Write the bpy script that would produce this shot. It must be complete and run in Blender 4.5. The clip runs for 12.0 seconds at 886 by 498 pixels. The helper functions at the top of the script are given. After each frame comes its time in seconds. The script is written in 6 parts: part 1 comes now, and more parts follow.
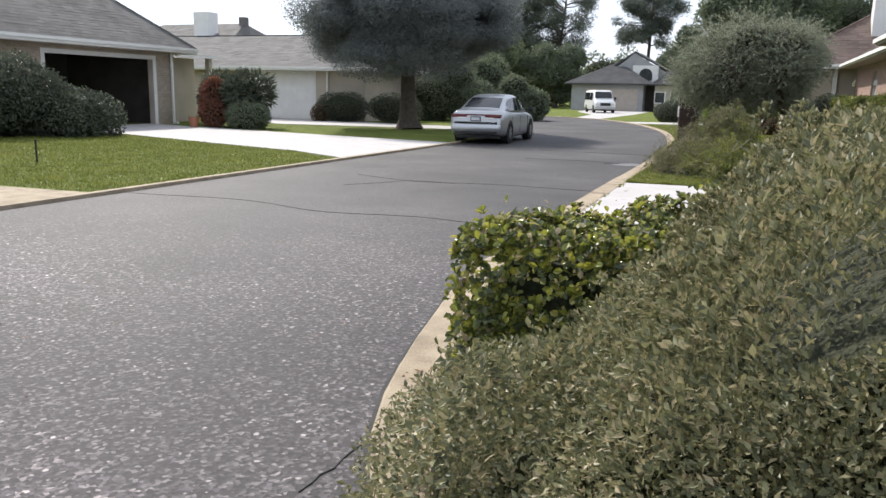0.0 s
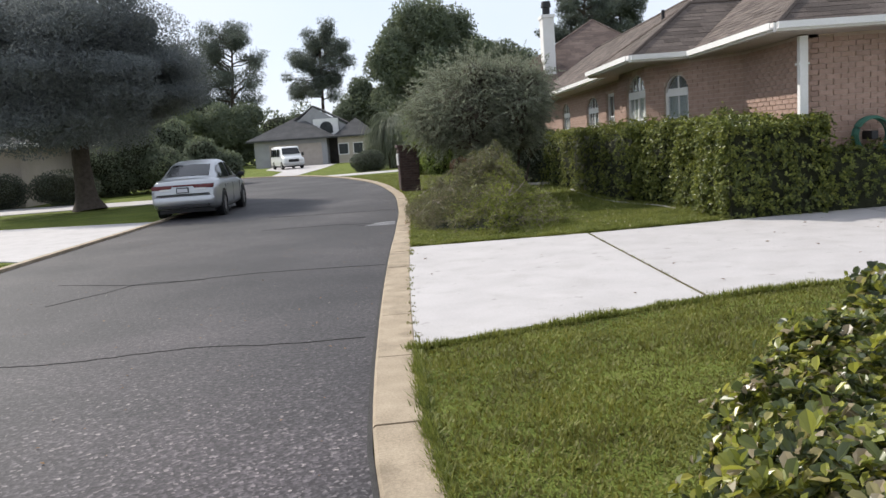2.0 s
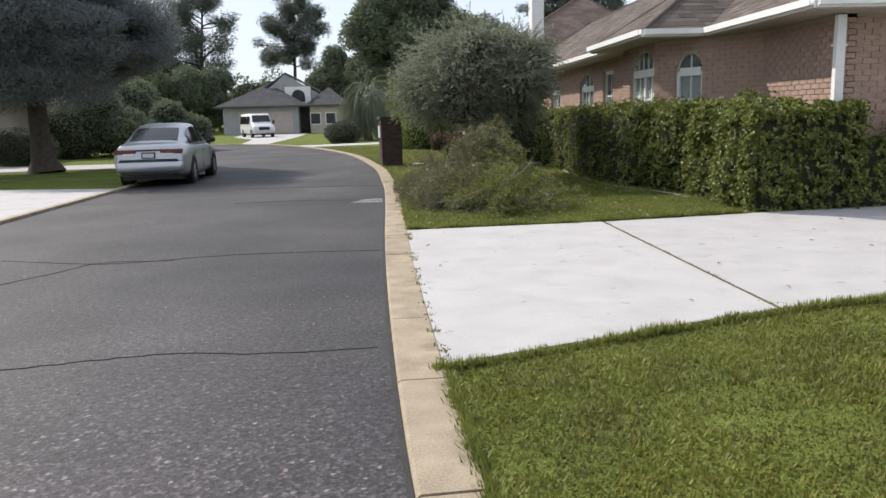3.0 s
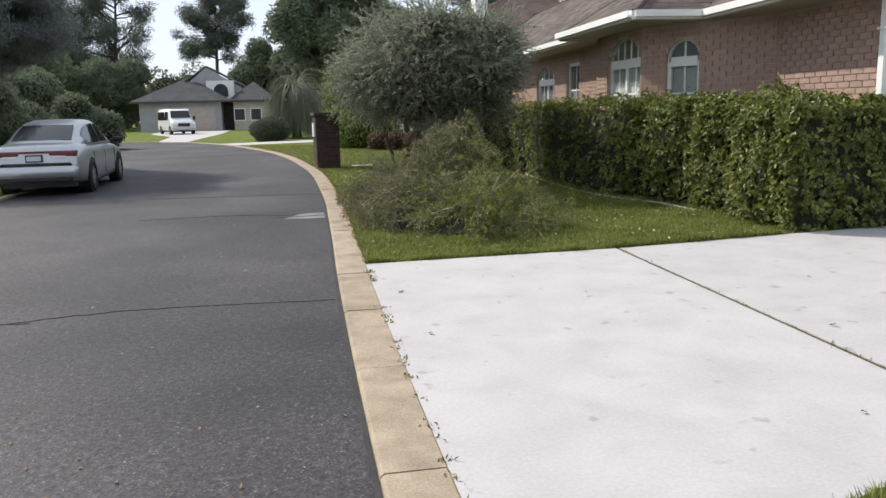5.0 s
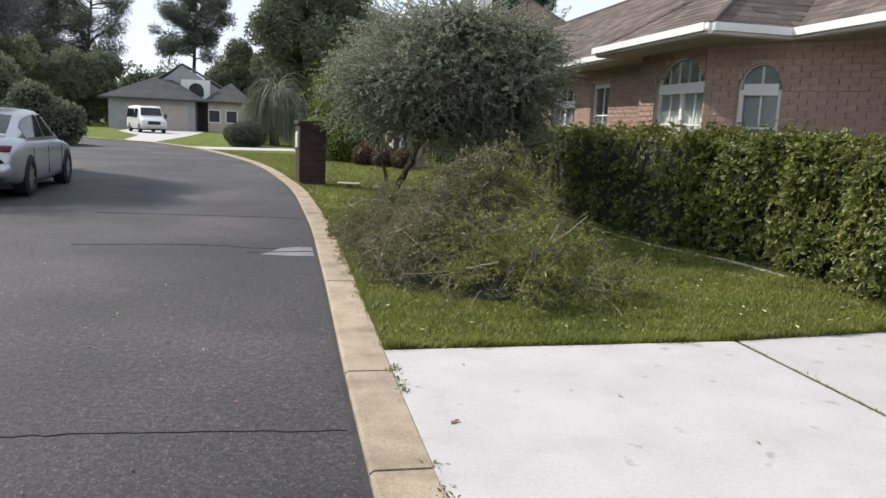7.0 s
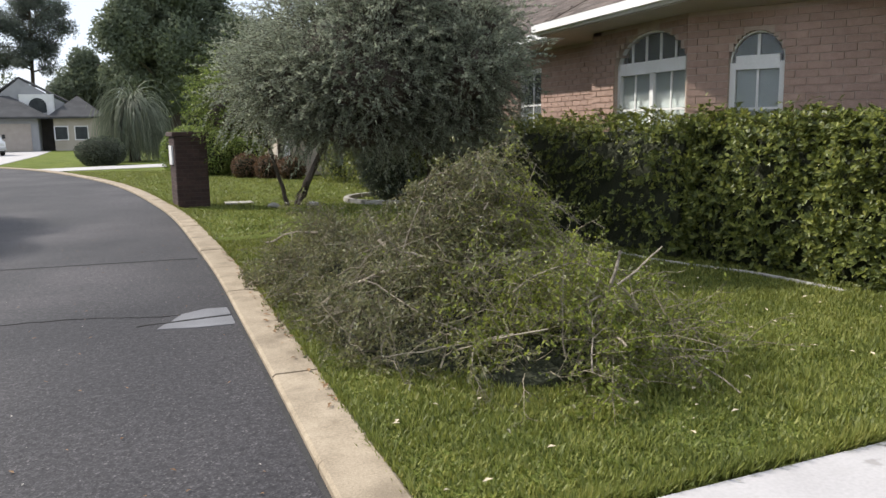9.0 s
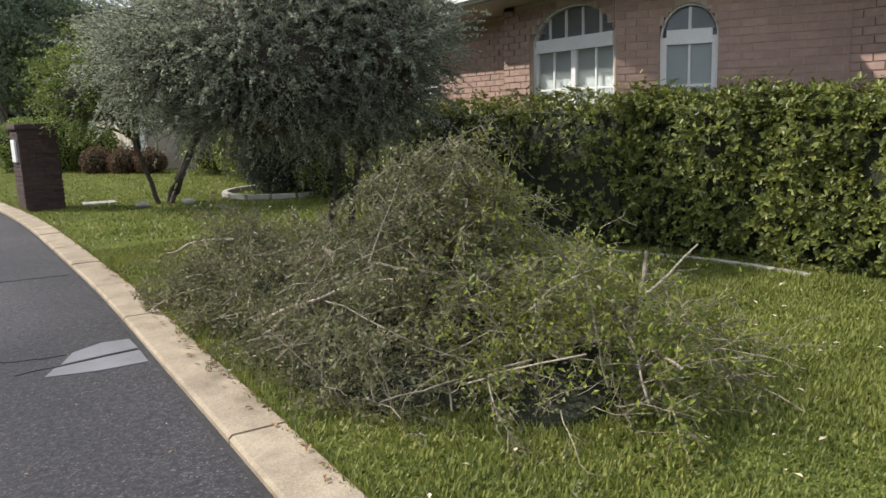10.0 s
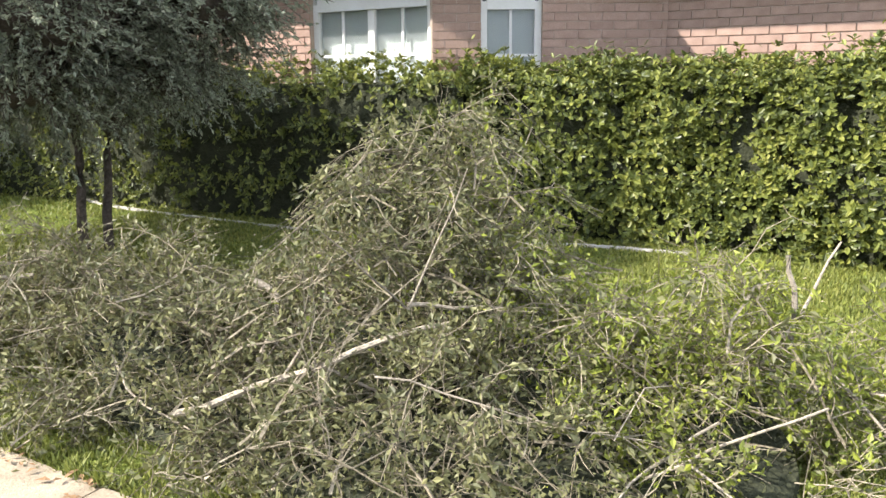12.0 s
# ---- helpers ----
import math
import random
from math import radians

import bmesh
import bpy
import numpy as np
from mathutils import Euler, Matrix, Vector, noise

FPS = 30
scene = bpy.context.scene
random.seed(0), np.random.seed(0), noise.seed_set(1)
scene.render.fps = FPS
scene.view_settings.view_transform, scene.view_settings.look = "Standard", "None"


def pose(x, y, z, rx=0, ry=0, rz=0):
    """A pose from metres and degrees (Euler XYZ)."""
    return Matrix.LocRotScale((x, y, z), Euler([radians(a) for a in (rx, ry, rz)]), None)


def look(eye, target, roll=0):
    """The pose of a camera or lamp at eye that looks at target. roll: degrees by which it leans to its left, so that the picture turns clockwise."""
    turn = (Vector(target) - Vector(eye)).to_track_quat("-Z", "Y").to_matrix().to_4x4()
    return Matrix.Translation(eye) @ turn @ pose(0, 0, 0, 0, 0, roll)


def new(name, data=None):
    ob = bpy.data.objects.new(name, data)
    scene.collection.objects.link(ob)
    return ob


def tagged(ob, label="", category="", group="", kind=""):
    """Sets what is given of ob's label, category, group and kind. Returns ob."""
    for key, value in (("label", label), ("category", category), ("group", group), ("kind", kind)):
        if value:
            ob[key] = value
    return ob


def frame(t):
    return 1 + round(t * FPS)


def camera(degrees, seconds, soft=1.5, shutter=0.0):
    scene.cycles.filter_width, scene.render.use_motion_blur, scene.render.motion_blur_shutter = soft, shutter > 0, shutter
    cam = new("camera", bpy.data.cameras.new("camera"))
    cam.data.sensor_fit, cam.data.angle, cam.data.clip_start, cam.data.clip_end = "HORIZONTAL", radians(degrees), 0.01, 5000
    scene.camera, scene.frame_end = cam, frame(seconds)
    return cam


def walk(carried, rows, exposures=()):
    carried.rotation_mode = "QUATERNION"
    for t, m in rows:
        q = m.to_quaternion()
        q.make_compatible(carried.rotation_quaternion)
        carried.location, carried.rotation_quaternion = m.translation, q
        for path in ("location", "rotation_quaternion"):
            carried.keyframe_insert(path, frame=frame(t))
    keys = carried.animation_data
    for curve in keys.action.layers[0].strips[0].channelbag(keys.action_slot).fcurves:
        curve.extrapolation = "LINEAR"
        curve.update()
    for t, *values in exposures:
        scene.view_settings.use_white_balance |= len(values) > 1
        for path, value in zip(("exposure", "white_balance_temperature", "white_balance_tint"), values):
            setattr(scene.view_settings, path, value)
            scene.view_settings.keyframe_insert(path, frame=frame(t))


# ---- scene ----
cam = camera(59.5, 12.0)
METRES, EYE, TILT, LEAN, TURN = 14.1, 1.338, -0.5, 0.0, 21.6
ROWS = [
    (0.0, 0.0, 0.0, 0.0, 0.23, -10.86, -1.18),
    (0.5, -0.0226, 0.0485, 0.0022, -9.68, -8.33, 0.65),
    (1.0, -0.0381, 0.0945, 0.0047, -13.55, -7.73, 2.29),
    (1.5, -0.0503, 0.1386, 0.0053, -19.99, -8.17, 3.22),
    (2.0, -0.0514, 0.1806, 0.0045, -23.38, -7.44, 4.16),
    (2.5, -0.0533, 0.222, 0.0031, -24.54, -8.41, 2.14),
    (4.5, -0.0113, 0.3772, 0.0065, -28.72, -10.23, 2.82),
    (5.0, -0.0013, 0.4182, 0.0054, -30.83, -9.77, 1.59),
    (5.5, 0.0142, 0.4567, 0.0071, -35.61, -5.2, 2.22),
    (6.0, 0.0259, 0.4959, 0.0054, -36.31, -5.97, -1.69),
    (6.5, 0.0368, 0.5385, 0.0058, -36.36, -7.24, -2.52),
    (7.0, 0.0463, 0.575, 0.007, -32.58, -8.56, -2.3),
    (9.0, 0.089, 0.7322, 0.009, -42.33, -8.57, 1.2),
    (9.5, 0.0943, 0.7694, 0.009, -44.69, -9.9, 1.75),
    (10.0, 0.1008, 0.8085, 0.0093, -53.08, -9.94, 2.32),
    (10.5, 0.1076, 0.847, 0.0102, -55.6, -9.89, 4.41),
    (11.0, 0.1146, 0.8867, 0.0101, -65.49, -11.0, 3.71),
    (11.5, 0.1296, 0.9211, 0.0084, -76.96, -11.97, 2.66),
    (12.0, 0.1343, 0.9627, 0.0085, -80.73, -12.48, 1.16),
]
walk(cam, [(t, pose(0, 0, EYE, TILT, LEAN, TURN) @ pose(METRES * x, METRES * y, METRES * z, 90 + pitch, roll, yaw)) for t, x, y, z, yaw, pitch, roll in ROWS],
     exposures=[(0.0, 0.32), (0.7, 0.2), (1.5, 0.08), (7.0, 0.15), (9.0, 0.26), (10.5, 0.35), (11.2, 0.75), (12.0, 1.3)])

# ---------------- sun, sky ----------------
SUN_FROM = Vector((-1.0, 0.97, 1.18)).normalized()
sun_el = math.asin(SUN_FROM.z)
sun_rot = math.atan2(SUN_FROM.x, SUN_FROM.y)
world = bpy.data.worlds.new("sky")
scene.world = world
world.use_nodes = True
wn = world.node_tree
sky = wn.nodes.new("ShaderNodeTexSky")
sky.sky_type = "NISHITA"
sky.sun_disc = False
sky.sun_elevation, sky.sun_rotation = sun_el, sun_rot
sky.air_density, sky.dust_density, sky.ozone_density = 1.0, 1.0, 2.0
wn.nodes["Background"].inputs["Strength"].default_value = 0.128
# thin white summer haze over the blue
haze = wn.nodes.new("ShaderNodeMix")
haze.data_type = "RGBA"
cloud, cloud_amount = wn.nodes.new("ShaderNodeTexNoise"), wn.nodes.new("ShaderNodeMapRange")
cloud.inputs["Scale"].default_value, cloud.inputs["Detail"].default_value = 3.2, 7
cloud_amount.inputs["From Min"].default_value, cloud_amount.inputs["From Max"].default_value = 0.38, 0.68
cloud_amount.inputs["To Min"].default_value, cloud_amount.inputs["To Max"].default_value = 0.70, 0.95
wn.links.new(cloud.outputs["Fac"], cloud_amount.inputs["Value"])
wn.links.new(cloud_amount.outputs[0], haze.inputs["Factor"])
haze.inputs["B"].default_value = (6.75, 7.3, 8.5, 1)
wn.links.new(sky.outputs[0], haze.inputs["A"])
wn.links.new(haze.outputs["Result"], wn.nodes["Background"].inputs["Color"])
sun_data = bpy.data.lights.new("sun", "SUN")
sun_data.energy, sun_data.angle, sun_data.color = 4.7, radians(0.8), (1.0, 0.945, 0.875)
sun = new("sun", sun_data)
sun.matrix_world = look(SUN_FROM * 60, (0, 0, 0))

# ---------------- materials ----------------


def node_mat(name):
    m = bpy.data.materials.new(name)
    m.use_nodes = True
    nt = m.node_tree
    return m, nt, nt.nodes["Principled BSDF"], nt.nodes, nt.links


def ramp_of(nodes, stops):
    r = nodes.new("ShaderNodeValToRGB")
    els = r.color_ramp.elements
    while len(els) < len(stops):
        els.new(0.5)
    for e, (p, c) in zip(els, stops):
        e.position, e.color = p, (*c, 1)
    return r


def surface(name, dark, light, scale=8.0, fine=80.0, rough=0.8, bump=0.3, bump_scale=120.0, metal=0.0, spec=0.4, depth=0.01,
            stain=None, stain_scale=0.8, stain_amount=0.35, per_object=0.0, per_island=0.0, smudge=None):
    """A matte surface with colour variation at two scales, fine relief and optional stains."""
    m, nt, b, n, l = node_mat(name)
    geo = n.new("ShaderNodeTexCoord")
    big, small = n.new("ShaderNodeTexNoise"), n.new("ShaderNodeTexNoise")
    big.inputs["Scale"].default_value, big.inputs["Detail"].default_value = scale, 5
    small.inputs["Scale"].default_value, small.inputs["Detail"].default_value = fine, 3
    mid = n.new("ShaderNodeMath")
    mid.operation = "MULTIPLY_ADD"
    mid.inputs[1].default_value = 0.5
    half = n.new("ShaderNodeMath")
    half.operation = "MULTIPLY"
    half.inputs[1].default_value = 0.5
    for t in (big, small):
        l.new(geo.outputs["Object"], t.inputs["Vector"])
    l.new(small.outputs["Fac"], half.inputs[0])
    l.new(big.outputs["Fac"], mid.inputs[0])
    l.new(half.outputs[0], mid.inputs[2])
    r = ramp_of(n, [(0.35, dark), (0.65, light)])
    l.new(mid.outputs[0], r.inputs[0])
    colour = r.outputs[0]
    if stain:
        st = n.new("ShaderNodeTexNoise")
        st.inputs["Scale"].default_value, st.inputs["Detail"].default_value = stain_scale, 8
        l.new(geo.outputs["Object"], st.inputs["Vector"])
        sr = ramp_of(n, [(0.52, (0, 0, 0)), (0.72, (stain_amount,) * 3)])
        l.new(st.outputs["Fac"], sr.inputs[0])
        mx = n.new("ShaderNodeMix")
        mx.data_type = "RGBA"
        mx.inputs["B"].default_value = (*stain, 1)
        l.new(sr.outputs[0], mx.inputs["Factor"])
        l.new(colour, mx.inputs["A"])
        colour = mx.outputs["Result"]
    if smudge:
        sn, sx = n.new("ShaderNodeTexNoise"), n.new("ShaderNodeMix")
        sn.inputs["Scale"].default_value, sn.inputs["Detail"].default_value = 6.2, 4
        l.new(geo.outputs["Object"], sn.inputs["Vector"])
        sm = ramp_of(n, [(0.655, (0, 0, 0)), (0.72, (0.55,) * 3)])
        l.new(sn.outputs["Fac"], sm.inputs[0])
        sx.data_type = "RGBA"
        sx.inputs["B"].default_value = (*smudge, 1)
        l.new(sm.outputs[0], sx.inputs["Factor"])
        l.new(colour, sx.inputs["A"])
        colour = sx.outputs["Result"]
    if per_object or per_island:
        if per_object:
            src = n.new("ShaderNodeObjectInfo").outputs["Random"]
        else:
            src = n.new("ShaderNodeNewGeometry").outputs["Random Per Island"]
        mr = n.new("ShaderNodeMapRange")
        amount = per_object or per_island
        mr.inputs["To Min"].default_value, mr.inputs["To Max"].default_value = 1 - amount, 1 + amount
        l.new(src, mr.inputs["Value"])
        hs = n.new("ShaderNodeHueSaturation")
        l.new(mr.outputs[0], hs.inputs["Value"])
        l.new(colour, hs.inputs["Color"])
        colour = hs.outputs[0]
    l.new(colour, b.inputs["Base Color"])
    b.inputs["Roughness"].default_value, b.inputs["Metallic"].default_value = rough, metal
    b.inputs["Specular IOR Level"].default_value = spec
    if bump:
        bt, bp = n.new("ShaderNodeTexNoise"), n.new("ShaderNodeBump")
        bt.inputs["Scale"].default_value, bt.inputs["Detail"].default_value = bump_scale, 4
        bp.inputs["Strength"].default_value, bp.inputs["Distance"].default_value = bump, depth
        l.new(geo.outputs["Object"], bt.inputs["Vector"])
        l.new(bt.outputs["Fac"], bp.inputs["Height"])
        l.new(bp.outputs[0], b.inputs["Normal"])
    return m


def leafy(name, stops, rough=0.45, through_light=0.3, spec=0.4, patchy=0.28, patch_scale=1.6):
    """Leaves: each its own tone, some light shining through."""
    m, nt, b, n, l = node_mat(name)
    g = n.new("ShaderNodeNewGeometry")
    tc = n.new("ShaderNodeTexCoord")
    patch = n.new("ShaderNodeTexNoise")
    patch.inputs["Scale"].default_value, patch.inputs["Detail"].default_value = patch_scale, 4
    l.new(tc.outputs["Object"], patch.inputs["Vector"])
    add = n.new("ShaderNodeMath")
    add.operation = "MULTIPLY_ADD"
    add.inputs[1].default_value = 1 - patchy
    sc = n.new("ShaderNodeMath")
    sc.operation = "MULTIPLY"
    sc.inputs[1].default_value = patchy
    l.new(patch.outputs["Fac"], sc.inputs[0])
    l.new(g.outputs["Random Per Island"], add.inputs[0])
    l.new(sc.outputs[0], add.inputs[2])
    r = ramp_of(n, stops)
    l.new(add.outputs[0], r.inputs[0])
    l.new(r.outputs[0], b.inputs["Base Color"])
    b.inputs["Roughness"].default_value = rough
    b.inputs["Specular IOR Level"].default_value = spec
    tr = n.new("ShaderNodeBsdfTranslucent")
    mx = n.new("ShaderNodeMixShader")
    mx.inputs[0].default_value = through_light
    l.new(r.outputs[0], tr.inputs[0])
    l.new(b.outputs[0], mx.inputs[1])
    l.new(tr.outputs[0], mx.inputs[2])
    l.new(mx.outputs[0], n["Material Output"].inputs["Surface"])
    return m




def asphalt(name):
    """Worn asphalt: coarse pale chips at the street corner, a finer and darker coat further on, broad worn bands and stains."""
    m, nt, b, n, l = node_mat(name)
    tc = n.new("ShaderNodeTexCoord")
    coarse, chips = n.new("ShaderNodeTexVoronoi"), n.new("ShaderNodeTexVoronoi")
    wear, grit = n.new("ShaderNodeTexNoise"), n.new("ShaderNodeTexNoise")
    coarse.inputs["Scale"].default_value, chips.inputs["Scale"].default_value = 58, 125
    wear.inputs["Scale"].default_value, wear.inputs["Detail"].default_value = 0.45, 7
    grit.inputs["Scale"].default_value, grit.inputs["Detail"].default_value = 28, 6
    for t in (coarse, chips, wear, grit):
        l.new(tc.outputs["Object"], t.inputs["Vector"])
    coarse_tone = ramp_of(n, [(0.0, (0.014, 0.0125, 0.0145)), (0.50, (0.034, 0.030, 0.034)), (0.76, (0.085, 0.077, 0.084)), (0.90, (0.19, 0.172, 0.174)), (1.0, (0.50, 0.45, 0.43))])
    l.new(coarse.outputs["Color"], coarse_tone.inputs[0])
    chip_tone = ramp_of(n, [(0.0, (0.024, 0.0225, 0.025)), (0.60, (0.042, 0.0395, 0.042)), (0.86, (0.078, 0.073, 0.076)), (1.0, (0.18, 0.165, 0.16))])
    l.new(chips.outputs["Color"], chip_tone.inputs[0])
    spot = n.new("ShaderNodeSeparateXYZ")
    l.new(tc.outputs["Object"], spot.inputs[0])
    age = n.new("ShaderNodeMapRange")
    age.inputs["From Min"].default_value, age.inputs["From Max"].default_value = 4.0, 8.5
    l.new(spot.outputs["Y"], age.inputs["Value"])
    coat = n.new("ShaderNodeMix")
    coat.data_type = "RGBA"
    l.new(age.outputs[0], coat.inputs["Factor"])
    l.new(coarse_tone.outputs[0], coat.inputs["A"])
    l.new(chip_tone.outputs[0], coat.inputs["B"])
    worn = ramp_of(n, [(0.36, (0.62, 0.62, 0.64)), (0.52, (1.0, 0.99, 0.98)), (0.70, (1.6, 1.52, 1.5))])
    l.new(wear.outputs["Fac"], worn.inputs[0])
    fleck = ramp_of(n, [(0.32, (0.6, 0.6, 0.6)), (0.7, (1.35, 1.35, 1.35))])
    l.new(grit.outputs["Fac"], fleck.inputs[0])
    a, c = n.new("ShaderNodeMix"), n.new("ShaderNodeMix")
    for q in (a, c):
        q.data_type, q.blend_type = "RGBA", "MULTIPLY"
        q.inputs["Factor"].default_value = 1
    l.new(coat.outputs["Result"], a.inputs["A"])
    l.new(worn.outputs[0], a.inputs["B"])
    l.new(a.outputs["Result"], c.inputs["A"])
    l.new(fleck.outputs[0], c.inputs["B"])
    l.new(c.outputs["Result"], b.inputs["Base Color"])
    b.inputs["Roughness"].default_value, b.inputs["Specular IOR Level"].default_value = 0.72, 0.27
    bp = n.new("ShaderNodeBump")
    bp.inputs["Strength"].default_value, bp.inputs["Distance"].default_value = 0.35, 0.004
    l.new(coarse.outputs["Distance"], bp.inputs["Height"])
    l.new(bp.outputs[0], b.inputs["Normal"])
    return m


ASPHALT = asphalt("asphalt")
PATCH_TAR = surface("patched_asphalt", (0.12, 0.12, 0.126), (0.20, 0.20, 0.21), 4, 200, 0.7, 0.3, 150)
CRACK = surface("crack_filler", (0.024, 0.023, 0.023), (0.05, 0.048, 0.046), 6, 90, 0.9, 0.4)
KERB = surface("kerb_concrete", (0.24, 0.19, 0.13), (0.41, 0.335, 0.24), 5, 90, 0.9, 0.6, 140, depth=0.006,
               stain=(0.13, 0.10, 0.065), stain_scale=3.5, stain_amount=0.6, per_object=0.04)
DRIVE = surface("pale_concrete", (0.385, 0.365, 0.355), (0.465, 0.443, 0.432), 2.2, 60, 0.85, 0.25, 180, depth=0.004,
                smudge=(0.22, 0.20, 0.18), stain=(0.25, 0.225, 0.20), stain_scale=3.2, stain_amount=0.22, per_object=0.03)
SOIL = surface("soil", (0.05, 0.035, 0.022), (0.12, 0.085, 0.05), 6, 90, 0.95, 0.7)
TURF = surface("turf", (0.085, 0.115, 0.022), (0.19, 0.225, 0.05), 1.1, 70, 0.95, 1.0, 90, depth=0.03,
               stain=(0.14, 0.125, 0.05), stain_scale=1.3, stain_amount=0.45, spec=0.1)
EDGING = surface("edging_stone", (0.30, 0.28, 0.24), (0.45, 0.42, 0.37), 9, 70, 0.9, 0.4)
MORTAR = surface("mortar", (0.38, 0.29, 0.23), (0.50, 0.40, 0.33), 9, 90, 0.95, 0.4)
BRICK = surface("salmon_brick", (0.30, 0.195, 0.155), (0.42, 0.292, 0.232), 14, 90, 0.88, 0.5, 200, depth=0.004, per_object=0.10)
BRICK_I = surface("salmon_brick_run", (0.30, 0.195, 0.155), (0.42, 0.292, 0.232), 14, 90, 0.88, 0.5, 200, depth=0.004, per_island=0.10)
TAN_BRICK = surface("tan_brick", (0.30, 0.25, 0.20), (0.44, 0.37, 0.30), 14, 90, 0.88, 0.5, 200, depth=0.004, per_island=0.12)
DARK_BRICK = surface("dark_brick", (0.042, 0.027, 0.025), (0.090, 0.054, 0.047), 14, 90, 0.9, 0.5, 200, depth=0.004, per_island=0.22)
DARK_MORTAR = surface("dark_mortar", (0.07, 0.055, 0.05), (0.12, 0.10, 0.09), 9, 90, 0.95, 0.4)
SHINGLE = surface("brown_shingle", (0.082, 0.066, 0.058), (0.165, 0.136, 0.118), 1.2, 60, 0.95, 0.8, 160, depth=0.006, per_island=0.30, spec=0.2)
SHINGLE_RED = surface("russet_shingle", (0.105, 0.074, 0.062), (0.19, 0.14, 0.118), 1.2, 120, 0.92, 0.6, 260, depth=0.004, per_island=0.2)
SHINGLE_GREY = surface("grey_shingle", (0.09, 0.087, 0.082), (0.165, 0.158, 0.15), 1.2, 120, 0.92, 0.6, 260, depth=0.004, per_island=0.18)
SHINGLE_DARK = surface("charcoal_shingle", (0.055, 0.055, 0.057), (0.10, 0.10, 0.102), 1.2, 60, 0.95, 0.6, 160, depth=0.004, spec=0.15)
WHITE = surface("white_paint", (0.72, 0.71, 0.68), (0.82, 0.81, 0.79), 3, 60, 0.5, 0.08, 90)
# White trim lowered to tan: the shade under the eaves is in the colour.
SHADED_WHITE = surface("shaded_white_paint", (0.36, 0.31, 0.27), (0.45, 0.39, 0.34), 3, 60, 0.6, 0.1, 90)
STUCCO = surface("beige_stucco", (0.40, 0.35, 0.28), (0.52, 0.46, 0.38), 1.5, 90, 0.9, 0.5, 120)
STUCCO_GREY = surface("grey_siding", (0.27, 0.27, 0.275), (0.36, 0.36, 0.365), 1.5, 90, 0.8, 0.3, 120)
# Shade of the open garage and far porch, put into the wall colour.
INSIDE_SHADE = surface("recess_gloom", (0.05, 0.045, 0.04), (0.10, 0.09, 0.08), 2, 40, 0.9, 0.0)
BARK = surface("bark", (0.045, 0.035, 0.027), (0.115, 0.092, 0.072), 9, 60, 0.95, 1.0, 40, depth=0.02)
PALE_BARK = surface("pale_twig_bark", (0.16, 0.132, 0.098), (0.40, 0.345, 0.265), 22, 120, 0.9, 0.5, 160, per_object=0.40)
GREY_TWIG = surface("grey_twig", (0.085, 0.070, 0.046), (0.31, 0.265, 0.185), 22, 120, 0.9, 0.3, 160, per_island=0.35)
CUT_WOOD = surface("cut_wood", (0.52, 0.42, 0.28), (0.68, 0.58, 0.42), 20, 90, 0.8, 0.2)
RUBBER = surface("tyre_rubber", (0.015, 0.015, 0.015), (0.03, 0.03, 0.03), 9, 90, 0.85, 0.2)
BLACK = surface("black_plastic", (0.012, 0.012, 0.013), (0.022, 0.022, 0.024), 9, 90, 0.5, 0.1)
ALLOY = surface("wheel_alloy", (0.42, 0.42, 0.43), (0.56, 0.56, 0.57), 9, 90, 0.35, 0.05, metal=0.9)
SILVER = surface("silver_car_paint", (0.44, 0.45, 0.46), (0.50, 0.51, 0.52), 1.5, 400, 0.28, 0.0, metal=0.55, spec=0.6)
VAN_WHITE = surface("white_car_paint", (0.70, 0.70, 0.69), (0.78, 0.78, 0.77), 1.5, 300, 0.3, 0.0, spec=0.6)
RED_LAMP = surface("red_lamp", (0.085, 0.008, 0.014), (0.14, 0.014, 0.022), 30, 200, 0.2, 0.0, spec=0.7)
CLEAR_LAMP = surface("clear_lamp", (0.6, 0.6, 0.58), (0.75, 0.75, 0.72), 30, 200, 0.15, 0.0, spec=0.8)
PLATE = surface("plate_white", (0.5, 0.5, 0.52), (0.6, 0.6, 0.62), 30, 200, 0.5, 0.0)
BLIND = surface("window_blind", (0.42, 0.45, 0.43), (0.54, 0.57, 0.55), 3, 60, 0.7, 0.1)
# Near-black colour painting the shade of unlit rooms behind windows.
ROOM_SHADE = surface("room_gloom", (0.03, 0.035, 0.035), (0.07, 0.075, 0.075), 2, 30, 0.9, 0.0)
HOSE_GREEN = surface("hose_green", (0.03, 0.10, 0.07), (0.05, 0.16, 0.11), 9, 90, 0.5, 0.1)
DEAD_LEAF = surface("dead_leaf", (0.16, 0.085, 0.04), (0.30, 0.19, 0.10), 30, 90, 0.9, 0.2, per_object=0.3)
TERRACOTTA = surface("terracotta", (0.36, 0.15, 0.08), (0.48, 0.22, 0.13), 9, 90, 0.85, 0.2)


def glass_mat(name, tint, rough=0.03):
    m, nt, b, n, l = node_mat(name)
    b.inputs["Base Color"].default_value = (*tint, 1)
    b.inputs["Roughness"].default_value = rough
    b.inputs["Transmission Weight"].default_value = 0.85
    b.inputs["IOR"].default_value = 1.45
    return m


GLASS = glass_mat("window_glass", (0.80, 0.86, 0.86))
CAR_GLASS = surface("tinted_car_glass", (0.012, 0.014, 0.016), (0.02, 0.022, 0.025), 2, 20, 0.06, 0.0, spec=0.5)

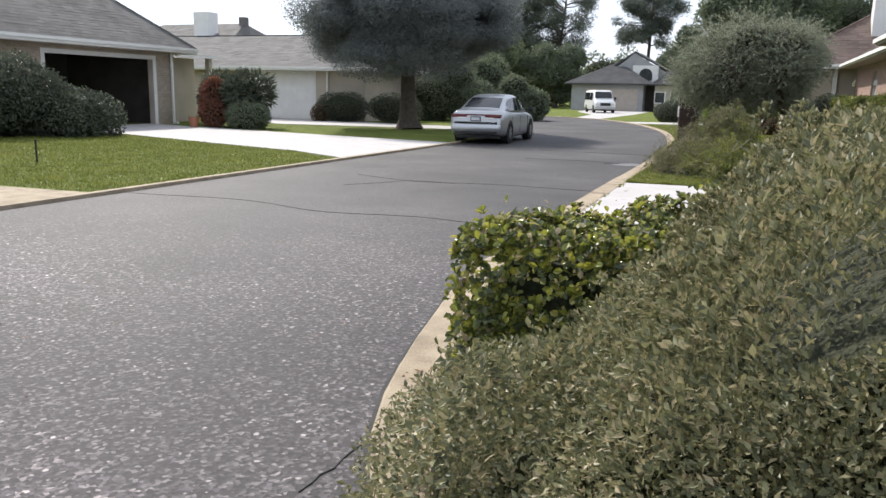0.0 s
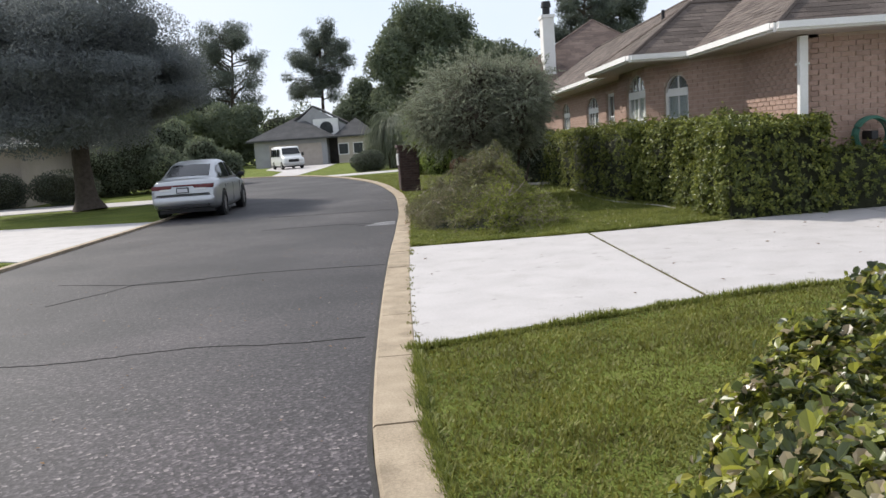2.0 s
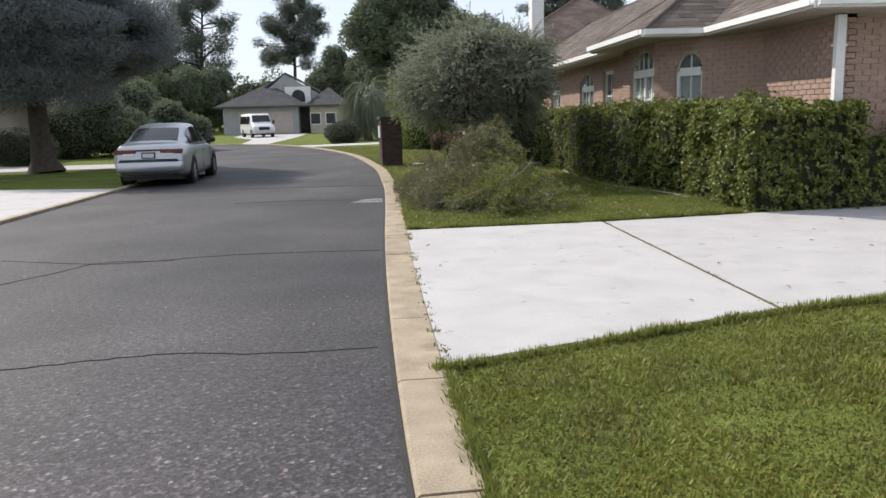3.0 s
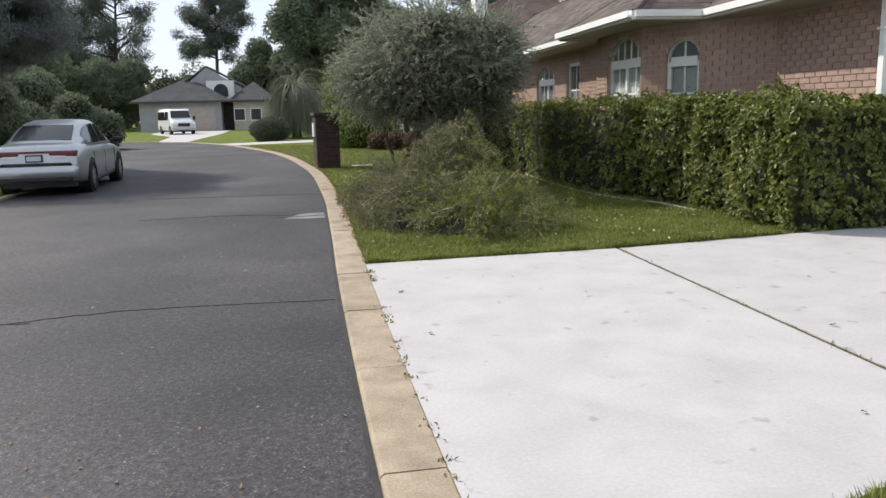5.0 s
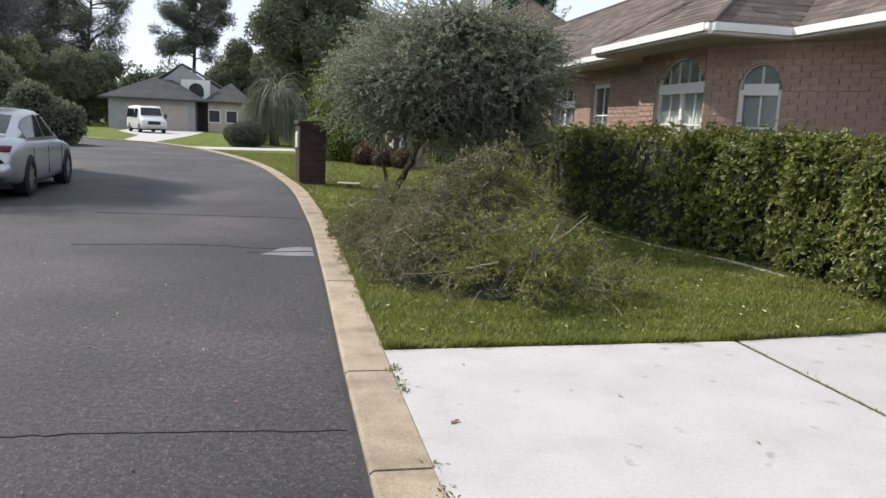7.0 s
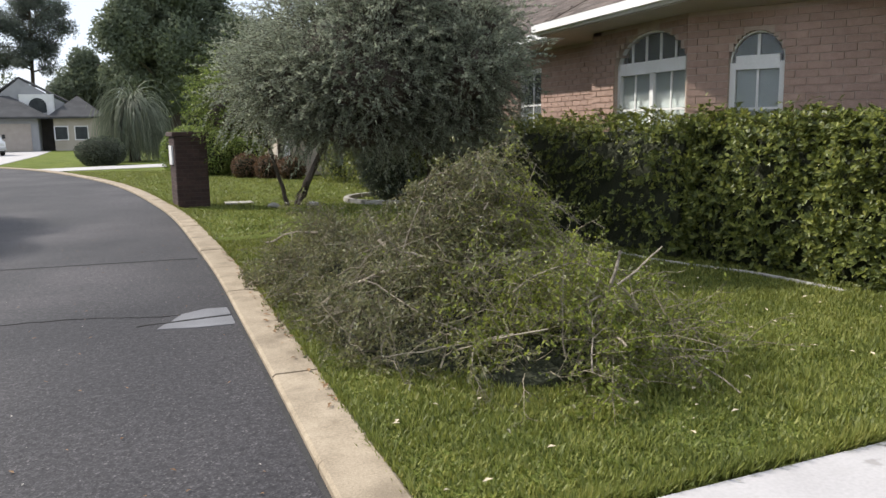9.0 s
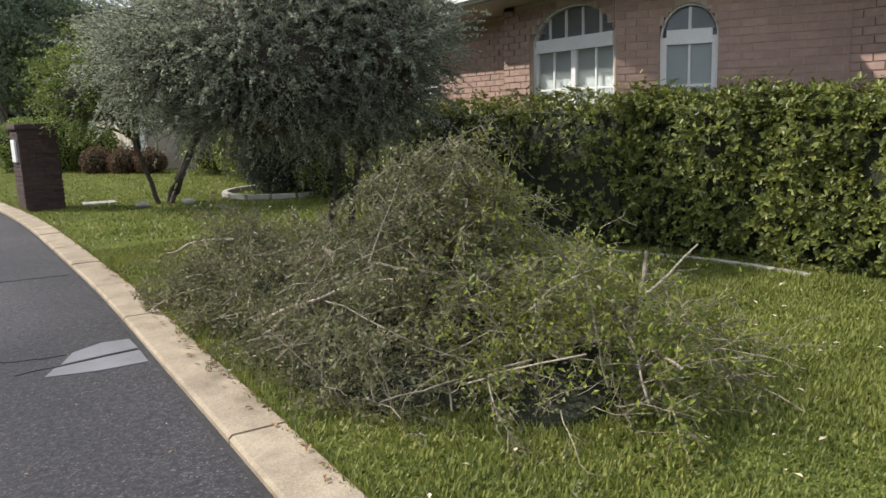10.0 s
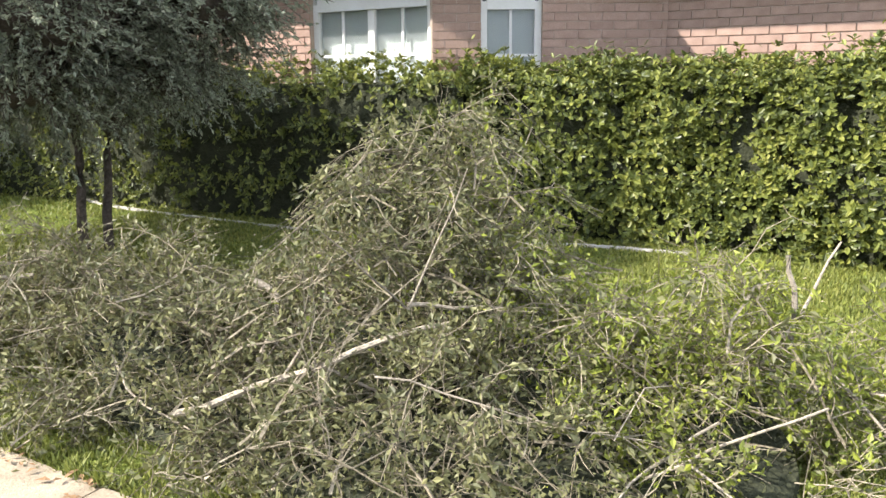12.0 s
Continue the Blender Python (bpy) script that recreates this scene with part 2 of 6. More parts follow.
LEAF_BROAD = leafy("broad_leaf", [(0.0, (0.038, 0.052, 0.024)), (0.38, (0.105, 0.132, 0.042)), (0.60, (0.255, 0.275, 0.044)), (0.77, (0.41, 0.395, 0.065)), (0.86, (0.38, 0.31, 0.20)), (1.0, (0.54, 0.46, 0.36))], 0.34, 0.42, 0.6, 0.2)
LEAF_FINE = leafy("fine_leaf", [(0.0, (0.060, 0.068, 0.035)), (0.4, (0.165, 0.172, 0.085)), (0.72, (0.30, 0.28, 0.14)), (0.9, (0.44, 0.36, 0.22)), (1.0, (0.56, 0.46, 0.33))], 0.5, 0.3)
LEAF_HEDGE = leafy("hedge_leaf", [(0.0, (0.043, 0.054, 0.022)), (0.4, (0.111, 0.137, 0.036)), (0.7, (0.240, 0.263, 0.054)), (0.88, (0.360, 0.353, 0.094)), (1.0, (0.343, 0.337, 0.174))], 0.42, 0.38, 0.45, 0.4, 1.9)
LEAF_SHRUB = leafy("wispy_leaf", [(0.0, (0.150, 0.172, 0.125)), (0.5, (0.26, 0.288, 0.205)), (0.85, (0.41, 0.43, 0.315)), (1.0, (0.58, 0.58, 0.45))], 0.5, 0.5)
LEAF_PILE = leafy("wilting_leaf", [(0.0, (0.052, 0.056, 0.028)), (0.3, (0.110, 0.114, 0.052)), (0.55, (0.185, 0.185, 0.082)), (0.8, (0.29, 0.275, 0.12)), (1.0, (0.46, 0.41, 0.22))], 0.5, 0.32, 0.4, 0.5, 1.1)
LEAF_YELLOW = leafy("yellowing_leaf", [(0.0, (0.064, 0.082, 0.020)), (0.35, (0.145, 0.178, 0.032)), (0.7, (0.295, 0.325, 0.050)), (1.0, (0.46, 0.46, 0.11))], 0.5, 0.36, 0.4, 0.5, 1.3)
# Raised to a pale blue-grey: haze is put into this leaf colour.
LEAF_TREE = leafy("hazed_tree_leaf", [(0.0, (0.15, 0.162, 0.165)), (0.6, (0.19, 0.208, 0.205)), (1.0, (0.25, 0.27, 0.25))], 0.7, 0.45, 0.1)
LEAF_DARK = leafy("dark_bush_leaf", [(0.0, (0.040, 0.050, 0.038)), (0.6, (0.085, 0.100, 0.070)), (1.0, (0.15, 0.17, 0.105))], 0.55, 0.25, 0.3)
# Lightened foliage tones; distance haze is painted into them.
LEAF_FAR = leafy("hazed_far_leaf", [(0.0, (0.09, 0.11, 0.09)), (0.55, (0.17, 0.20, 0.13)), (0.85, (0.29, 0.32, 0.16)), (1.0, (0.44, 0.42, 0.19))], 0.6, 0.36, 0.2, 0.7, 0.35)
# Needle colours lifted and greyed to carry the haze.
LEAF_PINE = leafy("hazed_pine_needle", [(0.0, (0.085, 0.10, 0.09)), (0.6, (0.135, 0.155, 0.13)), (1.0, (0.21, 0.235, 0.18))], 0.6, 0.32, 0.15)
LEAF_LIGHT = leafy("light_shrub_leaf", [(0.0, (0.070, 0.105, 0.025)), (0.6, (0.19, 0.25, 0.06)), (1.0, (0.40, 0.45, 0.11))], 0.45, 0.36)
LEAF_RED = leafy("red_leaf", [(0.0, (0.09, 0.035, 0.03)), (0.5, (0.20, 0.075, 0.05)), (1.0, (0.32, 0.17, 0.09))], 0.45, 0.3)
LEAF_RUSSET = leafy("russet_leaf", [(0.0, (0.045, 0.028, 0.014)), (0.5, (0.13, 0.075, 0.04)), (1.0, (0.22, 0.13, 0.07))], 0.5, 0.3)
BLADE = leafy("grass_blade", [(0.0, (0.064, 0.082, 0.020)), (0.35, (0.132, 0.158, 0.034)), (0.6, (0.225, 0.246, 0.052)), (0.80, (0.33, 0.318, 0.085)), (1.0, (0.39, 0.325, 0.17))], 0.5, 0.3, 0.3, 0.5, 1.4)
BLADE_DRY = leafy("dry_grass_blade", [(0.0, (0.058, 0.053, 0.020)), (0.3, (0.115, 0.106, 0.033)), (0.5, (0.168, 0.172, 0.033)), (0.7, (0.25, 0.248, 0.050)), (0.85, (0.27, 0.205, 0.09)), (1.0, (0.36, 0.27, 0.145))], 0.6, 0.28, 0.3, 0.72, 1.7)
# Dark colour of the solid filler bodies; stands in for shade inside foliage.
CORE = surface("foliage_inner_shade", (0.018, 0.022, 0.010), (0.045, 0.048, 0.024), 9, 60, 0.95, 0.8, 40, depth=0.03)

# ---------------- builders ----------------
RNG = np.random.default_rng(7)


def part(name, bm, material, parent=None, label="", smooth=False):
    me = bpy.data.meshes.new(name)
    bm.normal_update()
    bm.to_mesh(me)
    bm.free()
    return link_mesh(name, me, material, parent, label, smooth)


def link_mesh(name, me, material, parent=None, label="", smooth=False):
    me.materials.append(material)
    if smooth:
        me.polygons.foreach_set("use_smooth", [True] * len(me.polygons))
    ob = new(name, me)
    if parent is not None:
        ob.parent = parent
    if label:
        ob["label"] = label
    return ob


def thing(name, x, y, z, label, category, group="", kind="", rz=0.0):
    ob = new(name)
    ob.matrix_basis = pose(x, y, z, 0, 0, rz)
    return tagged(ob, label, category, group, kind)


def raw_mesh(name, verts, faces):
    """A mesh from numpy arrays: verts (n, 3), faces (m, k)."""
    verts, faces = np.asarray(verts, np.float32), np.asarray(faces, np.int32)
    me = bpy.data.meshes.new(name)
    k = faces.shape[1]
    me.vertices.add(len(verts))
    me.vertices.foreach_set("co", verts.ravel())
    me.loops.add(faces.size)
    me.loops.foreach_set("vertex_index", faces.ravel())
    me.polygons.add(len(faces))
    me.polygons.foreach_set("loop_start", np.arange(0, faces.size, k, dtype=np.int32))
    me.update(calc_edges=True)
    me.shade_flat()
    return me


def box(bm, x0, x1, y0, y1, z0, z1, bevel=0.0, m=None):
    mm = Matrix.Translation(((x0 + x1) / 2, (y0 + y1) / 2, (z0 + z1) / 2)) @ Matrix.Diagonal((x1 - x0, y1 - y0, z1 - z0, 1))
    made = bmesh.ops.create_cube(bm, size=1, matrix=(m @ mm) if m is not None else mm)
    if bevel:
        es = list({e for v in made["verts"] for e in v.link_edges})
        bmesh.ops.bevel(bm, geom=es, offset=bevel, segments=2, affect="EDGES", profile=0.6)
    return bm


def boxed(*a, **k):
    return box(bmesh.new(), *a, **k)


def slab(bm, poly, z0, z1):
    """A prism over a plan polygon."""
    lo, hi = [bm.verts.new((x, y, z0)) for x, y in poly], [bm.verts.new((x, y, z1)) for x, y in poly]
    n = len(poly)
    top = bm.faces.new(hi)
    bm.faces.new(lo[::-1])
    for i in range(n):
        bm.faces.new((lo[i], lo[(i + 1) % n], hi[(i + 1) % n], hi[i]))
    bmesh.ops.recalc_face_normals(bm, faces=bm.faces)
    bmesh.ops.triangulate(bm, faces=[f for f in bm.faces if len(f.verts) > 4])
    return bm


def unit(a):
    return a / np.maximum(np.linalg.norm(a, axis=1, keepdims=True), 1e-9)


def leaves(name, pts, axis, facing, length, width, fold=0.25):
    """Folded leaves: base, two sides, tip; two faces each."""
    pts, axis = np.asarray(pts), unit(np.asarray(axis))
    side = unit(np.cross(axis, facing))
    up = np.cross(side, axis)
    n = len(pts)
    length, width = np.broadcast_to(length, n)[:, None], np.broadcast_to(width, n)[:, None]
    mid = pts + axis * length * 0.45 - up * width * fold
    v = np.empty((n, 4, 3))
    v[:, 0] = pts
    v[:, 1] = mid + side * width * 0.5 + up * width * fold * 2
    v[:, 2] = pts + axis * length
    v[:, 3] = mid - side * width * 0.5 + up * width * fold * 2
    i = np.arange(n)[:, None] * 4
    f = np.concatenate([i + np.array([[0, 1, 2]]), i + np.array([[0, 2, 3]])], axis=1).reshape(-1, 3)
    return raw_mesh(name, v.reshape(-1, 3), f)


def round_leaves(name, pts, axis, facing, length, width, fold=0.16):
    """Blunt oval leaves of four faces, folded along the midrib and curled at the tip."""
    pts, axis = np.asarray(pts), unit(np.asarray(axis))
    side = unit(np.cross(axis, facing))
    up = np.cross(side, axis)
    n = len(pts)
    L, W = np.broadcast_to(length, n)[:, None], np.broadcast_to(width, n)[:, None]
    v = np.empty((n, 6, 3))
    v[:, 0] = pts
    v[:, 1] = pts + axis * L * 0.42 + side * W * 0.46 + up * W * fold
    v[:, 2] = pts + axis * L * 0.80 + side * W * 0.40 + up * W * fold
    v[:, 3] = pts + axis * L - up * W * 0.08
    v[:, 4] = pts + axis * L * 0.80 - side * W * 0.40 + up * W * fold
    v[:, 5] = pts + axis * L * 0.42 - side * W * 0.46 + up * W * fold
    i = np.arange(n)[:, None] * 6
    f = np.concatenate([i + np.array([t]) for t in ([0, 1, 2], [0, 2, 3], [0, 3, 4], [0, 4, 5])], axis=1).reshape(-1, 3)
    return raw_mesh(name, v.reshape(-1, 3), f)


def sphere_dirs(n):
    return unit(RNG.normal(size=(n, 3)))


def lumpy(p, freq, seed=0.0):
    """A cheap smooth wobble in -1..1 for arrays of points."""
    q = p * freq + seed
    return (np.sin(q[:, 0] * 1.7 + np.sin(q[:, 1] * 1.3)) + np.sin(q[:, 1] * 2.1 + np.sin(q[:, 2] * 1.9)) + np.sin(q[:, 2] * 1.5 + np.sin(q[:, 0] * 2.3))) / 3


def blob_points(blobs, n, lo=0.72, hi=1.06, wobble=0.12, freq=2.2, floor=0.02):
    """Points and outward ways near the skin of a union of ellipsoids (x, y, z, rx, ry, rz)."""
    blobs = np.asarray(blobs, float)
    area = (blobs[:, 3] * blobs[:, 4] + blobs[:, 4] * blobs[:, 5] + blobs[:, 3] * blobs[:, 5])
    pick = RNG.choice(len(blobs), size=int(n * 1.9), p=area / area.sum())
    d = sphere_dirs(len(pick))
    b = blobs[pick]
    out = unit(d / b[:, 3:])
    base = b[:, :3] + d * b[:, 3:]
    r = RNG.uniform(lo, hi, len(pick)) ** 0.7 * (1 + wobble * lumpy(base, freq))
    p = b[:, :3] + d * b[:, 3:] * r[:, None]
    keep = p[:, 2] > floor
    for j, q in enumerate(blobs):
        inside = (((p - q[:3]) / q[3:]) ** 2).sum(1) < (lo * 0.92) ** 2
        keep &= ~inside
    p, out = p[keep][:n], out[keep][:n]
    return p, out


def core_of(blobs, scale=0.78):
    bm = bmesh.new()
    for x, y, z, rx, ry, rz in blobs:
        made = bmesh.ops.create_icosphere(bm, subdivisions=3, radius=1, matrix=Matrix.Translation((x, y, z)) @ Matrix.Diagonal((rx * scale, ry * scale, rz * scale, 1)))
        for v in made["verts"]:
            v.co += noise.noise_vector(v.co * 3) * 0.06 * min(rx, ry)
            v.co.z = max(v.co.z, 0.0)
    return bm


def leaf_mass(name, blobs, n, size, material, parent, label="", slim=0.55, droop=0.1, lo=0.72, hi=1.06, wobble=0.12, freq=2.2, outward=0.8, core=0.8, inner=None):
    p, out = blob_points(blobs, n, lo, hi, wobble, freq)
    axis = unit(out * outward + sphere_dirs(len(p)) * 0.9 + np.array([0, 0, -droop]))
    face = unit(out + sphere_dirs(len(p)) * 0.7 + np.array([0, 0, 0.4]))
    s = size * RNG.uniform(0.6, 1.25, len(p))
    ob = link_mesh(name, leaves(name, p, axis, face, s, s * slim), material, parent, label)
    # Added filler body; by default its dark CORE colour paints the inner shade.
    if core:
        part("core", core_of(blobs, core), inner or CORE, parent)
    return ob


def tubes(name, lines, sides=5):
    """Tapered rods: each line is (points (k, 3), radii (k,))."""
    vs, fs, off = [], [], 0
    ang = np.linspace(0, 2 * np.pi, sides, endpoint=False)
    for pts, rad in lines:
        pts, rad = np.asarray(pts, float), np.asarray(rad, float)
        t = unit(np.gradient(pts, axis=0))
        ref = np.where(np.abs(t[:, 2:3]) < 0.9, np.array([[0, 0, 1.0]]), np.array([[1.0, 0, 0]]))
        u = unit(np.cross(t, ref))
        w = np.cross(t, u)
        ring = pts[:, None] + (u[:, None] * np.cos(ang)[None, :, None] + w[:, None] * np.sin(ang)[None, :, None]) * rad[:, None, None]
        k = len(pts)
        vs.append(ring.reshape(-1, 3))
        a = np.arange(k - 1)[:, None] * sides + np.arange(sides)[None]
        b = np.arange(k - 1)[:, None] * sides + (np.arange(sides)[None] + 1) % sides
        fs.append(np.stack([a, b, b + sides, a + sides], -1).reshape(-1, 4) + off)
        off += k * sides
    return raw_mesh(name, np.concatenate(vs), np.concatenate(fs))


def bent(start, way, length, r0, r1, k=6, wander=0.12, sag=0.0):
    """One crooked branch as (points, radii)."""
    p, d = np.array(start, float), np.array(way, float)
    d = d / np.linalg.norm(d)
    pts = [p.copy()]
    for _ in range(k - 1):
        d = d + RNG.normal(size=3) * wander + np.array([0, 0, -sag])
        d = d / np.linalg.norm(d)
        p = p + d * length / (k - 1)
        pts.append(p.copy())
    return np.array(pts), np.linspace(r0, r1, k)


def smooth_line(points, step=0.5):
    """A Catmull-Rom line through plan points."""
    p = np.array(points, float)
    p = np.vstack([2 * p[0] - p[1], p, 2 * p[-1] - p[-2]])
    out = []
    for i in range(1, len(p) - 2):
        k = max(2, int(np.linalg.norm(p[i + 1] - p[i]) / step))
        for t in np.linspace(0, 1, k, endpoint=False):
            a, b, c, d = p[i - 1], p[i], p[i + 1], p[i + 2]
            out.append(0.5 * (2 * b + (c - a) * t + (2 * a - 5 * b + 4 * c - d) * t * t + (3 * b - a - 3 * c + d) * t ** 3))
    out.append(p[-2])
    return np.array(out)


def offset(line, d):
    """The plan line moved d metres to its right."""
    t = unit(np.gradient(line, axis=0))
    return line + np.stack([t[:, 1], -t[:, 0]], 1) * d


def ribbon(name, left, right, z, material, thick=0.05):
    n = len(left)
    v = np.concatenate([np.c_[left, np.full(n, z)], np.c_[right, np.full(n, z)], np.c_[left, np.full(n, z - thick)], np.c_[right, np.full(n, z - thick)]])
    i = np.arange(n - 1)
    q = lambda a, b: np.stack([i + a * n, i + b * n, i + 1 + b * n, i + 1 + a * n], 1)
    return link_mesh(name, raw_mesh(name, v, np.concatenate([q(0, 1), q(1, 3), q(2, 0)])), material)


# ---------------- ground, road, kerbs ----------------
KERB_R = smooth_line([(30, -3.5), (9, -2.4), (3, -0.9), (0.7, 0.15), (-0.45, 1.15), (-1.1, 2.15), (-1.45, 3.0), (-1.75, 4.4), (-1.92, 5.5), (-2.02, 8.2), (-2.07, 11.5), (-2.08, 15.0),
                      (-2.15, 19.0), (-2.52, 25.0), (-3.75, 33.0), (-6.3, 41.5), (-9.2, 46.8), (-14, 50.3), (-22, 53.2), (-60, 60)])
KERB_L = smooth_line([(-7.5, -40), (-7.5, -10), (-7.52, 6), (-7.54, 13.7), (-7.58, 20), (-7.95, 26), (-9.2, 32.5), (-12.3, 38.5), (-17.5, 42.5), (-26, 45.4), (-60, 51.5)])


def plan_mesh(name, outline, z, material):
    bm = bmesh.new()
    bm.faces.new([bm.verts.new((x, y, z)) for x, y in outline])
    bmesh.ops.triangulate(bm, faces=bm.faces)
    bmesh.ops.recalc_face_normals(bm, faces=bm.faces)
    if sum(f.normal.z for f in bm.faces) < 0:
        bmesh.ops.reverse_faces(bm, faces=bm.faces)
    return part(name, bm, material)


ground = plan_mesh("ground", [(-1800, -1800), (1800, -1800), (1800, 1800), (-1800, 1800)], -0.09, TURF)
tagged(ground, "green turf and soil running to the horizon", "ground", kind="structure")
road = plan_mesh("road", [*map(tuple, KERB_R), *map(tuple, KERB_L[::-1]), (30, -40)], 0.0, ASPHALT)
tagged(road, "dark grey asphalt residential street, worn and cracked", "road", kind="structure")
lawn_e = plan_mesh("lawn_east", [*map(tuple, offset(KERB_R, 0.24)[::-1]), (30, -3.5), (90, -3.5), (90, 120), (-60, 120)], 0.02, TURF)
tagged(lawn_e, "mown green front lawns on the brick house side", "lawn", kind="structure")
lawn_w = plan_mesh("lawn_west", [*map(tuple, offset(KERB_L, -0.1)), (-90, 51), (-90, -40)], 0.02, TURF)
tagged(lawn_w, "mown green front lawns across the street", "lawn", kind="structure")

kerb = new("kerb_east")
tagged(kerb, "tan concrete kerb strip with dark joints", "kerb", kind="structure")
inner, outer = KERB_R, offset(KERB_R, 0.265)
run = np.concatenate([[0], np.cumsum(np.linalg.norm(np.diff(inner, axis=0), axis=1))])
at_len = lambda line, s: np.stack([np.interp(s, run, line[:, 0]), np.interp(s, run, line[:, 1])], 1)
cuts = np.arange(24.0, run[-1] - 20, 1.22)
for s0 in cuts:
    s = np.linspace(s0 + 0.007, s0 + 1.213, 4)
    a, b = at_len(inner, s), at_len(outer, s)
    dz = RNG.normal(0, 0.003)
    prof = [(0.0, -0.06), (0.0, 0.028), (0.06, 0.042), (0.94, 0.042), (1.0, 0.030), (1.0, -0.06)]
    v = np.concatenate([np.c_[a + (b - a) * u, np.full(4, z + dz)] for u, z in prof])
    i = np.arange(3)
    f = [np.stack([i + j * 4, i + 1 + j * 4, i + 1 + (j + 1) * 4, i + (j + 1) * 4], 1) for j in range(len(prof) - 1)]
    ends = np.array([[0, 4, 8, 12], [12, 16, 20, 0], [15, 11, 7, 3], [3, 23, 19, 15]])
    link_mesh("kerb_stone", raw_mesh("kerb_stone", v, np.concatenate(f + [ends])), KERB, kerb)
kerb_w = ribbon("kerb_west", offset(KERB_L, -0.10), offset(KERB_L, 0.02), 0.045, KERB, 0.12)
tagged(kerb_w, "narrow pale concrete kerb edge", "kerb", kind="structure")
gutter = ribbon("soil_seam", offset(KERB_R, -0.028), offset(KERB_R, -0.002), 0.004, CRACK, 0.03)
tagged(gutter, "dark dirt seam between asphalt and kerb", "seam", kind="structure")

DRIVE_E = [[(-1.80, 7.16), (0.55, 8.02), (0.55, 12.33), (-1.82, 12.22)],
           [(0.585, 8.03), (1.8, 8.28), (4.6, 8.72), (4.6, 12.86), (2.4, 12.60), (0.585, 12.335)],
           [(4.63, 8.73), (14, 10.2), (14, 13.9), (4.63, 12.86)]]
drive = new("driveway_east")
tagged(drive, "sunlit pale concrete driveway in large slabs", "driveway", kind="structure")
for poly in DRIVE_E:
    part("slab", slab(bmesh.new(), poly, -0.06, 0.036), DRIVE, drive)
joint_soil = part("joint_soil", slab(bmesh.new(), [(0.549, 8.03), (0.586, 8.03), (0.586, 12.33), (0.549, 12.33)], -0.06, 0.03), SOIL, drive)
drive_w = part("driveway_west", slab(bmesh.new(), [(-7.62, 13.7), (-9.4, 14.75), (-12.4, 15.7), (-16.4, 17.1), (-20.6, 17.8), (-20.6, 22.6), (-15.2, 21.3), (-11.0, 20.4), (-7.66, 19.7)], -0.06, 0.036), DRIVE)
tagged(drive_w, "pale concrete driveway leading to an open garage", "driveway", kind="structure")
drive_n = part("driveway_northwest", slab(bmesh.new(), [(-8.2, 27.2), (-12, 27.3), (-17.5, 26.2), (-23.5, 31.3), (-18.4, 31.3), (-13, 29.9), (-8.8, 29.8)], -0.06, 0.036), DRIVE)
tagged(drive_n, "pale concrete driveway behind the big tree", "driveway", kind="structure")
drive_nb = part("driveway_neighbour", slab(bmesh.new(), [(-5.7, 40.6), (-1.9, 42.0), (12, 46), (12, 48.6), (-2.5, 44.6), (-6.6, 43.0)], -0.06, 0.036), DRIVE)
tagged(drive_nb, "pale concrete driveway of the next house", "driveway", kind="structure")
drive_far = part("driveway_far", slab(bmesh.new(), [(-8.7, 46.4), (-10.4, 48.3), (-11.4, 58), (-14.4, 67), (-15.4, 75.6), (-9.4, 75.6), (-8.8, 62)], -0.06, 0.036), DRIVE)
tagged(drive_far, "pale concrete driveway under the parked van", "driveway", kind="structure")
drive_s = part("driveway_southwest", slab(bmesh.new(), [(-7.62, 3.2), (-7.62, 7.3), (-12, 7.0), (-20, 6.6), (-20, 3.0)], -0.06, 0.036), KERB)
tagged(drive_s, "tan concrete driveway apron across the street", "driveway", kind="structure")

# ---------------- houses ----------------


def wall_bricks(bm_or_none, a, b, z0, z1, holes, proud=0.012, course=0.075, length=0.215, as_list=False):
    """Bricks of a running bond on the wall from a to b (plan), outward to the right of a->b; holes are (s0, s1, z0, z1, arched)."""
    a, b = np.array(a, float), np.array(b, float)
    L = np.linalg.norm(b - a)
    t = (b - a) / L
    out = np.array([t[1], -t[0]])
    items = []
    for k in range(int((z1 - z0) / course)):
        z = z0 + k * course
        s = -(k % 2) * length / 2
        while s < L:
            s0, s1 = max(s, 0) + 0.005, min(s + length, L) - 0.005
            s += length
            spans = [(s0, s1)]
            for h0, h1, hz0, hz1, arch in holes:
                if z + course <= hz0 or z >= hz1 + arch:
                    continue
                e0, e1 = h0, h1
                if z > hz1:
                    w = (h1 - h0) / 2
                    q = max(0.0, 1 - ((z - hz1) / max(arch, 1e-6)) ** 2) ** 0.5
                    e0, e1 = (h0 + h1) / 2 - w * q, (h0 + h1) / 2 + w * q
                cut = []
                for u0, u1 in spans:
                    if u1 <= e0 or u0 >= e1:
                        cut.append((u0, u1))
                    else:
                        cut += [(u0, e0)] if e0 - u0 > 0.02 else []
                        cut += [(e1, u1)] if u1 - e1 > 0.02 else []
                spans = cut
            items += [(u0, u1, z + 0.005, z + course - 0.005) for u0, u1 in spans if u1 - u0 > 0.02]
    return a, t, out, items


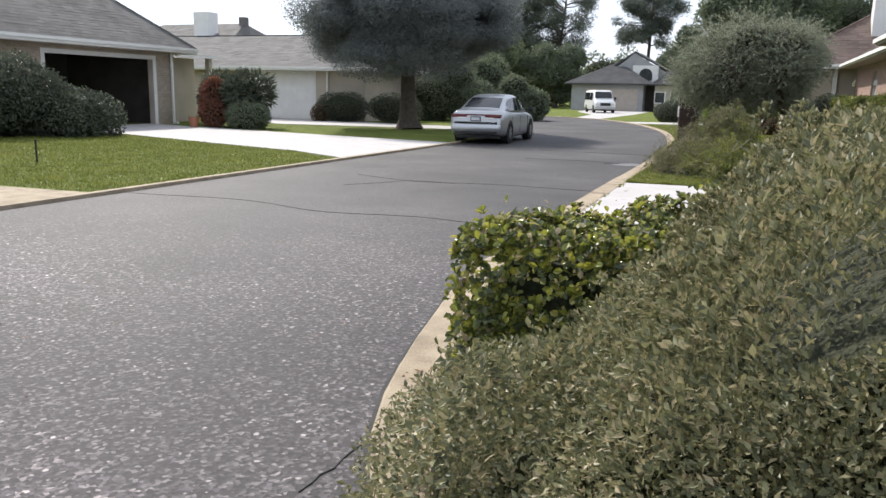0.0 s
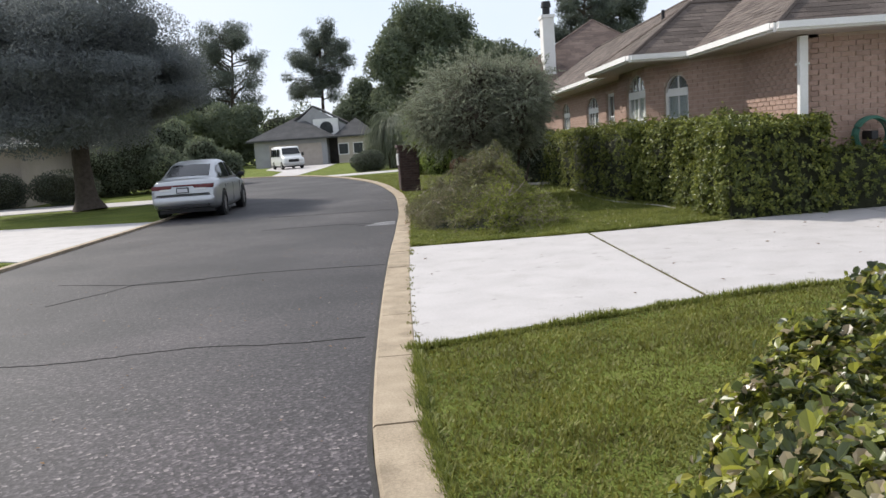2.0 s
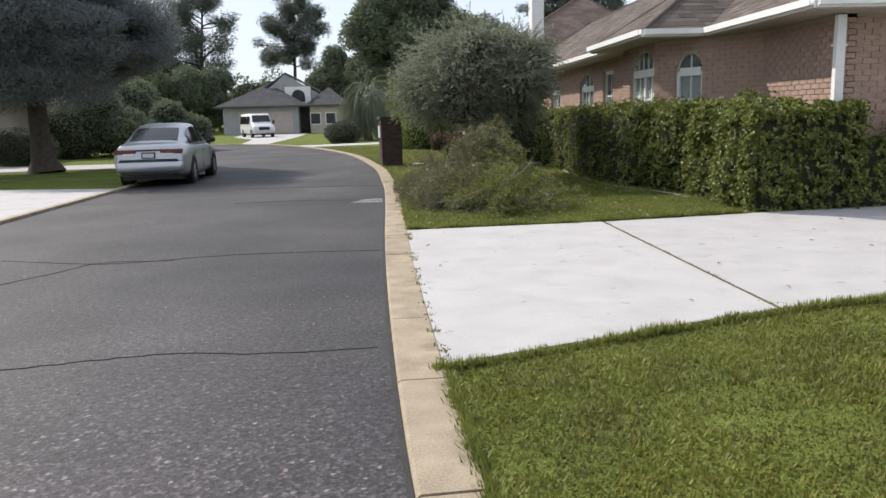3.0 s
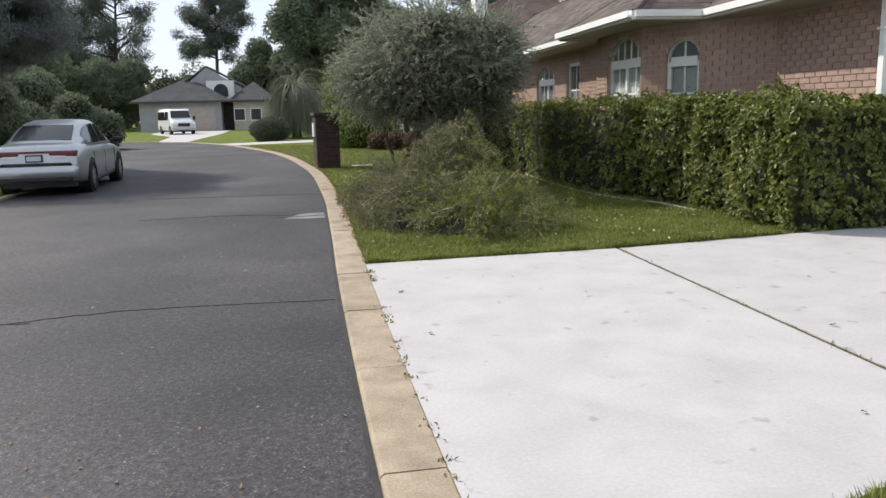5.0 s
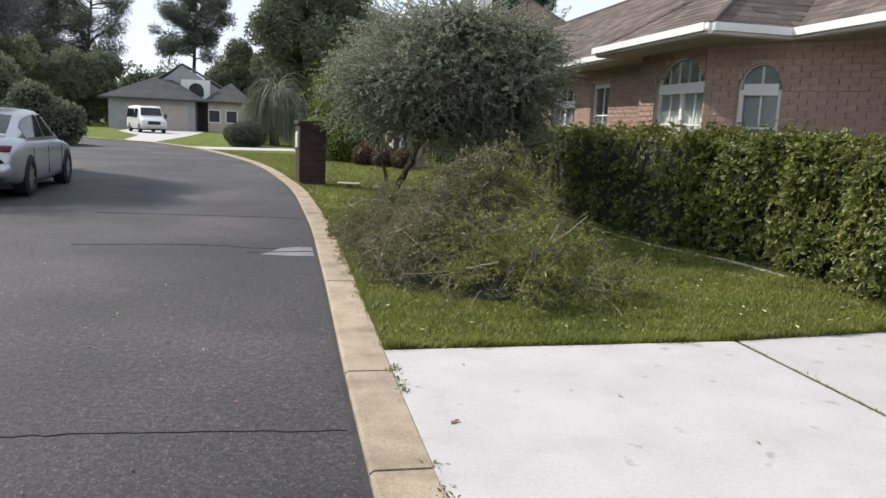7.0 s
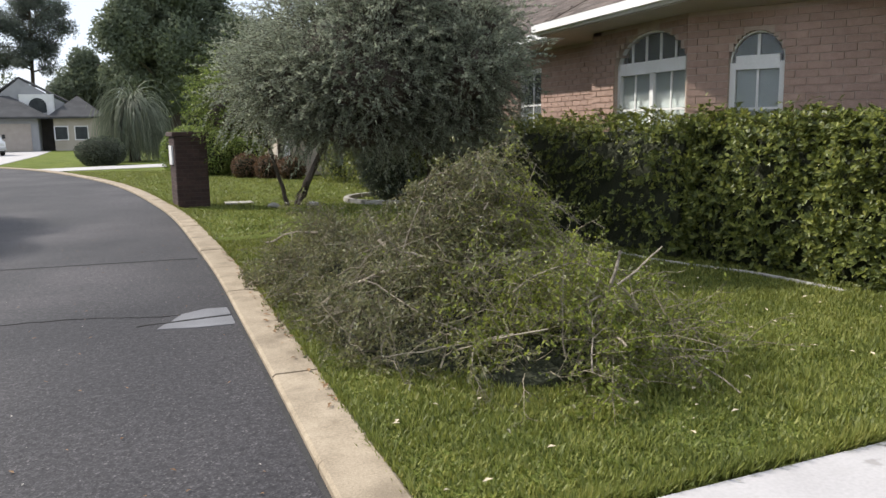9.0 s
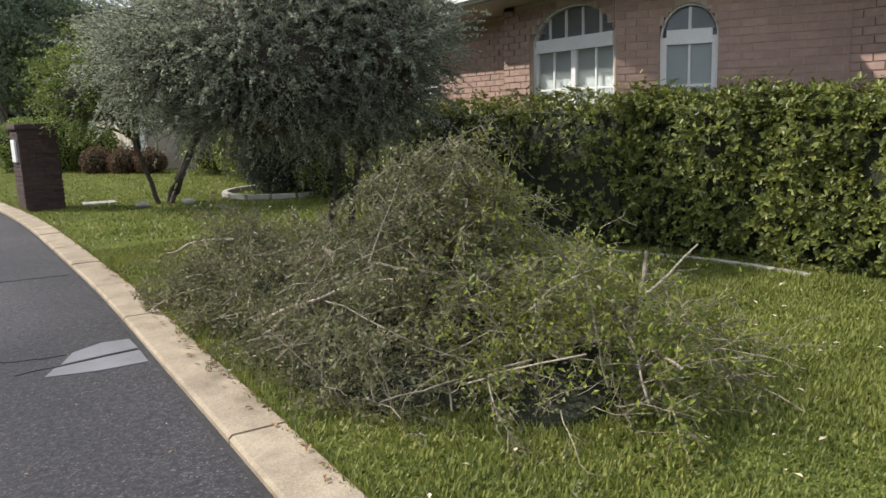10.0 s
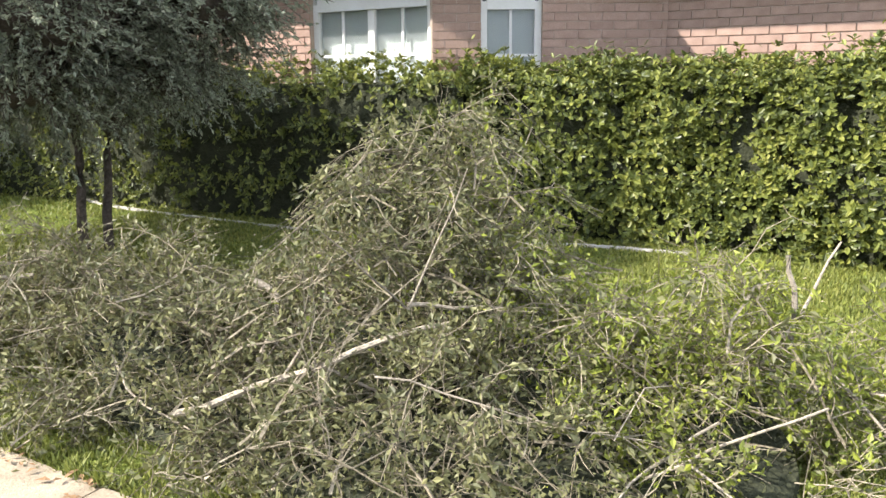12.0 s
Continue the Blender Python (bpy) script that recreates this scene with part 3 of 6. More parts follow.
def brick_run(name, a, b, z0, z1, holes, material, parent, **k):
    """All bricks of a wall as one joined mesh."""
    a, t, out, items = wall_bricks(None, a, b, z0, z1, holes, **k)
    if not items:
        return None
    it = np.array(items)
    n = len(it)
    p = RNG.normal(0.012, 0.0015, n)
    vs = np.empty((n, 8, 3))
    for j, (si, zi, d) in enumerate([(0, 2, 0), (1, 2, 0), (1, 3, 0), (0, 3, 0), (0, 2, 1), (1, 2, 1), (1, 3, 1), (0, 3, 1)]):
        xy = a + t * it[:, si:si + 1] + out * (p[:, None] if d else -0.004)
        vs[:, j, :2], vs[:, j, 2] = xy, it[:, zi]
    f = np.array([[4, 5, 6, 7], [0, 4, 7, 3], [5, 1, 2, 6], [7, 6, 2, 3], [0, 1, 5, 4]])
    fs = (np.arange(n)[:, None, None] * 8 + f[None]).reshape(-1, 4)
    ob = link_mesh(name, raw_mesh(name, vs.reshape(-1, 3), fs), material, parent)
    ob["kind"] = "stuff"
    return ob


def wall_panel(bm, a, b, z0, z1, holes, thick=0.22):
    """A wall from a to b with openings cut through, arched heads stepped finely; outward to the right of a->b."""
    a, b = Vector((*a, 0)), Vector((*b, 0))
    L = (b - a).length
    t = (b - a) / L
    out = Vector((t.y, -t.x, 0))
    us = {0.0, L}
    for h0, h1, hz0, hz1, arch in holes:
        us |= {h0, h1}
        if arch:
            us |= set(np.linspace(h0, h1, 15))
    us = sorted(us)
    for u0, u1 in zip(us, us[1:]):
        mid, spans = (u0 + u1) / 2, [(z0, z1)]
        for h0, h1, hz0, hz1, arch in holes:
            if h0 < mid < h1:
                top = hz1 + (arch * max(0.0, 1 - ((mid - (h0 + h1) / 2) / ((h1 - h0) / 2)) ** 2) ** 0.5 if arch else 0)
                spans = [(z0, hz0), (top, z1)]
        for s0, s1 in spans:
            if s1 - s0 < 0.005:
                continue
            m = Matrix(((t.x, -out.x, 0, a.x), (t.y, -out.y, 0, a.y), (0, 0, 1, 0), (0, 0, 0, 1)))
            box(bm, u0, u1, 0.0, thick, s0, s1, m=m)
    bmesh.ops.remove_doubles(bm, verts=bm.verts, dist=0.0005)
    return bm


def wall_frame(a, b):
    """Local frame of a wall: x along it, y inwards, z up."""
    a, b = Vector((*a, 0)), Vector((*b, 0))
    t = (b - a).normalized()
    return Matrix(((t.x, -t.y, 0, a.x), (t.y, t.x, 0, a.y), (0, 0, 1, 0), (0, 0, 0, 1)))


def window(parent, a, b, s0, s1, z0, z1, arch=0.0, cols=2, lower=0.55, name="window", blind=BLIND, grid_top=3, simple=False):
    """A framed window with glazing bars in the wall a->b; arched heads get a fan light above a wide transom."""
    m = wall_frame(a, b)
    w = new(name)
    w.parent = parent
    w.matrix_basis = m @ Matrix.Translation((s0, 0, 0))
    W = s1 - s0
    bm = bmesh.new()
    f = 0.06
    y0, y1 = 0.05, 0.12
    box(bm, 0, f, y0, y1, z0, z1)
    box(bm, W - f, W, y0, y1, z0, z1)
    box(bm, f, W - f, y0, y1, z0, z0 + f)
    box(bm, f, W - f, y0 - 0.01, y1, z1 - 0.07, z1 + 0.07 if arch else z1)
    if arch:
        k = 18
        for j in range(k):
            t0, t1 = math.pi * j / k, math.pi * (j + 1) / k
            q = [(W / 2 + math.cos(t) * (W / 2 - d), y, z1 + math.sin(t) * (arch - d)) for y in (y0, y1) for t, d in ((t0, 0), (t1, 0), (t1, 0.018), (t0, 0.018))]
            v = [bm.verts.new(p) for p in q]
            for idx in ((0, 1, 2, 3), (7, 6, 5, 4), (3, 2, 6, 7), (1, 0, 4, 5)):
                bm.faces.new([v[i] for i in idx])
    part("window_frame", bm, WHITE, w)
    bars = bmesh.new()
    zm = z0 + (z1 - z0) * lower
    for c in range(1, cols):
        x = W * c / cols
        box(bars, x - 0.035, x + 0.035, y0 + 0.005, y1 - 0.01, z0 + f, z1 - 0.07)
    for c in range(cols):
        x = W * (c + 0.5) / cols
        box(bars, x - 0.012, x + 0.012, y0 + 0.02, y1 - 0.03, z0 + f, z1 - 0.07)
    if not simple:
        box(bars, f, W - f, y0 + 0.021, y1 - 0.031, zm - 0.012, zm + 0.012)
    for c in range(1, grid_top + 1):
        if arch:
            x = W * c / (grid_top + 1)
            h = arch * max(0, 1 - ((x - W / 2) / (W / 2)) ** 2) ** 0.5
            box(bars, x - 0.014, x + 0.014, y0 + 0.02, y1 - 0.03, z1 + 0.07, z1 + h - 0.03)
    part("glazing_bar", bars, WHITE, w)
    ztop = z1 + arch
    pane = bmesh.new()
    pts = [(f, 0.085, z0 + f), (W - f, 0.085, z0 + f)]
    if arch:
        pts += [(W / 2 + math.cos(t) * (W / 2 - 0.03), 0.085, z1 + math.sin(t) * (arch - 0.03)) for t in np.linspace(0, math.pi, 17)]
    else:
        pts += [(W - f, 0.085, z1 - 0.03), (f, 0.085, z1 - 0.03)]
    pane.faces.new([pane.verts.new(p) for p in pts])
    g = part("pane", pane, GLASS, w)
    g.visible_shadow = False
    part("blind", boxed(0.02, W - 0.02, 0.15, 0.165, z0, z1 - 0.02), blind, w)
    # Added board behind the glass; its dark colour stands for the unlit room.
    part("room_shade_board", boxed(-0.1, W + 0.1, 0.45, 0.47, z0 - 0.1, ztop + 0.1), ROOM_SHADE, w)
    return w


def shingles(name, corners, material, parent, course=0.14, tab=0.33, seed=1):
    """Courses of overlapping shingle tabs on a flat roof face; corners start with the two eave corners."""
    rng = np.random.default_rng(seed)
    c = np.array(corners, float)
    u = c[1] - c[0]
    u = u / np.linalg.norm(u)
    nrm = np.cross(u, c[2] - c[1])
    nrm = nrm / np.linalg.norm(nrm)
    nrm = nrm if nrm[2] > 0 else -nrm
    v = np.cross(nrm, u)
    v = v if v[2] > 0 else -v
    uv = np.stack([(c - c[0]) @ u, (c - c[0]) @ v], 1)
    H = uv[:, 1].max()
    vs, n = [], 0
    for r in range(int(math.ceil(H / course))):
        v0, v1 = r * course, min((r + 1) * course + 0.02, H)
        vm = min((v0 + 0.5 * course), H - 1e-4)
        xs = []
        for i in range(len(uv)):
            p, q = uv[i], uv[(i + 1) % len(uv)]
            if (p[1] - vm) * (q[1] - vm) < 0:
                xs.append(p[0] + (q[0] - p[0]) * (vm - p[1]) / (q[1] - p[1]))
        if len(xs) < 2:
            continue
        x, xe = min(xs), max(xs)
        first = True
        while x < xe:
            w = tab * rng.uniform(0.55, 1.25) if not first else tab * rng.uniform(0.2, 1.0)
            first = False
            x1 = min(x + w, xe)
            lift = rng.uniform(0.005, 0.011)
            e = rng.normal(0, 0.006)
            base = lambda s, t, h: c[0] + u * s + v * t + nrm * h
            vs += [base(x, v0 + e, 0.002), base(x1, v0 + e, 0.002), base(x1, v0 + e, lift), base(x, v0 + e, lift), base(x1, v1, 0.004), base(x, v1, 0.004)]
            n += 1
            x = x1
    i = np.arange(n)[:, None] * 6
    fs = np.concatenate([i + np.array([[0, 1, 2, 3]]), i + np.array([[3, 2, 4, 5]])], 1).reshape(-1, 4)
    ob = link_mesh(name, raw_mesh(name, np.array(vs), fs), material, parent)
    ob["kind"] = "stuff"
    return ob


def roof_face(bm, corners, thick=0.10):
    top = [bm.verts.new(p) for p in corners]
    low = [bm.verts.new((p[0], p[1], p[2] - thick)) for p in corners]
    bm.faces.new(top)
    bm.faces.new(low[::-1])
    n = len(corners)
    for i in range(n):
        bm.faces.new((top[i], low[i], low[(i + 1) % n], top[(i + 1) % n]))


def cap_line(lines, material, parent, r=0.045):
    """Ridge and hip caps."""
    part_mesh = tubes("ridge_cap", [(np.linspace(a, b, 2), [r, r]) for a, b in lines], 6)
    return link_mesh("ridge_cap", part_mesh, material, parent)


def fascia(bm, a, b, z0=2.535, z1=2.655, t=0.03):
    m = wall_frame(a, b)
    L = (Vector(b) - Vector(a)).length
    box(bm, 0, L, -t, 0.0, z0, z1, m=m)
    # gutter lip
    box(bm, 0, L, -t - 0.05, -t, z1 - 0.09, z1 - 0.075, m=m)
    box(bm, 0, L, -t - 0.06, -t - 0.048, z1 - 0.09, z1 + 0.0, m=m)


brick_house = thing("brick_house", 3.2, 18, 0, "single-storey salmon brick house with brown shingle hip roof and white trim", "house")
brick_house.matrix_basis = Matrix.Identity(4)
EAVE = 2.63
W_MAIN = ((3.95, 15.28), (3.95, 13.25))
W_SLANT = ((2.78, 17.02), (3.95, 15.28))
W_BAY = ((2.78, 18.90), (2.78, 17.02))
W_STEP = ((3.22, 18.90), (2.78, 18.90))
W_NORTH = ((3.22, 32.4), (3.22, 18.90))
W_SOUTH = ((3.95, 13.25), (14.0, 13.25))
# openings along each wall: from, to, sill, head, arch rise
H_SLANT = [(0.43, 0.975, 0.95, 1.98, 0.31)]
H_BAY = [(0.50, 1.86, 0.95, 2.02, 0.40)]
H_NORTH = [(10.45, 11.28, 1.0, 2.27, 0.0), (8.14, 9.60, 0.95, 1.93, 0.36), (4.4, 5.7, 0.95, 1.93, 0.36)]
for wall, holes in ((W_MAIN, []), (W_SLANT, H_SLANT), (W_BAY, H_BAY), (W_STEP, []), (W_NORTH, H_NORTH), (W_SOUTH, []),
                    (((14.0, 13.25), (14.0, 32.4)), [])):
    part("wall", wall_panel(bmesh.new(), *wall, 0.0, 2.52, holes), MORTAR, brick_house)
brick_run("brickwork", *W_SLANT, 0.9, 2.50, H_SLANT, BRICK_I, brick_house)
brick_run("brickwork", *W_BAY, 0.9, 2.50, H_BAY, BRICK_I, brick_house)
brick_run("brickwork", *W_STEP, 0.9, 2.50, [], BRICK_I, brick_house)
brick_run("brickwork", *W_NORTH, 0.9, 2.50, H_NORTH, BRICK_I, brick_house)
brick_run("brickwork", *W_SOUTH, 0.0, 2.50, [], BRICK_I, brick_house)
brick_run("brickwork", *W_MAIN, 0.0, 1.2, [], BRICK_I, brick_house)
window(brick_house, *W_BAY, *H_BAY[0], cols=2, grid_top=4)
window(brick_house, *W_SLANT, *H_SLANT[0], cols=1, grid_top=1)
# In these three the blind board also wears the painted room shade.
window(brick_house, *W_NORTH, *H_NORTH[0], cols=1, grid_top=0, blind=ROOM_SHADE)
window(brick_house, *W_NORTH, *H_NORTH[1], cols=2, grid_top=3, blind=ROOM_SHADE)
window(brick_house, *W_NORTH, *H_NORTH[2], cols=2, grid_top=3, blind=ROOM_SHADE)

# eaves and roof
E_LINE = [(2.68, 33), (2.68, 19.40), (2.24, 19.40), (2.24, 16.05), (3.30, 16.05), (3.30, 12.70), (14.5, 12.70)]
tr = bmesh.new()
for p, q in zip(E_LINE, E_LINE[1:]):
    fascia(tr, p, q)
part("fascia", tr, WHITE, brick_house, "white fascia board and gutter")
part("soffit", slab(bmesh.new(), [*E_LINE, (14.5, 33)], 2.52, 2.54), SHADED_WHITE, brick_house)
P = 0.66
zz = lambda d: EAVE + P * d
rb = bmesh.new()
A1, A2 = (8.46, 17.86, zz(5.16)), (9.54, 17.86, zz(5.16))
faces = {
    "west": [(3.3, 23.02, EAVE), (3.3, 12.7, EAVE), A1],
    "south": [(3.3, 12.7, EAVE), (14.7, 12.7, EAVE), A2, A1],
    "north": [(14.7, 23.02, EAVE), (3.3, 23.02, EAVE), A1, A2],
    "east": [(14.7, 12.7, EAVE), (14.7, 23.02, EAVE), A2],
    "bay_front": [(2.24, 19.4, EAVE), (2.24, 16.05, EAVE), (3.915, 17.725, zz(1.675))],
    "bay_south": [(2.24, 16.05, EAVE), (3.3, 16.05, EAVE), (4.975, 17.725, zz(1.675)), (3.915, 17.725, zz(1.675))],
    "bay_north": [(3.3, 19.4, EAVE), (2.24, 19.4, EAVE), (3.915, 17.725, zz(1.675)), (4.975, 17.725, zz(1.675))],
    "link_west": [(2.68, 33.0, EAVE), (2.68, 18.6, EAVE), (5.6, 21.52, zz(2.92)), (5.6, 33.0, zz(2.92))],
    "link_east": [(8.6, 18.6, EAVE), (8.6, 33.0, EAVE), (5.6, 33.0, zz(2.92)), (5.6, 21.52, zz(2.92))],
    "link_hip": [(2.68, 18.6, EAVE), (8.6, 18.6, EAVE), (5.6, 21.52, zz(2.92))],
}
for f in faces.values():
    roof_face(rb, f, 0.06)
part("roof", rb, SHINGLE, brick_house, "brown shingle hip roof")
for j, (k, f) in enumerate(faces.items()):
    if k not in ("east", "link_east", "north"):
        shingles("shingle_field", f, SHINGLE, brick_house, seed=j + 3)
cap_line([((3.3, 23.02, EAVE), A1), ((3.3, 12.7, EAVE), A1), (A1, A2), ((2.24, 16.05, EAVE), (3.915, 17.725, zz(1.675))), ((2.24, 19.4, EAVE), (3.915, 17.725, zz(1.675))), ((3.915, 17.725, zz(1.675)), (4.975, 17.725, zz(1.675))), ((5.6, 21.52, zz(2.92)), (5.6, 33, zz(2.92)))], SHINGLE, brick_house)


def downspout(parent, x, y, z0, z1, w=0.09, d=0.07, material=None):
    bm = boxed(x - w / 2, x + w / 2, y - d / 2, y + d / 2, z0 + 0.08, z1, bevel=0.008)
    box(bm, x - w / 2, x + w / 2, y - d / 2 - 0.16, y + d / 2, z0, z0 + 0.08, bevel=0.008)
    for z in (z0 + 0.5, z1 - 0.4):
        box(bm, x - w / 2 - 0.02, x + w / 2 + 0.02, y - d / 2 - 0.004, y + d / 2 + 0.02, z, z + 0.03)
    return part("downspout", bm, material or WHITE, parent, "white square downspout")


downspout(brick_house, 3.90, 13.17, 0.04, 2.50, 0.12, 0.09)
# roof vent
vent = bmesh.new()
bmesh.ops.create_cone(vent, cap_ends=True, segments=12, radius1=0.04, radius2=0.04, depth=0.4, matrix=Matrix.Translation((4.4, 20.9, 3.9)))
part("vent_pipe", vent, BLACK, brick_house)

# neighbour wing with chimney
wing = thing("neighbour_house", 0, 0, 0, "beige house with russet hip roof and white chimney", "house")
for wall in (((0.9, 41), (0.9, 33.0)), ((0.9, 33.0), (10.2, 33.0)), ((10.2, 33.0), (10.2, 41))):
    part("wall", wall_panel(bmesh.new(), *wall, 0, 2.62, []), STUCCO, wing)
AP = (6.3, 36.6, 6.15)
wr = bmesh.new()
WC = [(0.4, 32.4, 2.66), (10.7, 32.4, 2.66), (10.7, 41.2, 2.66), (0.4, 41.2, 2.66)]
for i in range(4):
    roof_face(wr, [WC[i], WC[(i + 1) % 4], AP], 0.06)
part("roof", wr, SHINGLE_RED, wing, "russet shingle hip roof")
for i in (0, 3):
    shingles("shingle_field", [WC[i], WC[(i + 1) % 4], AP], SHINGLE_RED, wing, course=0.16, tab=0.4, seed=31 + i)
cap_line([(WC[0], AP), (WC[1], AP), (WC[3], AP)], SHINGLE_RED, wing)
wf = bmesh.new()
fascia(wf, (0.4, 41.2), (0.4, 32.4), 2.52, 2.68)
fascia(wf, (0.4, 32.4), (10.7, 32.4), 2.52, 2.68)
part("fascia", wf, WHITE, wing)
for x in (1.15, 2.55):
    downspout(wing, x, 32.9, 0.02, 2.55, 0.14, 0.1)
ch = boxed(3.66, 4.12, 33.7, 34.5, 2.9, 6.0, bevel=0.01)
box(ch, 3.62, 4.16, 33.65, 34.55, 5.95, 6.08, bevel=0.01)
chimney = part("chimney", ch, WHITE, wing, "white painted chimney")
flue = bmesh.new()
bmesh.ops.create_cone(flue, cap_ends=True, segments=16, radius1=0.15, radius2=0.15, depth=0.42, matrix=Matrix.Translation((3.89, 34.1, 6.28)))
bmesh.ops.create_cone(flue, cap_ends=True, segments=16, radius1=0.21, radius2=0.18, depth=0.22, matrix=Matrix.Translation((3.89, 34.1, 6.52)))
part("flue_cap", flue, BLACK, chimney, "black metal flue cap")


def garage_door(parent, x0, x1, y, z1, material, rows=4, cols=4):
    w, h = (x1 - x0) / cols, z1 / rows
    door = part("garage_door", boxed(x0, x1, y, y + 0.04, 0.03, z1), material, parent)
    for r in range(rows):
        for c in range(cols):
            part("panel", boxed(x0 + c * w + 0.06, x0 + (c + 1) * w - 0.06, y - 0.012, y - 0.001, r * h + 0.08, (r + 1) * h - 0.05), material, door)
    return door


def trim_round(parent, x0, x1, y, z1, w=0.14):
    bm = boxed(x0 - w, x0, y - 0.03, y, 0.0, z1 + w)
    box(bm, x1, x1 + w, y - 0.03, y, 0.0, z1 + w)
    box(bm, x0, x1, y - 0.03, y, z1, z1 + w)
    return part("door_trim", bm, WHITE, parent)


# house with the open garage
gh = thing("garage_house", 1.9, 42.5, 0, "beige brick house with an open dark garage and grey shingle roof", "house", rz=90)
w1 = ((-30, 22.1), (-18.9, 22.1))
part("wall", wall_panel(bmesh.new(), *w1, 0, 2.7, [(5.4, 10.0, 0.0, 2.30, 0)]), STUCCO, gh)
brick_run("brickwork", *w1, 0, 2.7, [(5.26, 10.14, -1, 2.44, 0)], TAN_BRICK, gh, length=0.23)
part("wall", wall_panel(bmesh.new(), (-18.9, 22.1), (-18.9, 28.8), 0, 2.56, []), STUCCO, gh)
trim_round(gh, -24.6, -20.0, 22.1, 2.30)
# Interior walls carry the garage's shade as a dark colour.
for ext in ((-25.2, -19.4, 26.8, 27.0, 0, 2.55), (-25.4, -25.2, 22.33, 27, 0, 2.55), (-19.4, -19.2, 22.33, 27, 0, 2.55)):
    part("garage_wall", boxed(*ext), INSIDE_SHADE, gh, "garage interior wall with its shade put into the colour")
gr = bmesh.new()
GE = 2.74
g1, g2 = (-22.2, 25.4, 5.9), (-27, 25.4, 5.9)
GF = [[(-31, 21.5, GE), (-18.3, 21.5, GE), g1, g2], [(-18.3, 21.5, GE), (-18.3, 29.3, GE), g1], [(-18.3, 29.3, GE), (-31, 29.3, GE), g2, g1]]
for f in GF:
    roof_face(gr, f, 0.06)
part("roof", gr, SHINGLE_GREY, gh, "grey shingle hip roof")
for j, f in enumerate(GF[:2]):
    shingles("shingle_field", f, SHINGLE_GREY, gh, course=0.16, tab=0.4, seed=50 + j)
cap_line([(GF[0][1], g1), (g1, g2)], SHINGLE_GREY, gh)
for ends in (((-31, 21.5), (-18.3, 21.5), 2.58, 2.76), ((-18.3, 21.5), (-18.3, 29.3), 2.58, 2.76)):
    board = bmesh.new()
    fascia(board, *ends)
    part("fascia", board, WHITE, gh)
part("soffit", boxed(-31, -18.3, 21.5, 29.3, 2.56, 2.58), SHADED_WHITE, gh)
downspout(gh, -19.1, 22.02, 0.02, 2.56)
# recessed entry beside the garage: set-back wall, tall narrow window, low porch roof
ENTRY = ((-18.9, 23.3), (-16.3, 23.3))
part("wall", wall_panel(bmesh.new(), *ENTRY, 0, 2.5, [(0.35, 0.80, 0.35, 2.15, 0)]), STUCCO, gh)
# Blind board in the painted room shade here too.
window(gh, *ENTRY, 0.35, 0.80, 0.35, 2.15, 0, cols=1, grid_top=0, blind=ROOM_SHADE)
porch = bmesh.new()
roof_face(porch, [(-18.28, 22.5, 2.60), (-15.9, 22.5, 2.60), (-15.9, 26.0, 3.9), (-18.28, 26.0, 3.9)], 0.08)
part("porch_roof", porch, SHINGLE_GREY, gh, "low grey shingle porch roof")
part("fascia", boxed(-18.28, -15.9, 22.44, 22.49, 2.50, 2.62), WHITE, gh)
part("porch_column", boxed(-16.25, -16.05, 22.6, 22.8, 0, 2.52, bevel=0.015), STUCCO, gh)

# house with the closed white garage door
wh = thing("grey_roof_house", 0, 0, 0, "low beige house with white garage door and big grey roof", "house")
w2 = ((-34, 31.5), (-16.4, 31.5))
part("wall", wall_panel(bmesh.new(), *w2, 0, 2.3, [(11.56, 15.0, 0.0, 2.12, 0)]), STUCCO, wh)
part("wall", wall_panel(bmesh.new(), (-16.4, 31.5), (-16.4, 39.8), 0, 2.3, []), STUCCO, wh)
garage_door(wh, -22.44, -19.0, 31.56, 2.12, WHITE)
trim_round(wh, -22.44, -19.0, 31.5, 2.12, 0.1)
hr = bmesh.new()
HE = 2.36
h1, h2 = (-21.0, 35.6, 4.1), (-31, 35.6, 4.1)
HF = [[(-34, 30.9, HE), (-15.8, 30.9, HE), h1, h2], [(-15.8, 30.9, HE), (-15.8, 40.3, HE), h1], [(-15.8, 40.3, HE), (-34, 40.3, HE), h2, h1],
      [(-35, 35.2, 3.55), (-26.6, 35.2, 3.55), (-28.1, 39.0, 5.06), (-34, 39.0, 5.06)], [(-26.6, 35.2, 3.55), (-26.6, 42.5, 3.55), (-28.1, 39.0, 5.06)]]
for f in HF:
    roof_face(hr, f, 0.06)
part("roof", hr, SHINGLE_GREY, wh, "grey shingle roof")
for j, f in enumerate((HF[0], HF[1], HF[3])):
    shingles("shingle_field", f, SHINGLE_GREY, wh, course=0.18, tab=0.45, seed=60 + j)
cap_line([(HF[0][1], h1), (h1, h2)], BLACK, wh)
for ends in (((-34, 30.9), (-15.8, 30.9), 2.22, 2.38), ((-15.8, 30.9), (-15.8, 40.3), 2.22, 2.38)):
    board = bmesh.new()
    fascia(board, *ends)
    part("fascia", board, WHITE, wh)
part("soffit", boxed(-34, -15.8, 30.9, 40.3, 2.2, 2.22), SHADED_WHITE, wh)
downspout(wh, -18.25, 31.42, 0.02, 2.2)
hc = boxed(-29.8, -28.75, 36.6, 37.4, 3.5, 5.5, bevel=0.02)
part("chimney", hc, WHITE, wh, "white box chimney")
hp = boxed(-28.3, -27.9, 38.7, 39.1, 4.7, 5.4, bevel=0.02)
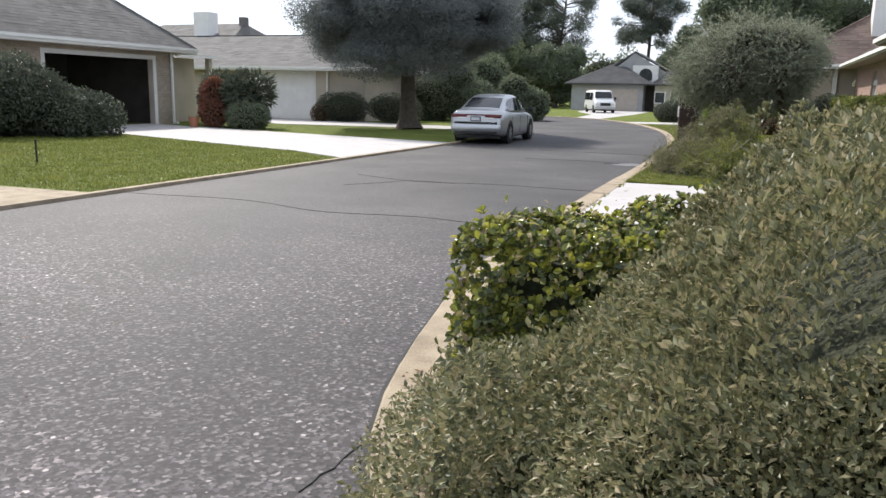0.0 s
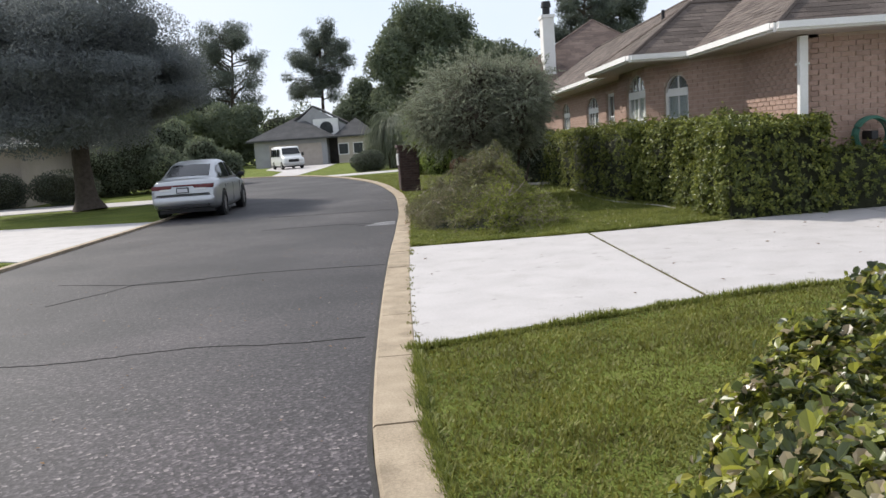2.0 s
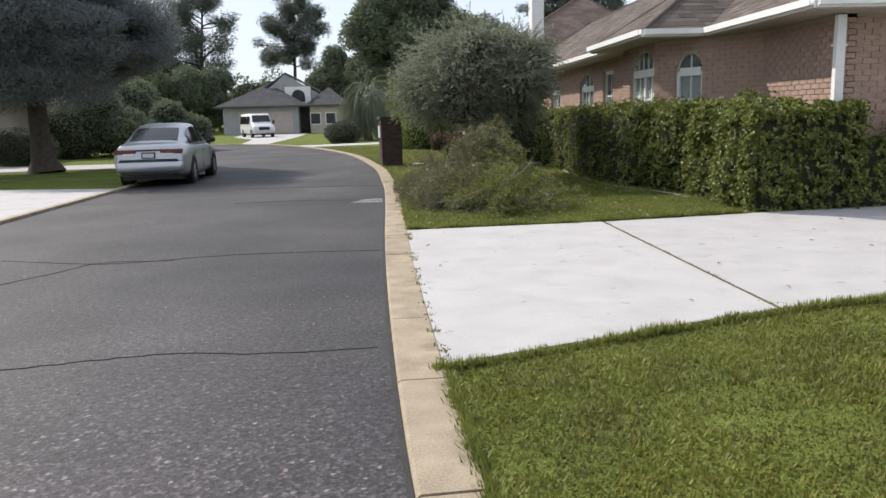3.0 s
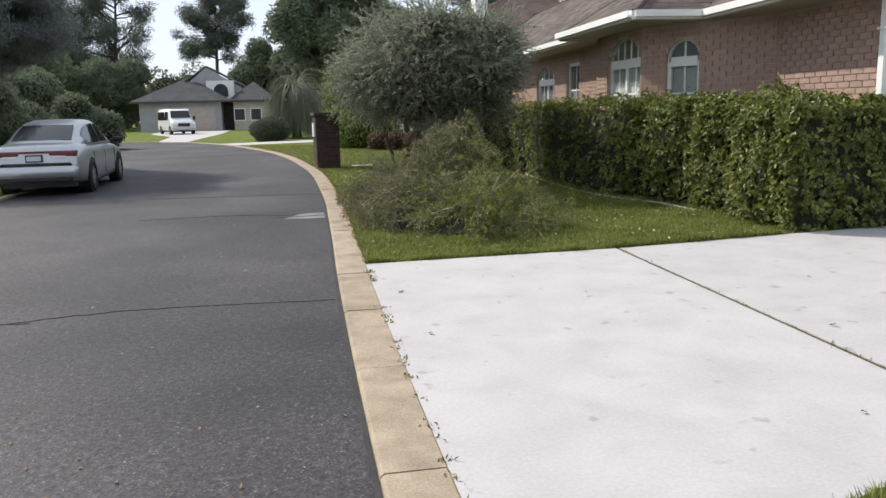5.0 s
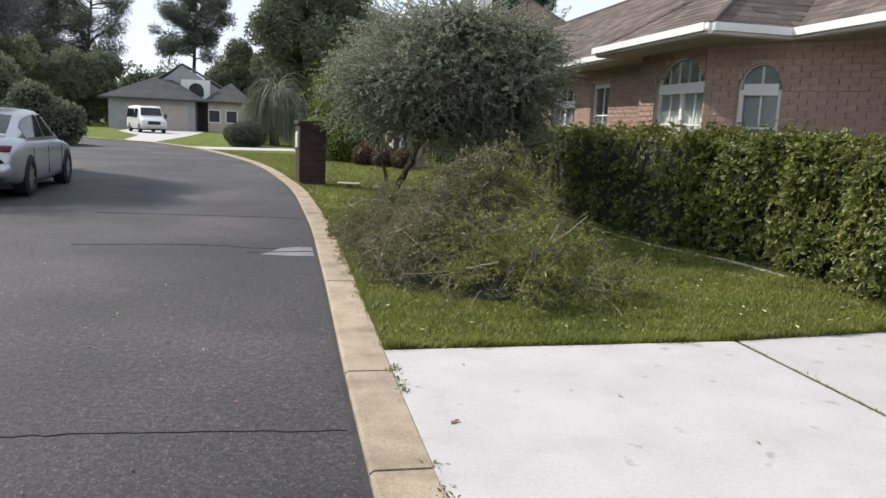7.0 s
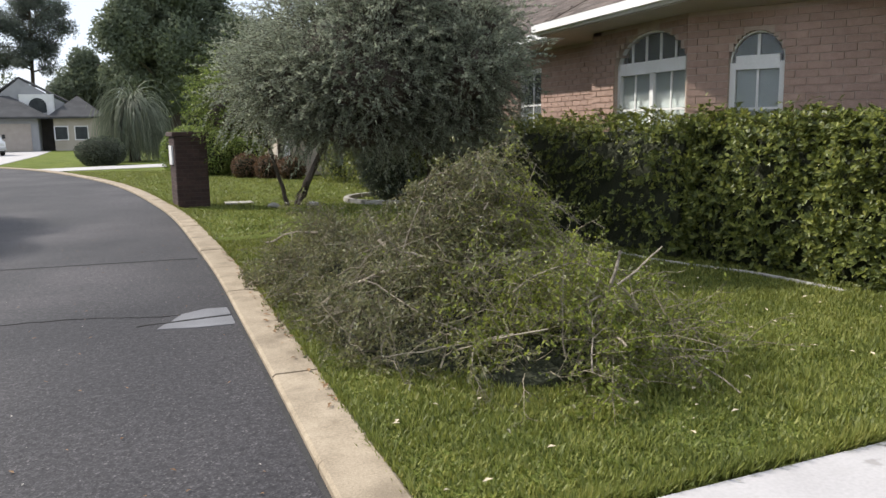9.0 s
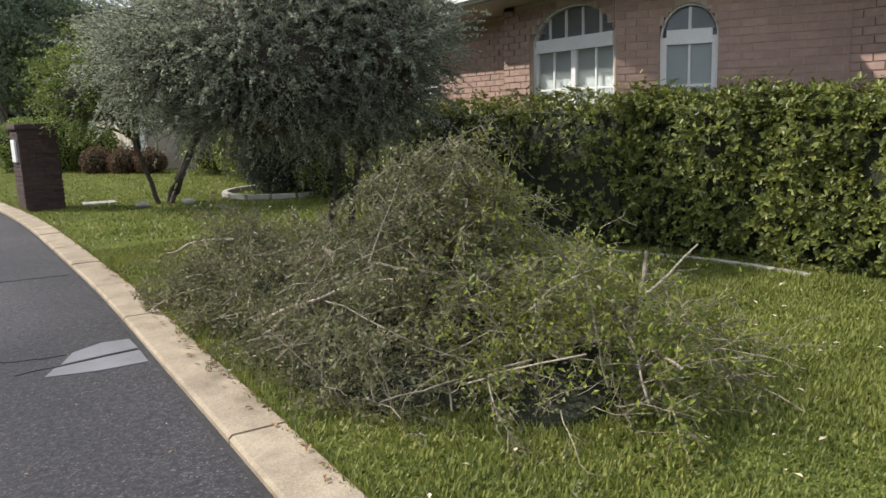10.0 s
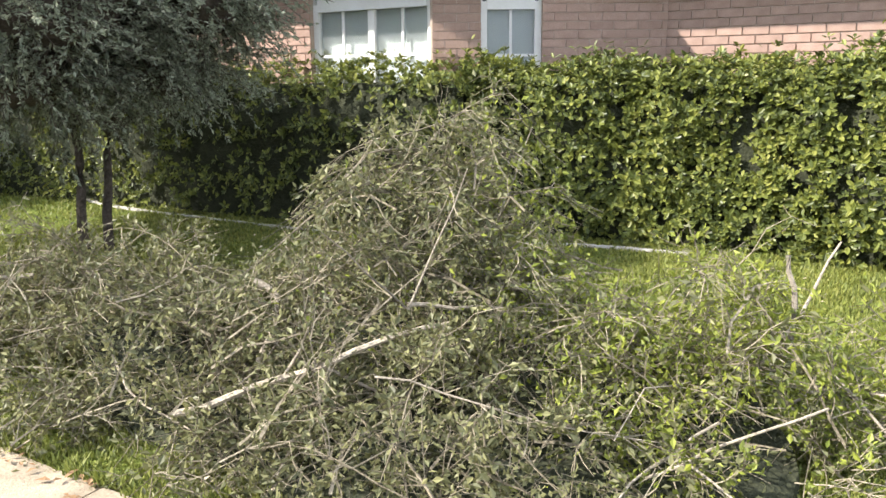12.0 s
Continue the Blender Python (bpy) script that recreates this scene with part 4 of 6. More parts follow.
part("vent_stack", hp, SHINGLE_GREY, wh)

# far house with arched dormer
fh = thing("far_house", 0, 0, 0, "grey-roofed cottage with arched gable window and garage at the street bend", "house")
fy = 76.0
part("wall", boxed(-17.0, -10.2, fy, fy + 9, 0, 2.55), STUCCO_GREY, fh)
part("wall", boxed(-9.2, -6.2, fy + 0.5, fy + 9, 0, 2.55), STUCCO, fh)
# Set-back porch wall, its shade painted as a dark tone.
part("wall", boxed(-10.2, -9.2, fy + 2, fy + 9, 0, 2.5), INSIDE_SHADE, fh)
# White door in the darker tone; the front's shade is painted in.
garage_door(fh, -15.6, -10.7, fy - 0.05, 2.1, SHADED_WHITE)
fr = bmesh.new()
f1 = [(-17.6, fy - 0.6, 2.6), (-9.4, fy - 0.6, 2.6), (-13.2, fy + 3.4, 4.75)]
f2 = [(-9.4, fy - 0.6, 2.6), (-9.4, fy + 8, 2.6), (-13.2, fy + 3.4, 4.75)]
f3 = [(-17.6, fy + 8, 2.6), (-17.6, fy - 0.6, 2.6), (-13.2, fy + 3.4, 4.75)]
f4 = [(-9.6, fy, 2.6), (-5.6, fy, 2.6), (-7.6, fy + 3.5, 4.3)]
f5 = [(-5.6, fy, 2.6), (-5.6, fy + 9, 2.6), (-7.6, fy + 3.5, 4.3)]
f6 = [(-14.5, fy + 2.6, 3.7), (-11.55, fy + 2.6, 5.7), (-11.55, fy + 9, 5.7), (-14.5, fy + 9, 3.7)]
f7 = [(-11.55, fy + 2.6, 5.7), (-7.3, fy + 2.6, 3.3), (-7.3, fy + 9, 3.3), (-11.55, fy + 9, 5.7)]
for f in (f1, f2, f3, f4, f5, f6, f7):
    roof_face(fr, f, 0.15)
part("roof", fr, SHINGLE_DARK, fh, "grey shingle gables")
gb = bmesh.new()
gpts = ((-14.3, 3.3), (-7.5, 3.1), (-11.55, 5.52))
gv = [[gb.verts.new((x, y, z)) for x, z in gpts] for y in (fy + 2.45, fy + 2.75)]
gb.faces.new(gv[0])
gb.faces.new(gv[1][::-1])
for k in range(3):
    gb.faces.new((gv[0][k], gv[1][k], gv[1][(k + 1) % 3], gv[0][(k + 1) % 3]))
bmesh.ops.recalc_face_normals(gb, faces=gb.faces)
part("gable", gb, STUCCO_GREY, fh)
part("gable", boxed(-11.6, -9.2, fy + 2.1, fy + 2.44, 2.7, 4.35), WHITE, fh, "white dormer front")
# Far window panes are opaque, with the room's shade as their colour.
dm = bmesh.new()
bmesh.ops.create_circle(dm, cap_ends=True, segments=24, radius=0.62, matrix=Matrix.Translation((-10.35, fy + 2.08, 3.45)) @ Matrix.Rotation(radians(90), 4, "X"))
box(dm, -10.97, -9.73, fy + 2.06, fy + 2.08, 2.95, 3.45)
part("window", dm, ROOM_SHADE, fh, "arched dormer window")
for x in (-8.7, -7.3):
    fw = new("window")
    fw.parent = fh
    part("window_frame", boxed(x - 0.5, x + 0.5, fy + 0.44, fy + 0.5, 0.8, 1.9), WHITE, fw)
    part("pane", boxed(x - 0.42, x + 0.42, fy + 0.42, fy + 0.44, 0.88, 1.82), ROOM_SHADE, fw)

# ---------------- hedges and shrubs near the walk ----------------


def hedge_points(line, half, height, n, wob=0.06, square=0.25):
    """Points on the sides, top and ends of a clipped hedge with rounded shoulders."""
    c = smooth_line(line, 0.08)
    t = unit(np.gradient(c, axis=0))
    side = np.stack([t[:, 1], -t[:, 0]], 1)
    i = RNG.integers(0, len(c), n)
    a = RNG.uniform(0, 1, n)
    # walk round the section: up one side, over the top, down the other
    total = 2 * height + 2 * half
    s = a * total
    x = np.where(s < height, -half, np.where(s < height + 2 * half, s - height - half, half))
    z = np.where(s < height, s, np.where(s < height + 2 * half, height, total - s))
    nx, nz = np.where(s < height, -1.0, np.where(s < height + 2 * half, 0, 1.0)), np.where((s >= height) & (s < height + 2 * half), 1.0, 0.0)
    ex, ez = np.maximum(np.abs(x) - (half - square), 0) / square, np.maximum(z - (height - square), 0) / square
    over = np.sqrt(ex ** 2 + ez ** 2)
    corner = (ex > 0) & (ez > 0) & (over > 0)
    k = np.where(corner, np.maximum(over, 1e-6), 1)
    x = np.where(corner, np.sign(x) * (half - square + square * ex / k), x)
    z = np.where(corner, height - square + square * ez / k, z)
    nx, nz = np.where(corner, np.sign(x) * ex / k, nx), np.where(corner, ez / k, nz)
    base = np.c_[c[i] + side[i] * x[:, None], z]
    out = np.c_[side[i] * nx[:, None], nz]
    endcap = np.where(i < 6, -1.0, np.where(i > len(c) - 7, 1.0, 0.0))
    bulge = wob * lumpy(base, 3.1) + 0.5 * wob * lumpy(base, 9.0, 4.0) - RNG.exponential(0.05, n)
    return base + out * bulge[:, None], unit(out + 0.25 * np.c_[t[i] * endcap[:, None], np.zeros(n)] + 1e-6)


def hedge_leaves(name, line, half, height, n, size, material, parent, slim=0.5, ends=True, wob=0.06, spiky=0.0, whorl=1, square=0.25):
    p, out = hedge_points(line, half, height, n, wob, square)
    c = smooth_line(line, 0.08)
    if ends:
        for e, q in ((c[0], c[1]), (c[-1], c[-2])):
            d = (e - q) / np.linalg.norm(e - q)
            sd = np.array([d[1], -d[0]])
            m = int(n * half * 2 * height / (len(c) * 0.08 * (2 * height + 2 * half)) * 1.3) + 60
            a = RNG.uniform(-1, 1, m) * half
            z = RNG.uniform(0, 1, m) * height
            p2 = np.c_[e + sd * a[:, None] + d * (np.sqrt(np.maximum(0, 1 - (a / half) ** 2 * 0.5))[:, None] * 0.22 - 0.12), z]
            p2[:, :2] += d * (0.06 * lumpy(p2, 3.1))[:, None]
            p, out = np.concatenate([p, p2]), np.concatenate([out, np.tile([d[0], d[1], 0.15], (m, 1))])
    if whorl > 1:
        sparse = (lumpy(p, 9.0, 2.0) < -0.12) & (RNG.random(len(p)) < 0.72)
        p, out = p[~sparse], out[~sparse]
        k = len(p) // whorl
        pick = RNG.permutation(len(p))[:k]
        stem = unit(out[pick] + sphere_dirs(k) * 0.55 + np.array([0, 0, 0.45]))
        ref = unit(np.cross(stem, sphere_dirs(k)))
        ref2 = np.cross(stem, ref)
        ang = (np.arange(whorl) * 2 * np.pi / whorl)[None] + RNG.uniform(-0.35, 0.35, (k, whorl))
        spread = RNG.uniform(0.8, 2.8, (k, whorl))[..., None]
        axis = unit((stem[:, None] + (ref[:, None] * np.cos(ang)[..., None] + ref2[:, None] * np.sin(ang)[..., None]) * spread).reshape(-1, 3))
        face = np.repeat(stem, whorl, 0)
        p, out = np.repeat(p[pick], whorl, 0), np.repeat(out[pick], whorl, 0)
        p = p + RNG.normal(0, 0.006, p.shape)
    else:
        axis = unit(out * 0.75 + sphere_dirs(len(p)) * 0.85 + np.array([0, 0, 0.25]))
        face = unit(out + sphere_dirs(len(p)) * 0.6 + np.array([0, 0, 0.5]))
    s = size * RNG.uniform(0.6, 1.3, len(p))
    p = p + out * (lumpy(p, 41.0) > 0.62)[:, None] * spiky
    make = round_leaves if whorl > 1 else leaves
    return link_mesh(name, make(name, p, axis, face, s, s * slim), material, parent)


def hedge_core(line, half, height):
    c = smooth_line(line, 0.25)
    l, r = offset(c, -half), offset(c, half)
    n = len(c)
    bm = bmesh.new()
    rows = []
    for i in range(n):
        sec = [(l[i], 0.0), (l[i], height * 0.8), (l[i] * 0.8 + r[i] * 0.2, height), (l[i] * 0.2 + r[i] * 0.8, height), (r[i], height * 0.8), (r[i], 0.0)]
        rows.append([bm.verts.new((p[0], p[1], z)) for p, z in sec])
    for a, b in zip(rows, rows[1:]):
        for j in range(5):
            bm.faces.new((a[j], b[j], b[j + 1], a[j + 1]))
    bm.faces.new(rows[0])
    bm.faces.new(rows[-1][::-1])
    return bm


def hedge(name, line, half, height, n, size, material, label, slim=0.5, wob=0.06, spiky=0.05, whorl=6):
    h = thing(name, 0, 0, 0, label, "hedge")
    hedge_leaves("foliage", line, half, height, n, size, material, h, slim, True, wob, spiky, whorl)
    # Solid filler, coloured dark so leaf gaps read as shaded depth.
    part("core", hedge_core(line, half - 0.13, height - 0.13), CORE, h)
    return h


hedge("clipped_hedge", [(3.06, 13.2), (3.24, 13.9), (3.28, 14.6), (3.18, 15.4), (2.85, 16.5)], 0.54, 1.40, 56000, 0.054, LEAF_HEDGE,
      "clipped green hedge with glossy leaves below the windows", 0.5, 0.12, 0.09)
hedge("clipped_hedge", [(2.60, 16.5), (2.50, 17.5), (2.46, 19.8), (2.4, 21.7), (2.2, 23.3)], 0.44, 1.42, 44000, 0.054, LEAF_HEDGE,
      "clipped bulging hedge in front of the bay window", 0.5, 0.13, 0.09)
hedge("clipped_hedge", [(2.72, 12.98), (3.2, 12.98), (4.0, 13.0)], 0.27, 1.38, 15000, 0.053, LEAF_HEDGE,
      "clipped end of the hedge along the driveway", 0.55, 0.09, 0.07)
hedge("low_hedge", [(4.1, 13.0), (5.2, 13.02), (8.0, 13.05)], 0.24, 0.98, 12000, 0.05, LEAF_HEDGE, "lower clipped hedge beside the driveway", 0.55)
hedge("broadleaf_hedge", [(-0.74, 3.05), (-0.68, 3.35), (-0.42, 3.9), (0.1, 4.4)], 0.40, 0.79, 34000, 0.036, LEAF_BROAD,
      "low rounded hedge of broad glossy green leaves beside the kerb", 0.66, 0.09, 0.06)
hedge("broadleaf_hedge", [(0.05, 4.3), (0.6, 4.7), (1.6, 5.15), (3.2, 5.6)], 0.42, 0.87, 38000, 0.036, LEAF_BROAD,
      "rising back part of the broad-leaved hedge", 0.66, 0.09, 0.06)
fb = thing("fine_leaf_shrub", 0, 0, 0, "low clipped shrub with tiny grey-green and brownish leaves", "shrub")
hedge_leaves("foliage", [(0.05, 1.35), (0.2, 2.3), (0.7, 3.0), (1.8, 3.6), (3.6, 4.2)], 0.58, 0.87, 115000, 0.022, LEAF_FINE, fb, 0.5, True, 0.07, 0.05)
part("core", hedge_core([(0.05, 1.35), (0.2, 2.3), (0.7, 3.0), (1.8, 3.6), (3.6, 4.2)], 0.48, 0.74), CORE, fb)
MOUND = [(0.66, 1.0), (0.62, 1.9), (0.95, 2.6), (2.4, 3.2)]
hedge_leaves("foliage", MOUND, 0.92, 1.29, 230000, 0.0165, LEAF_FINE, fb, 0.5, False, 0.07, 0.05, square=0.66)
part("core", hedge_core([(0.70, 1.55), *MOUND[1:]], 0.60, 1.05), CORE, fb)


leaf_mass("foliage", [(0.64, 1.22, 0.35, 0.85, 0.36, 0.85)], 60000, 0.0165, LEAF_FINE, fb, wobble=0.2, core=0.7)
leaf_mass("foliage", [(-0.62, 2.25, 0.18, 0.42, 0.6, 0.36), (-0.35, 1.6, 0.3, 0.35, 0.45, 0.4)], 16000, 0.026, LEAF_FINE, fb, wobble=0.25, core=0.6)


def shrub(name, blobs, n, size, material, label, slim=0.55, wobble=0.14, category="shrub", **k):
    s = thing(name, 0, 0, 0, label, category)
    leaf_mass("foliage", blobs, n, size, material, s, slim=slim, wobble=wobble, **k)
    return s


shrub("round_bush", [(1.85, 24.2, 0.75, 0.8, 0.8, 0.8)], 9000, 0.06, LEAF_DARK, "dark round clipped bush with stone edging")

# small trees on the lawn


def wispy_tree(x, y, crown, stems_at, sprays_n, leaf, leaf_n, material, label):
    st = thing("wispy_tree", 0, 0, 0, label, "tree")
    stems = []
    cx, cy, cz = crown[0][:3]
    for a, ln in stems_at:
        stems.append(bent((x + 0.10 * math.cos(a), y + 0.10 * math.sin(a), 0.0), (0.4 * math.cos(a), 0.3 * math.sin(a), 1), ln, 0.042, 0.028, 7, 0.12))
    for s in list(stems):
        for _ in range(5):
            stems.append(bent(s[0][-1], (RNG.normal(0.5 * (cx - x), 0.7), RNG.normal(0.5 * (cy - y), 0.7), 1.0), 1.1, 0.03, 0.008, 6, 0.18))
    link_mesh("trunk", tubes("trunk", stems, 7), BARK, st, "bent grey multi-stem trunk", True)
    p, out = blob_points(crown, sprays_n, 0.56, 1.02, 0.16, 2.3, 0.7)
    sprays, lp, la, lf = [], [], [], []
    for q, o in zip(p, out):
        pts, rad = bent(q - o * 0.25, o * np.array([1.0, 1.0, 0.45]) + RNG.normal(size=3) * np.array([0.45, 0.45, 0.25]) + np.array([0, 0, 0.12]), RNG.uniform(0.25, 0.66), 0.0036, 0.0012, 5, 0.16, 0.12)
        sprays.append((pts, rad))
        k = leaf_n
        u = RNG.uniform(0.1, 1, k) * 4
        j = np.minimum(u.astype(int), 3)
        lp.append(pts[j] + (pts[j + 1] - pts[j]) * (u - j)[:, None])
        la.append(unit(sphere_dirs(k) + unit(pts[-1:] - pts[:1]) * 1.1))
        lf.append(unit(sphere_dirs(k) + o))
    lp, la, lf = np.concatenate(lp), np.concatenate(la), np.concatenate(lf)
    sz = leaf * RNG.uniform(0.6, 1.3, len(lp))
    link_mesh("foliage", leaves("foliage", lp, la, lf, sz, sz * 0.36), material, st, "wispy grey-green foliage")
    link_mesh("spray_wood", tubes("spray_wood", sprays, 3), BARK, st)
    part("core", core_of(crown, 0.50), BARK, st)
    return st


wispy_tree(0.42, 18.6, [(-0.45, 18.2, 2.12, 1.32, 1.3, 0.98), (-1.15, 18.4, 1.80, 0.8, 0.9, 0.66), (0.28, 17.8, 1.92, 0.75, 0.9, 0.62), (-0.3, 18.0, 2.60, 0.75, 0.8, 0.62), (-0.5, 17.5, 1.80, 0.9, 0.6, 0.6),
           (0.36, 17.25, 1.90, 0.55, 0.6, 0.55), (-0.3, 20.0, 2.1, 1.3, 1.2, 0.95), (0.62, 20.5, 2.35, 0.85, 1.0, 0.8), (0.45, 19.3, 2.30, 0.8, 0.8, 0.8), (0.42, 17.75, 2.45, 0.62, 0.6, 0.60), (0.66, 17.62, 2.30, 0.42, 0.5, 0.55), (0.55, 17.35, 2.05, 0.42, 0.5, 0.5), (0.1, 18.4, 1.40, 0.75, 0.8, 0.5), (-0.55, 17.9, 1.40, 0.85, 0.6, 0.42), (0.35, 17.6, 1.45, 0.55, 0.55, 0.42)],
           ((0.3, 1.0), (2.2, 1.1)), 7600, 0.036, 44, LEAF_SHRUB, "small domed tree with dense wispy grey-green crown behind the brush")
wispy_tree(-0.24, 24.1, [(-0.6, 24.3, 2.1, 1.35, 1.3, 0.95), (0.3, 24.2, 1.9, 1.0, 1.1, 0.8), (-1.2, 24.2, 1.7, 0.8, 0.9, 0.7)],
           ((-0.6, 1.2), (0.1, 1.3), (0.9, 1.3), (3.3, 1.1)), 1500, 0.05, 24, LEAF_LIGHT, "small multi-stemmed tree with light green crown on the lawn")

# brush pile: whole cut branches thrown on one another, each with its side shoots and leaves
pile = thing("brush_pile", 0, 0, 0, "heap of cut branches with wilting leaves lying on the lawn", "brush pile")
twigs, pale, lp, la, lf = [], [], [], [], []


def heap(x, y):
    """Height of the heap over the lawn."""
    a = 1.14 * np.exp(-(((x + 0.58) / 0.76) ** 2 + ((y - 14.98) / 0.82) ** 2))
    b = 0.66 * np.exp(-(((x + 1.15) / 0.58) ** 2 + ((y - 16.35) / 1.05) ** 2))
    c = 0.60 * np.exp(-(((x + 0.42) / 0.72) ** 2 + ((y - 13.90) / 0.60) ** 2))
    d = 0.60 * np.exp(-(((x + 1.15) / 0.48) ** 2 + ((y - 14.75) / 0.75) ** 2))
    ragged = 1 + 0.20 * np.sin(3.9 * x + 2.3 * y) * np.sin(3.3 * y - 2.7 * x + 1)
    return np.maximum(np.maximum(a, b), np.maximum(c, d)) * ragged


def leafy_shoot(pts, k, spread=0.012):
    """Leaves along one shoot."""
    u = RNG.uniform(0.15, 1, k) * (len(pts) - 1)
    i = np.minimum(u.astype(int), len(pts) - 2)
    lp.append(pts[i] + (pts[i + 1] - pts[i]) * (u - i)[:, None] + RNG.normal(0, spread, (k, 3)))
    la.append(sphere_dirs(k) + unit(pts[-1:] - pts[:1]) * 0.7)
    lf.append(sphere_dirs(k) + np.array([0, 0, 0.5]))


def settle(pts, over):
    """Keeps a shoot above the lawn and under the outline of the heap."""
    top = np.maximum(heap(pts[:, 0], pts[:, 1]), 0.03) + over
    top = np.maximum(top, 0.06)
    pts[:, 2] = np.maximum(np.where(pts[:, 2] > top, top + 0.4 * (pts[:, 2] - top), pts[:, 2]), 0.03)
    pts[:, 0] = np.maximum(pts[:, 0], -1.95 + 0.05 * np.abs(np.sin(pts[:, 1] * 9)))
    return pts


for j in range(290):
    while True:
        x, y = RNG.uniform(-1.75, 0.45), RNG.uniform(13.2, 18.0)
        h = heap(x, y)
        if h > RNG.uniform(0.10, 0.75):
            break
    z = 0.04 + h * RNG.uniform(0.15, 0.95)
    ang = RNG.uniform(0, 2 * np.pi)
    free = j >= 22 and RNG.random() < 0.30
    over = RNG.uniform(0.10, 0.34) if free else RNG.uniform(-0.02, 0.09)
    ln = RNG.uniform(0.55, 1.15)
    d0 = np.array([math.cos(ang), math.sin(ang), RNG.uniform(0.2, 1.1) if free else RNG.normal(0.05, 0.25)])
    r0 = RNG.uniform(0.003, 0.0065)
    pts, rad = bent(np.array([x, y, z]) - d0 * ln * 0.4, d0, ln, r0, 0.0016, 9, 0.14, 0.03)
    pts = settle(pts, over)
    (pale if j < 22 else twigs).append((pts, rad))
    bare = free or RNG.random() < 0.22
    for _ in range(int(RNG.uniform(12, 20))):
        i = RNG.integers(1, 8)
        way = unit((pts[i] - pts[i - 1])[None])[0] * 0.8 + RNG.normal(size=3) * 0.6
        q, qr = bent(pts[i], way, RNG.uniform(0.10, 0.38), 0.0026, 0.0011, 5, 0.24, 0.0)
        q = settle(q, over + 0.05)
        twigs.append((q, qr))
        leafy_shoot(q, int(RNG.uniform(3, 9) if bare else RNG.uniform(9, 24)))
        for _ in range(2):
            m = RNG.integers(1, 4)
            w, wr = bent(q[m], unit((q[m] - q[m - 1])[None])[0] + RNG.normal(size=3) * 0.7, RNG.uniform(0.05, 0.16), 0.0016, 0.0009, 3, 0.2, 0.0)
            twigs.append((settle(w, over + 0.06), wr))
            leafy_shoot(w, 3 if bare else int(RNG.uniform(4, 10)))
for j in range(44):
    a = RNG.uniform(-2.3, 0.9)
    x, y = -0.55 + 0.75 * math.cos(a), 14.3 + 0.95 * math.sin(a)
    if j % 3 == 0:
        x, y, a = RNG.uniform(-1.3, 0.2), RNG.uniform(14.2, 16.6), RNG.uniform(0, 6.28)
    z = max(0.08, float(heap(x, y)) * RNG.uniform(0.5, 0.95))
    pts, rad = bent((x, y, z), (math.cos(a), math.sin(a), RNG.uniform(-0.05, 0.9)), RNG.uniform(0.25, 0.6), 0.0032, 0.0011, 7, 0.17, 0.05)
    pts[:, 0], pts[:, 2] = np.maximum(pts[:, 0], -1.9), np.maximum(pts[:, 2], 0.04)
    twigs.append((pts, rad))
    for _ in range(5):
        i = RNG.integers(1, 6)
        q, qr = bent(pts[i], unit((pts[i] - pts[i - 1])[None])[0] + RNG.normal(size=3) * 0.6, RNG.uniform(0.06, 0.2), 0.002, 0.001, 4, 0.2)
        q[:, 2] = np.maximum(q[:, 2], 0.04)
        twigs.append((q, qr))
        leafy_shoot(q, int(RNG.uniform(1, 9)))
lp, la, lf = np.concatenate(lp), np.concatenate(la), np.concatenate(lf)
lp[:, 2] = np.maximum(lp[:, 2], 0.03)
sz = 0.029 * RNG.uniform(0.5, 1.4, len(lp))
fresh = lp[:, 0] - 0.35 * (lp[:, 1] - 14.3) + 0.40 * lumpy(lp, 2.6) + RNG.normal(0, 0.30, len(lp)) > -0.62
for pick, mat, words in ((fresh, LEAF_YELLOW, "yellowing green leaves"), (~fresh, LEAF_PILE, "small wilting grey-olive leaves")):
    link_mesh("foliage", leaves("foliage", lp[pick], la[pick], unit(lf[pick]), sz[pick], sz[pick] * 0.5), mat, pile, words)
link_mesh("twig_tangle", tubes("twig_tangle", twigs, 3), GREY_TWIG, pile, "thin grey twigs")


# the larger cut limbs seen on the heap
def limb(*pts, r0=0.03, r1=0.012):
    p = smooth_line([q for q in pts], 0.09)
    p = p + RNG.normal(0, 0.005, p.shape)
    pale.append((p, np.linspace(r0, r1, len(p))))


limb((-1.57, 15.42, 0.20), (-1.45, 15.17, 0.30), (-1.34, 14.94, 0.39), (-1.20, 14.76, 0.48), (-1.02, 14.62, 0.50), r0=0.014, r1=0.009)
limb((-1.34, 14.94, 0.39), (-1.26, 14.86, 0.33), (-1.16, 14.72, 0.22), r0=0.008, r1=0.004)
limb((-1.40, 15.06, 0.35), (-1.36, 15.02, 0.44), (-1.33, 14.98, 0.54), r0=0.006, r1=0.003)
limb((-1.10, 15.46, 0.57), (-1.07, 15.38, 0.50), (-1.12, 15.36, 0.38), (-1.20, 15.38, 0.27), r0=0.015, r1=0.011)
limb((-0.24, 13.66, 0.69), (-0.29, 13.63, 0.58), (-0.35, 13.60, 0.47), (-0.46, 13.62, 0.28), r0=0.010, r1=0.011)
limb((-0.08, 13.50, 0.73), (-0.20, 13.55, 0.60), (-0.35, 13.60, 0.48), (-0.55, 13.70, 0.36), r0=0.004, r1=0.008)
limb((-1.13, 13.88, 0.17), (-1.02, 13.73, 0.24), (-0.925, 13.60, 0.30), (-0.80, 13.45, 0.35), r0=0.005, r1=0.004)
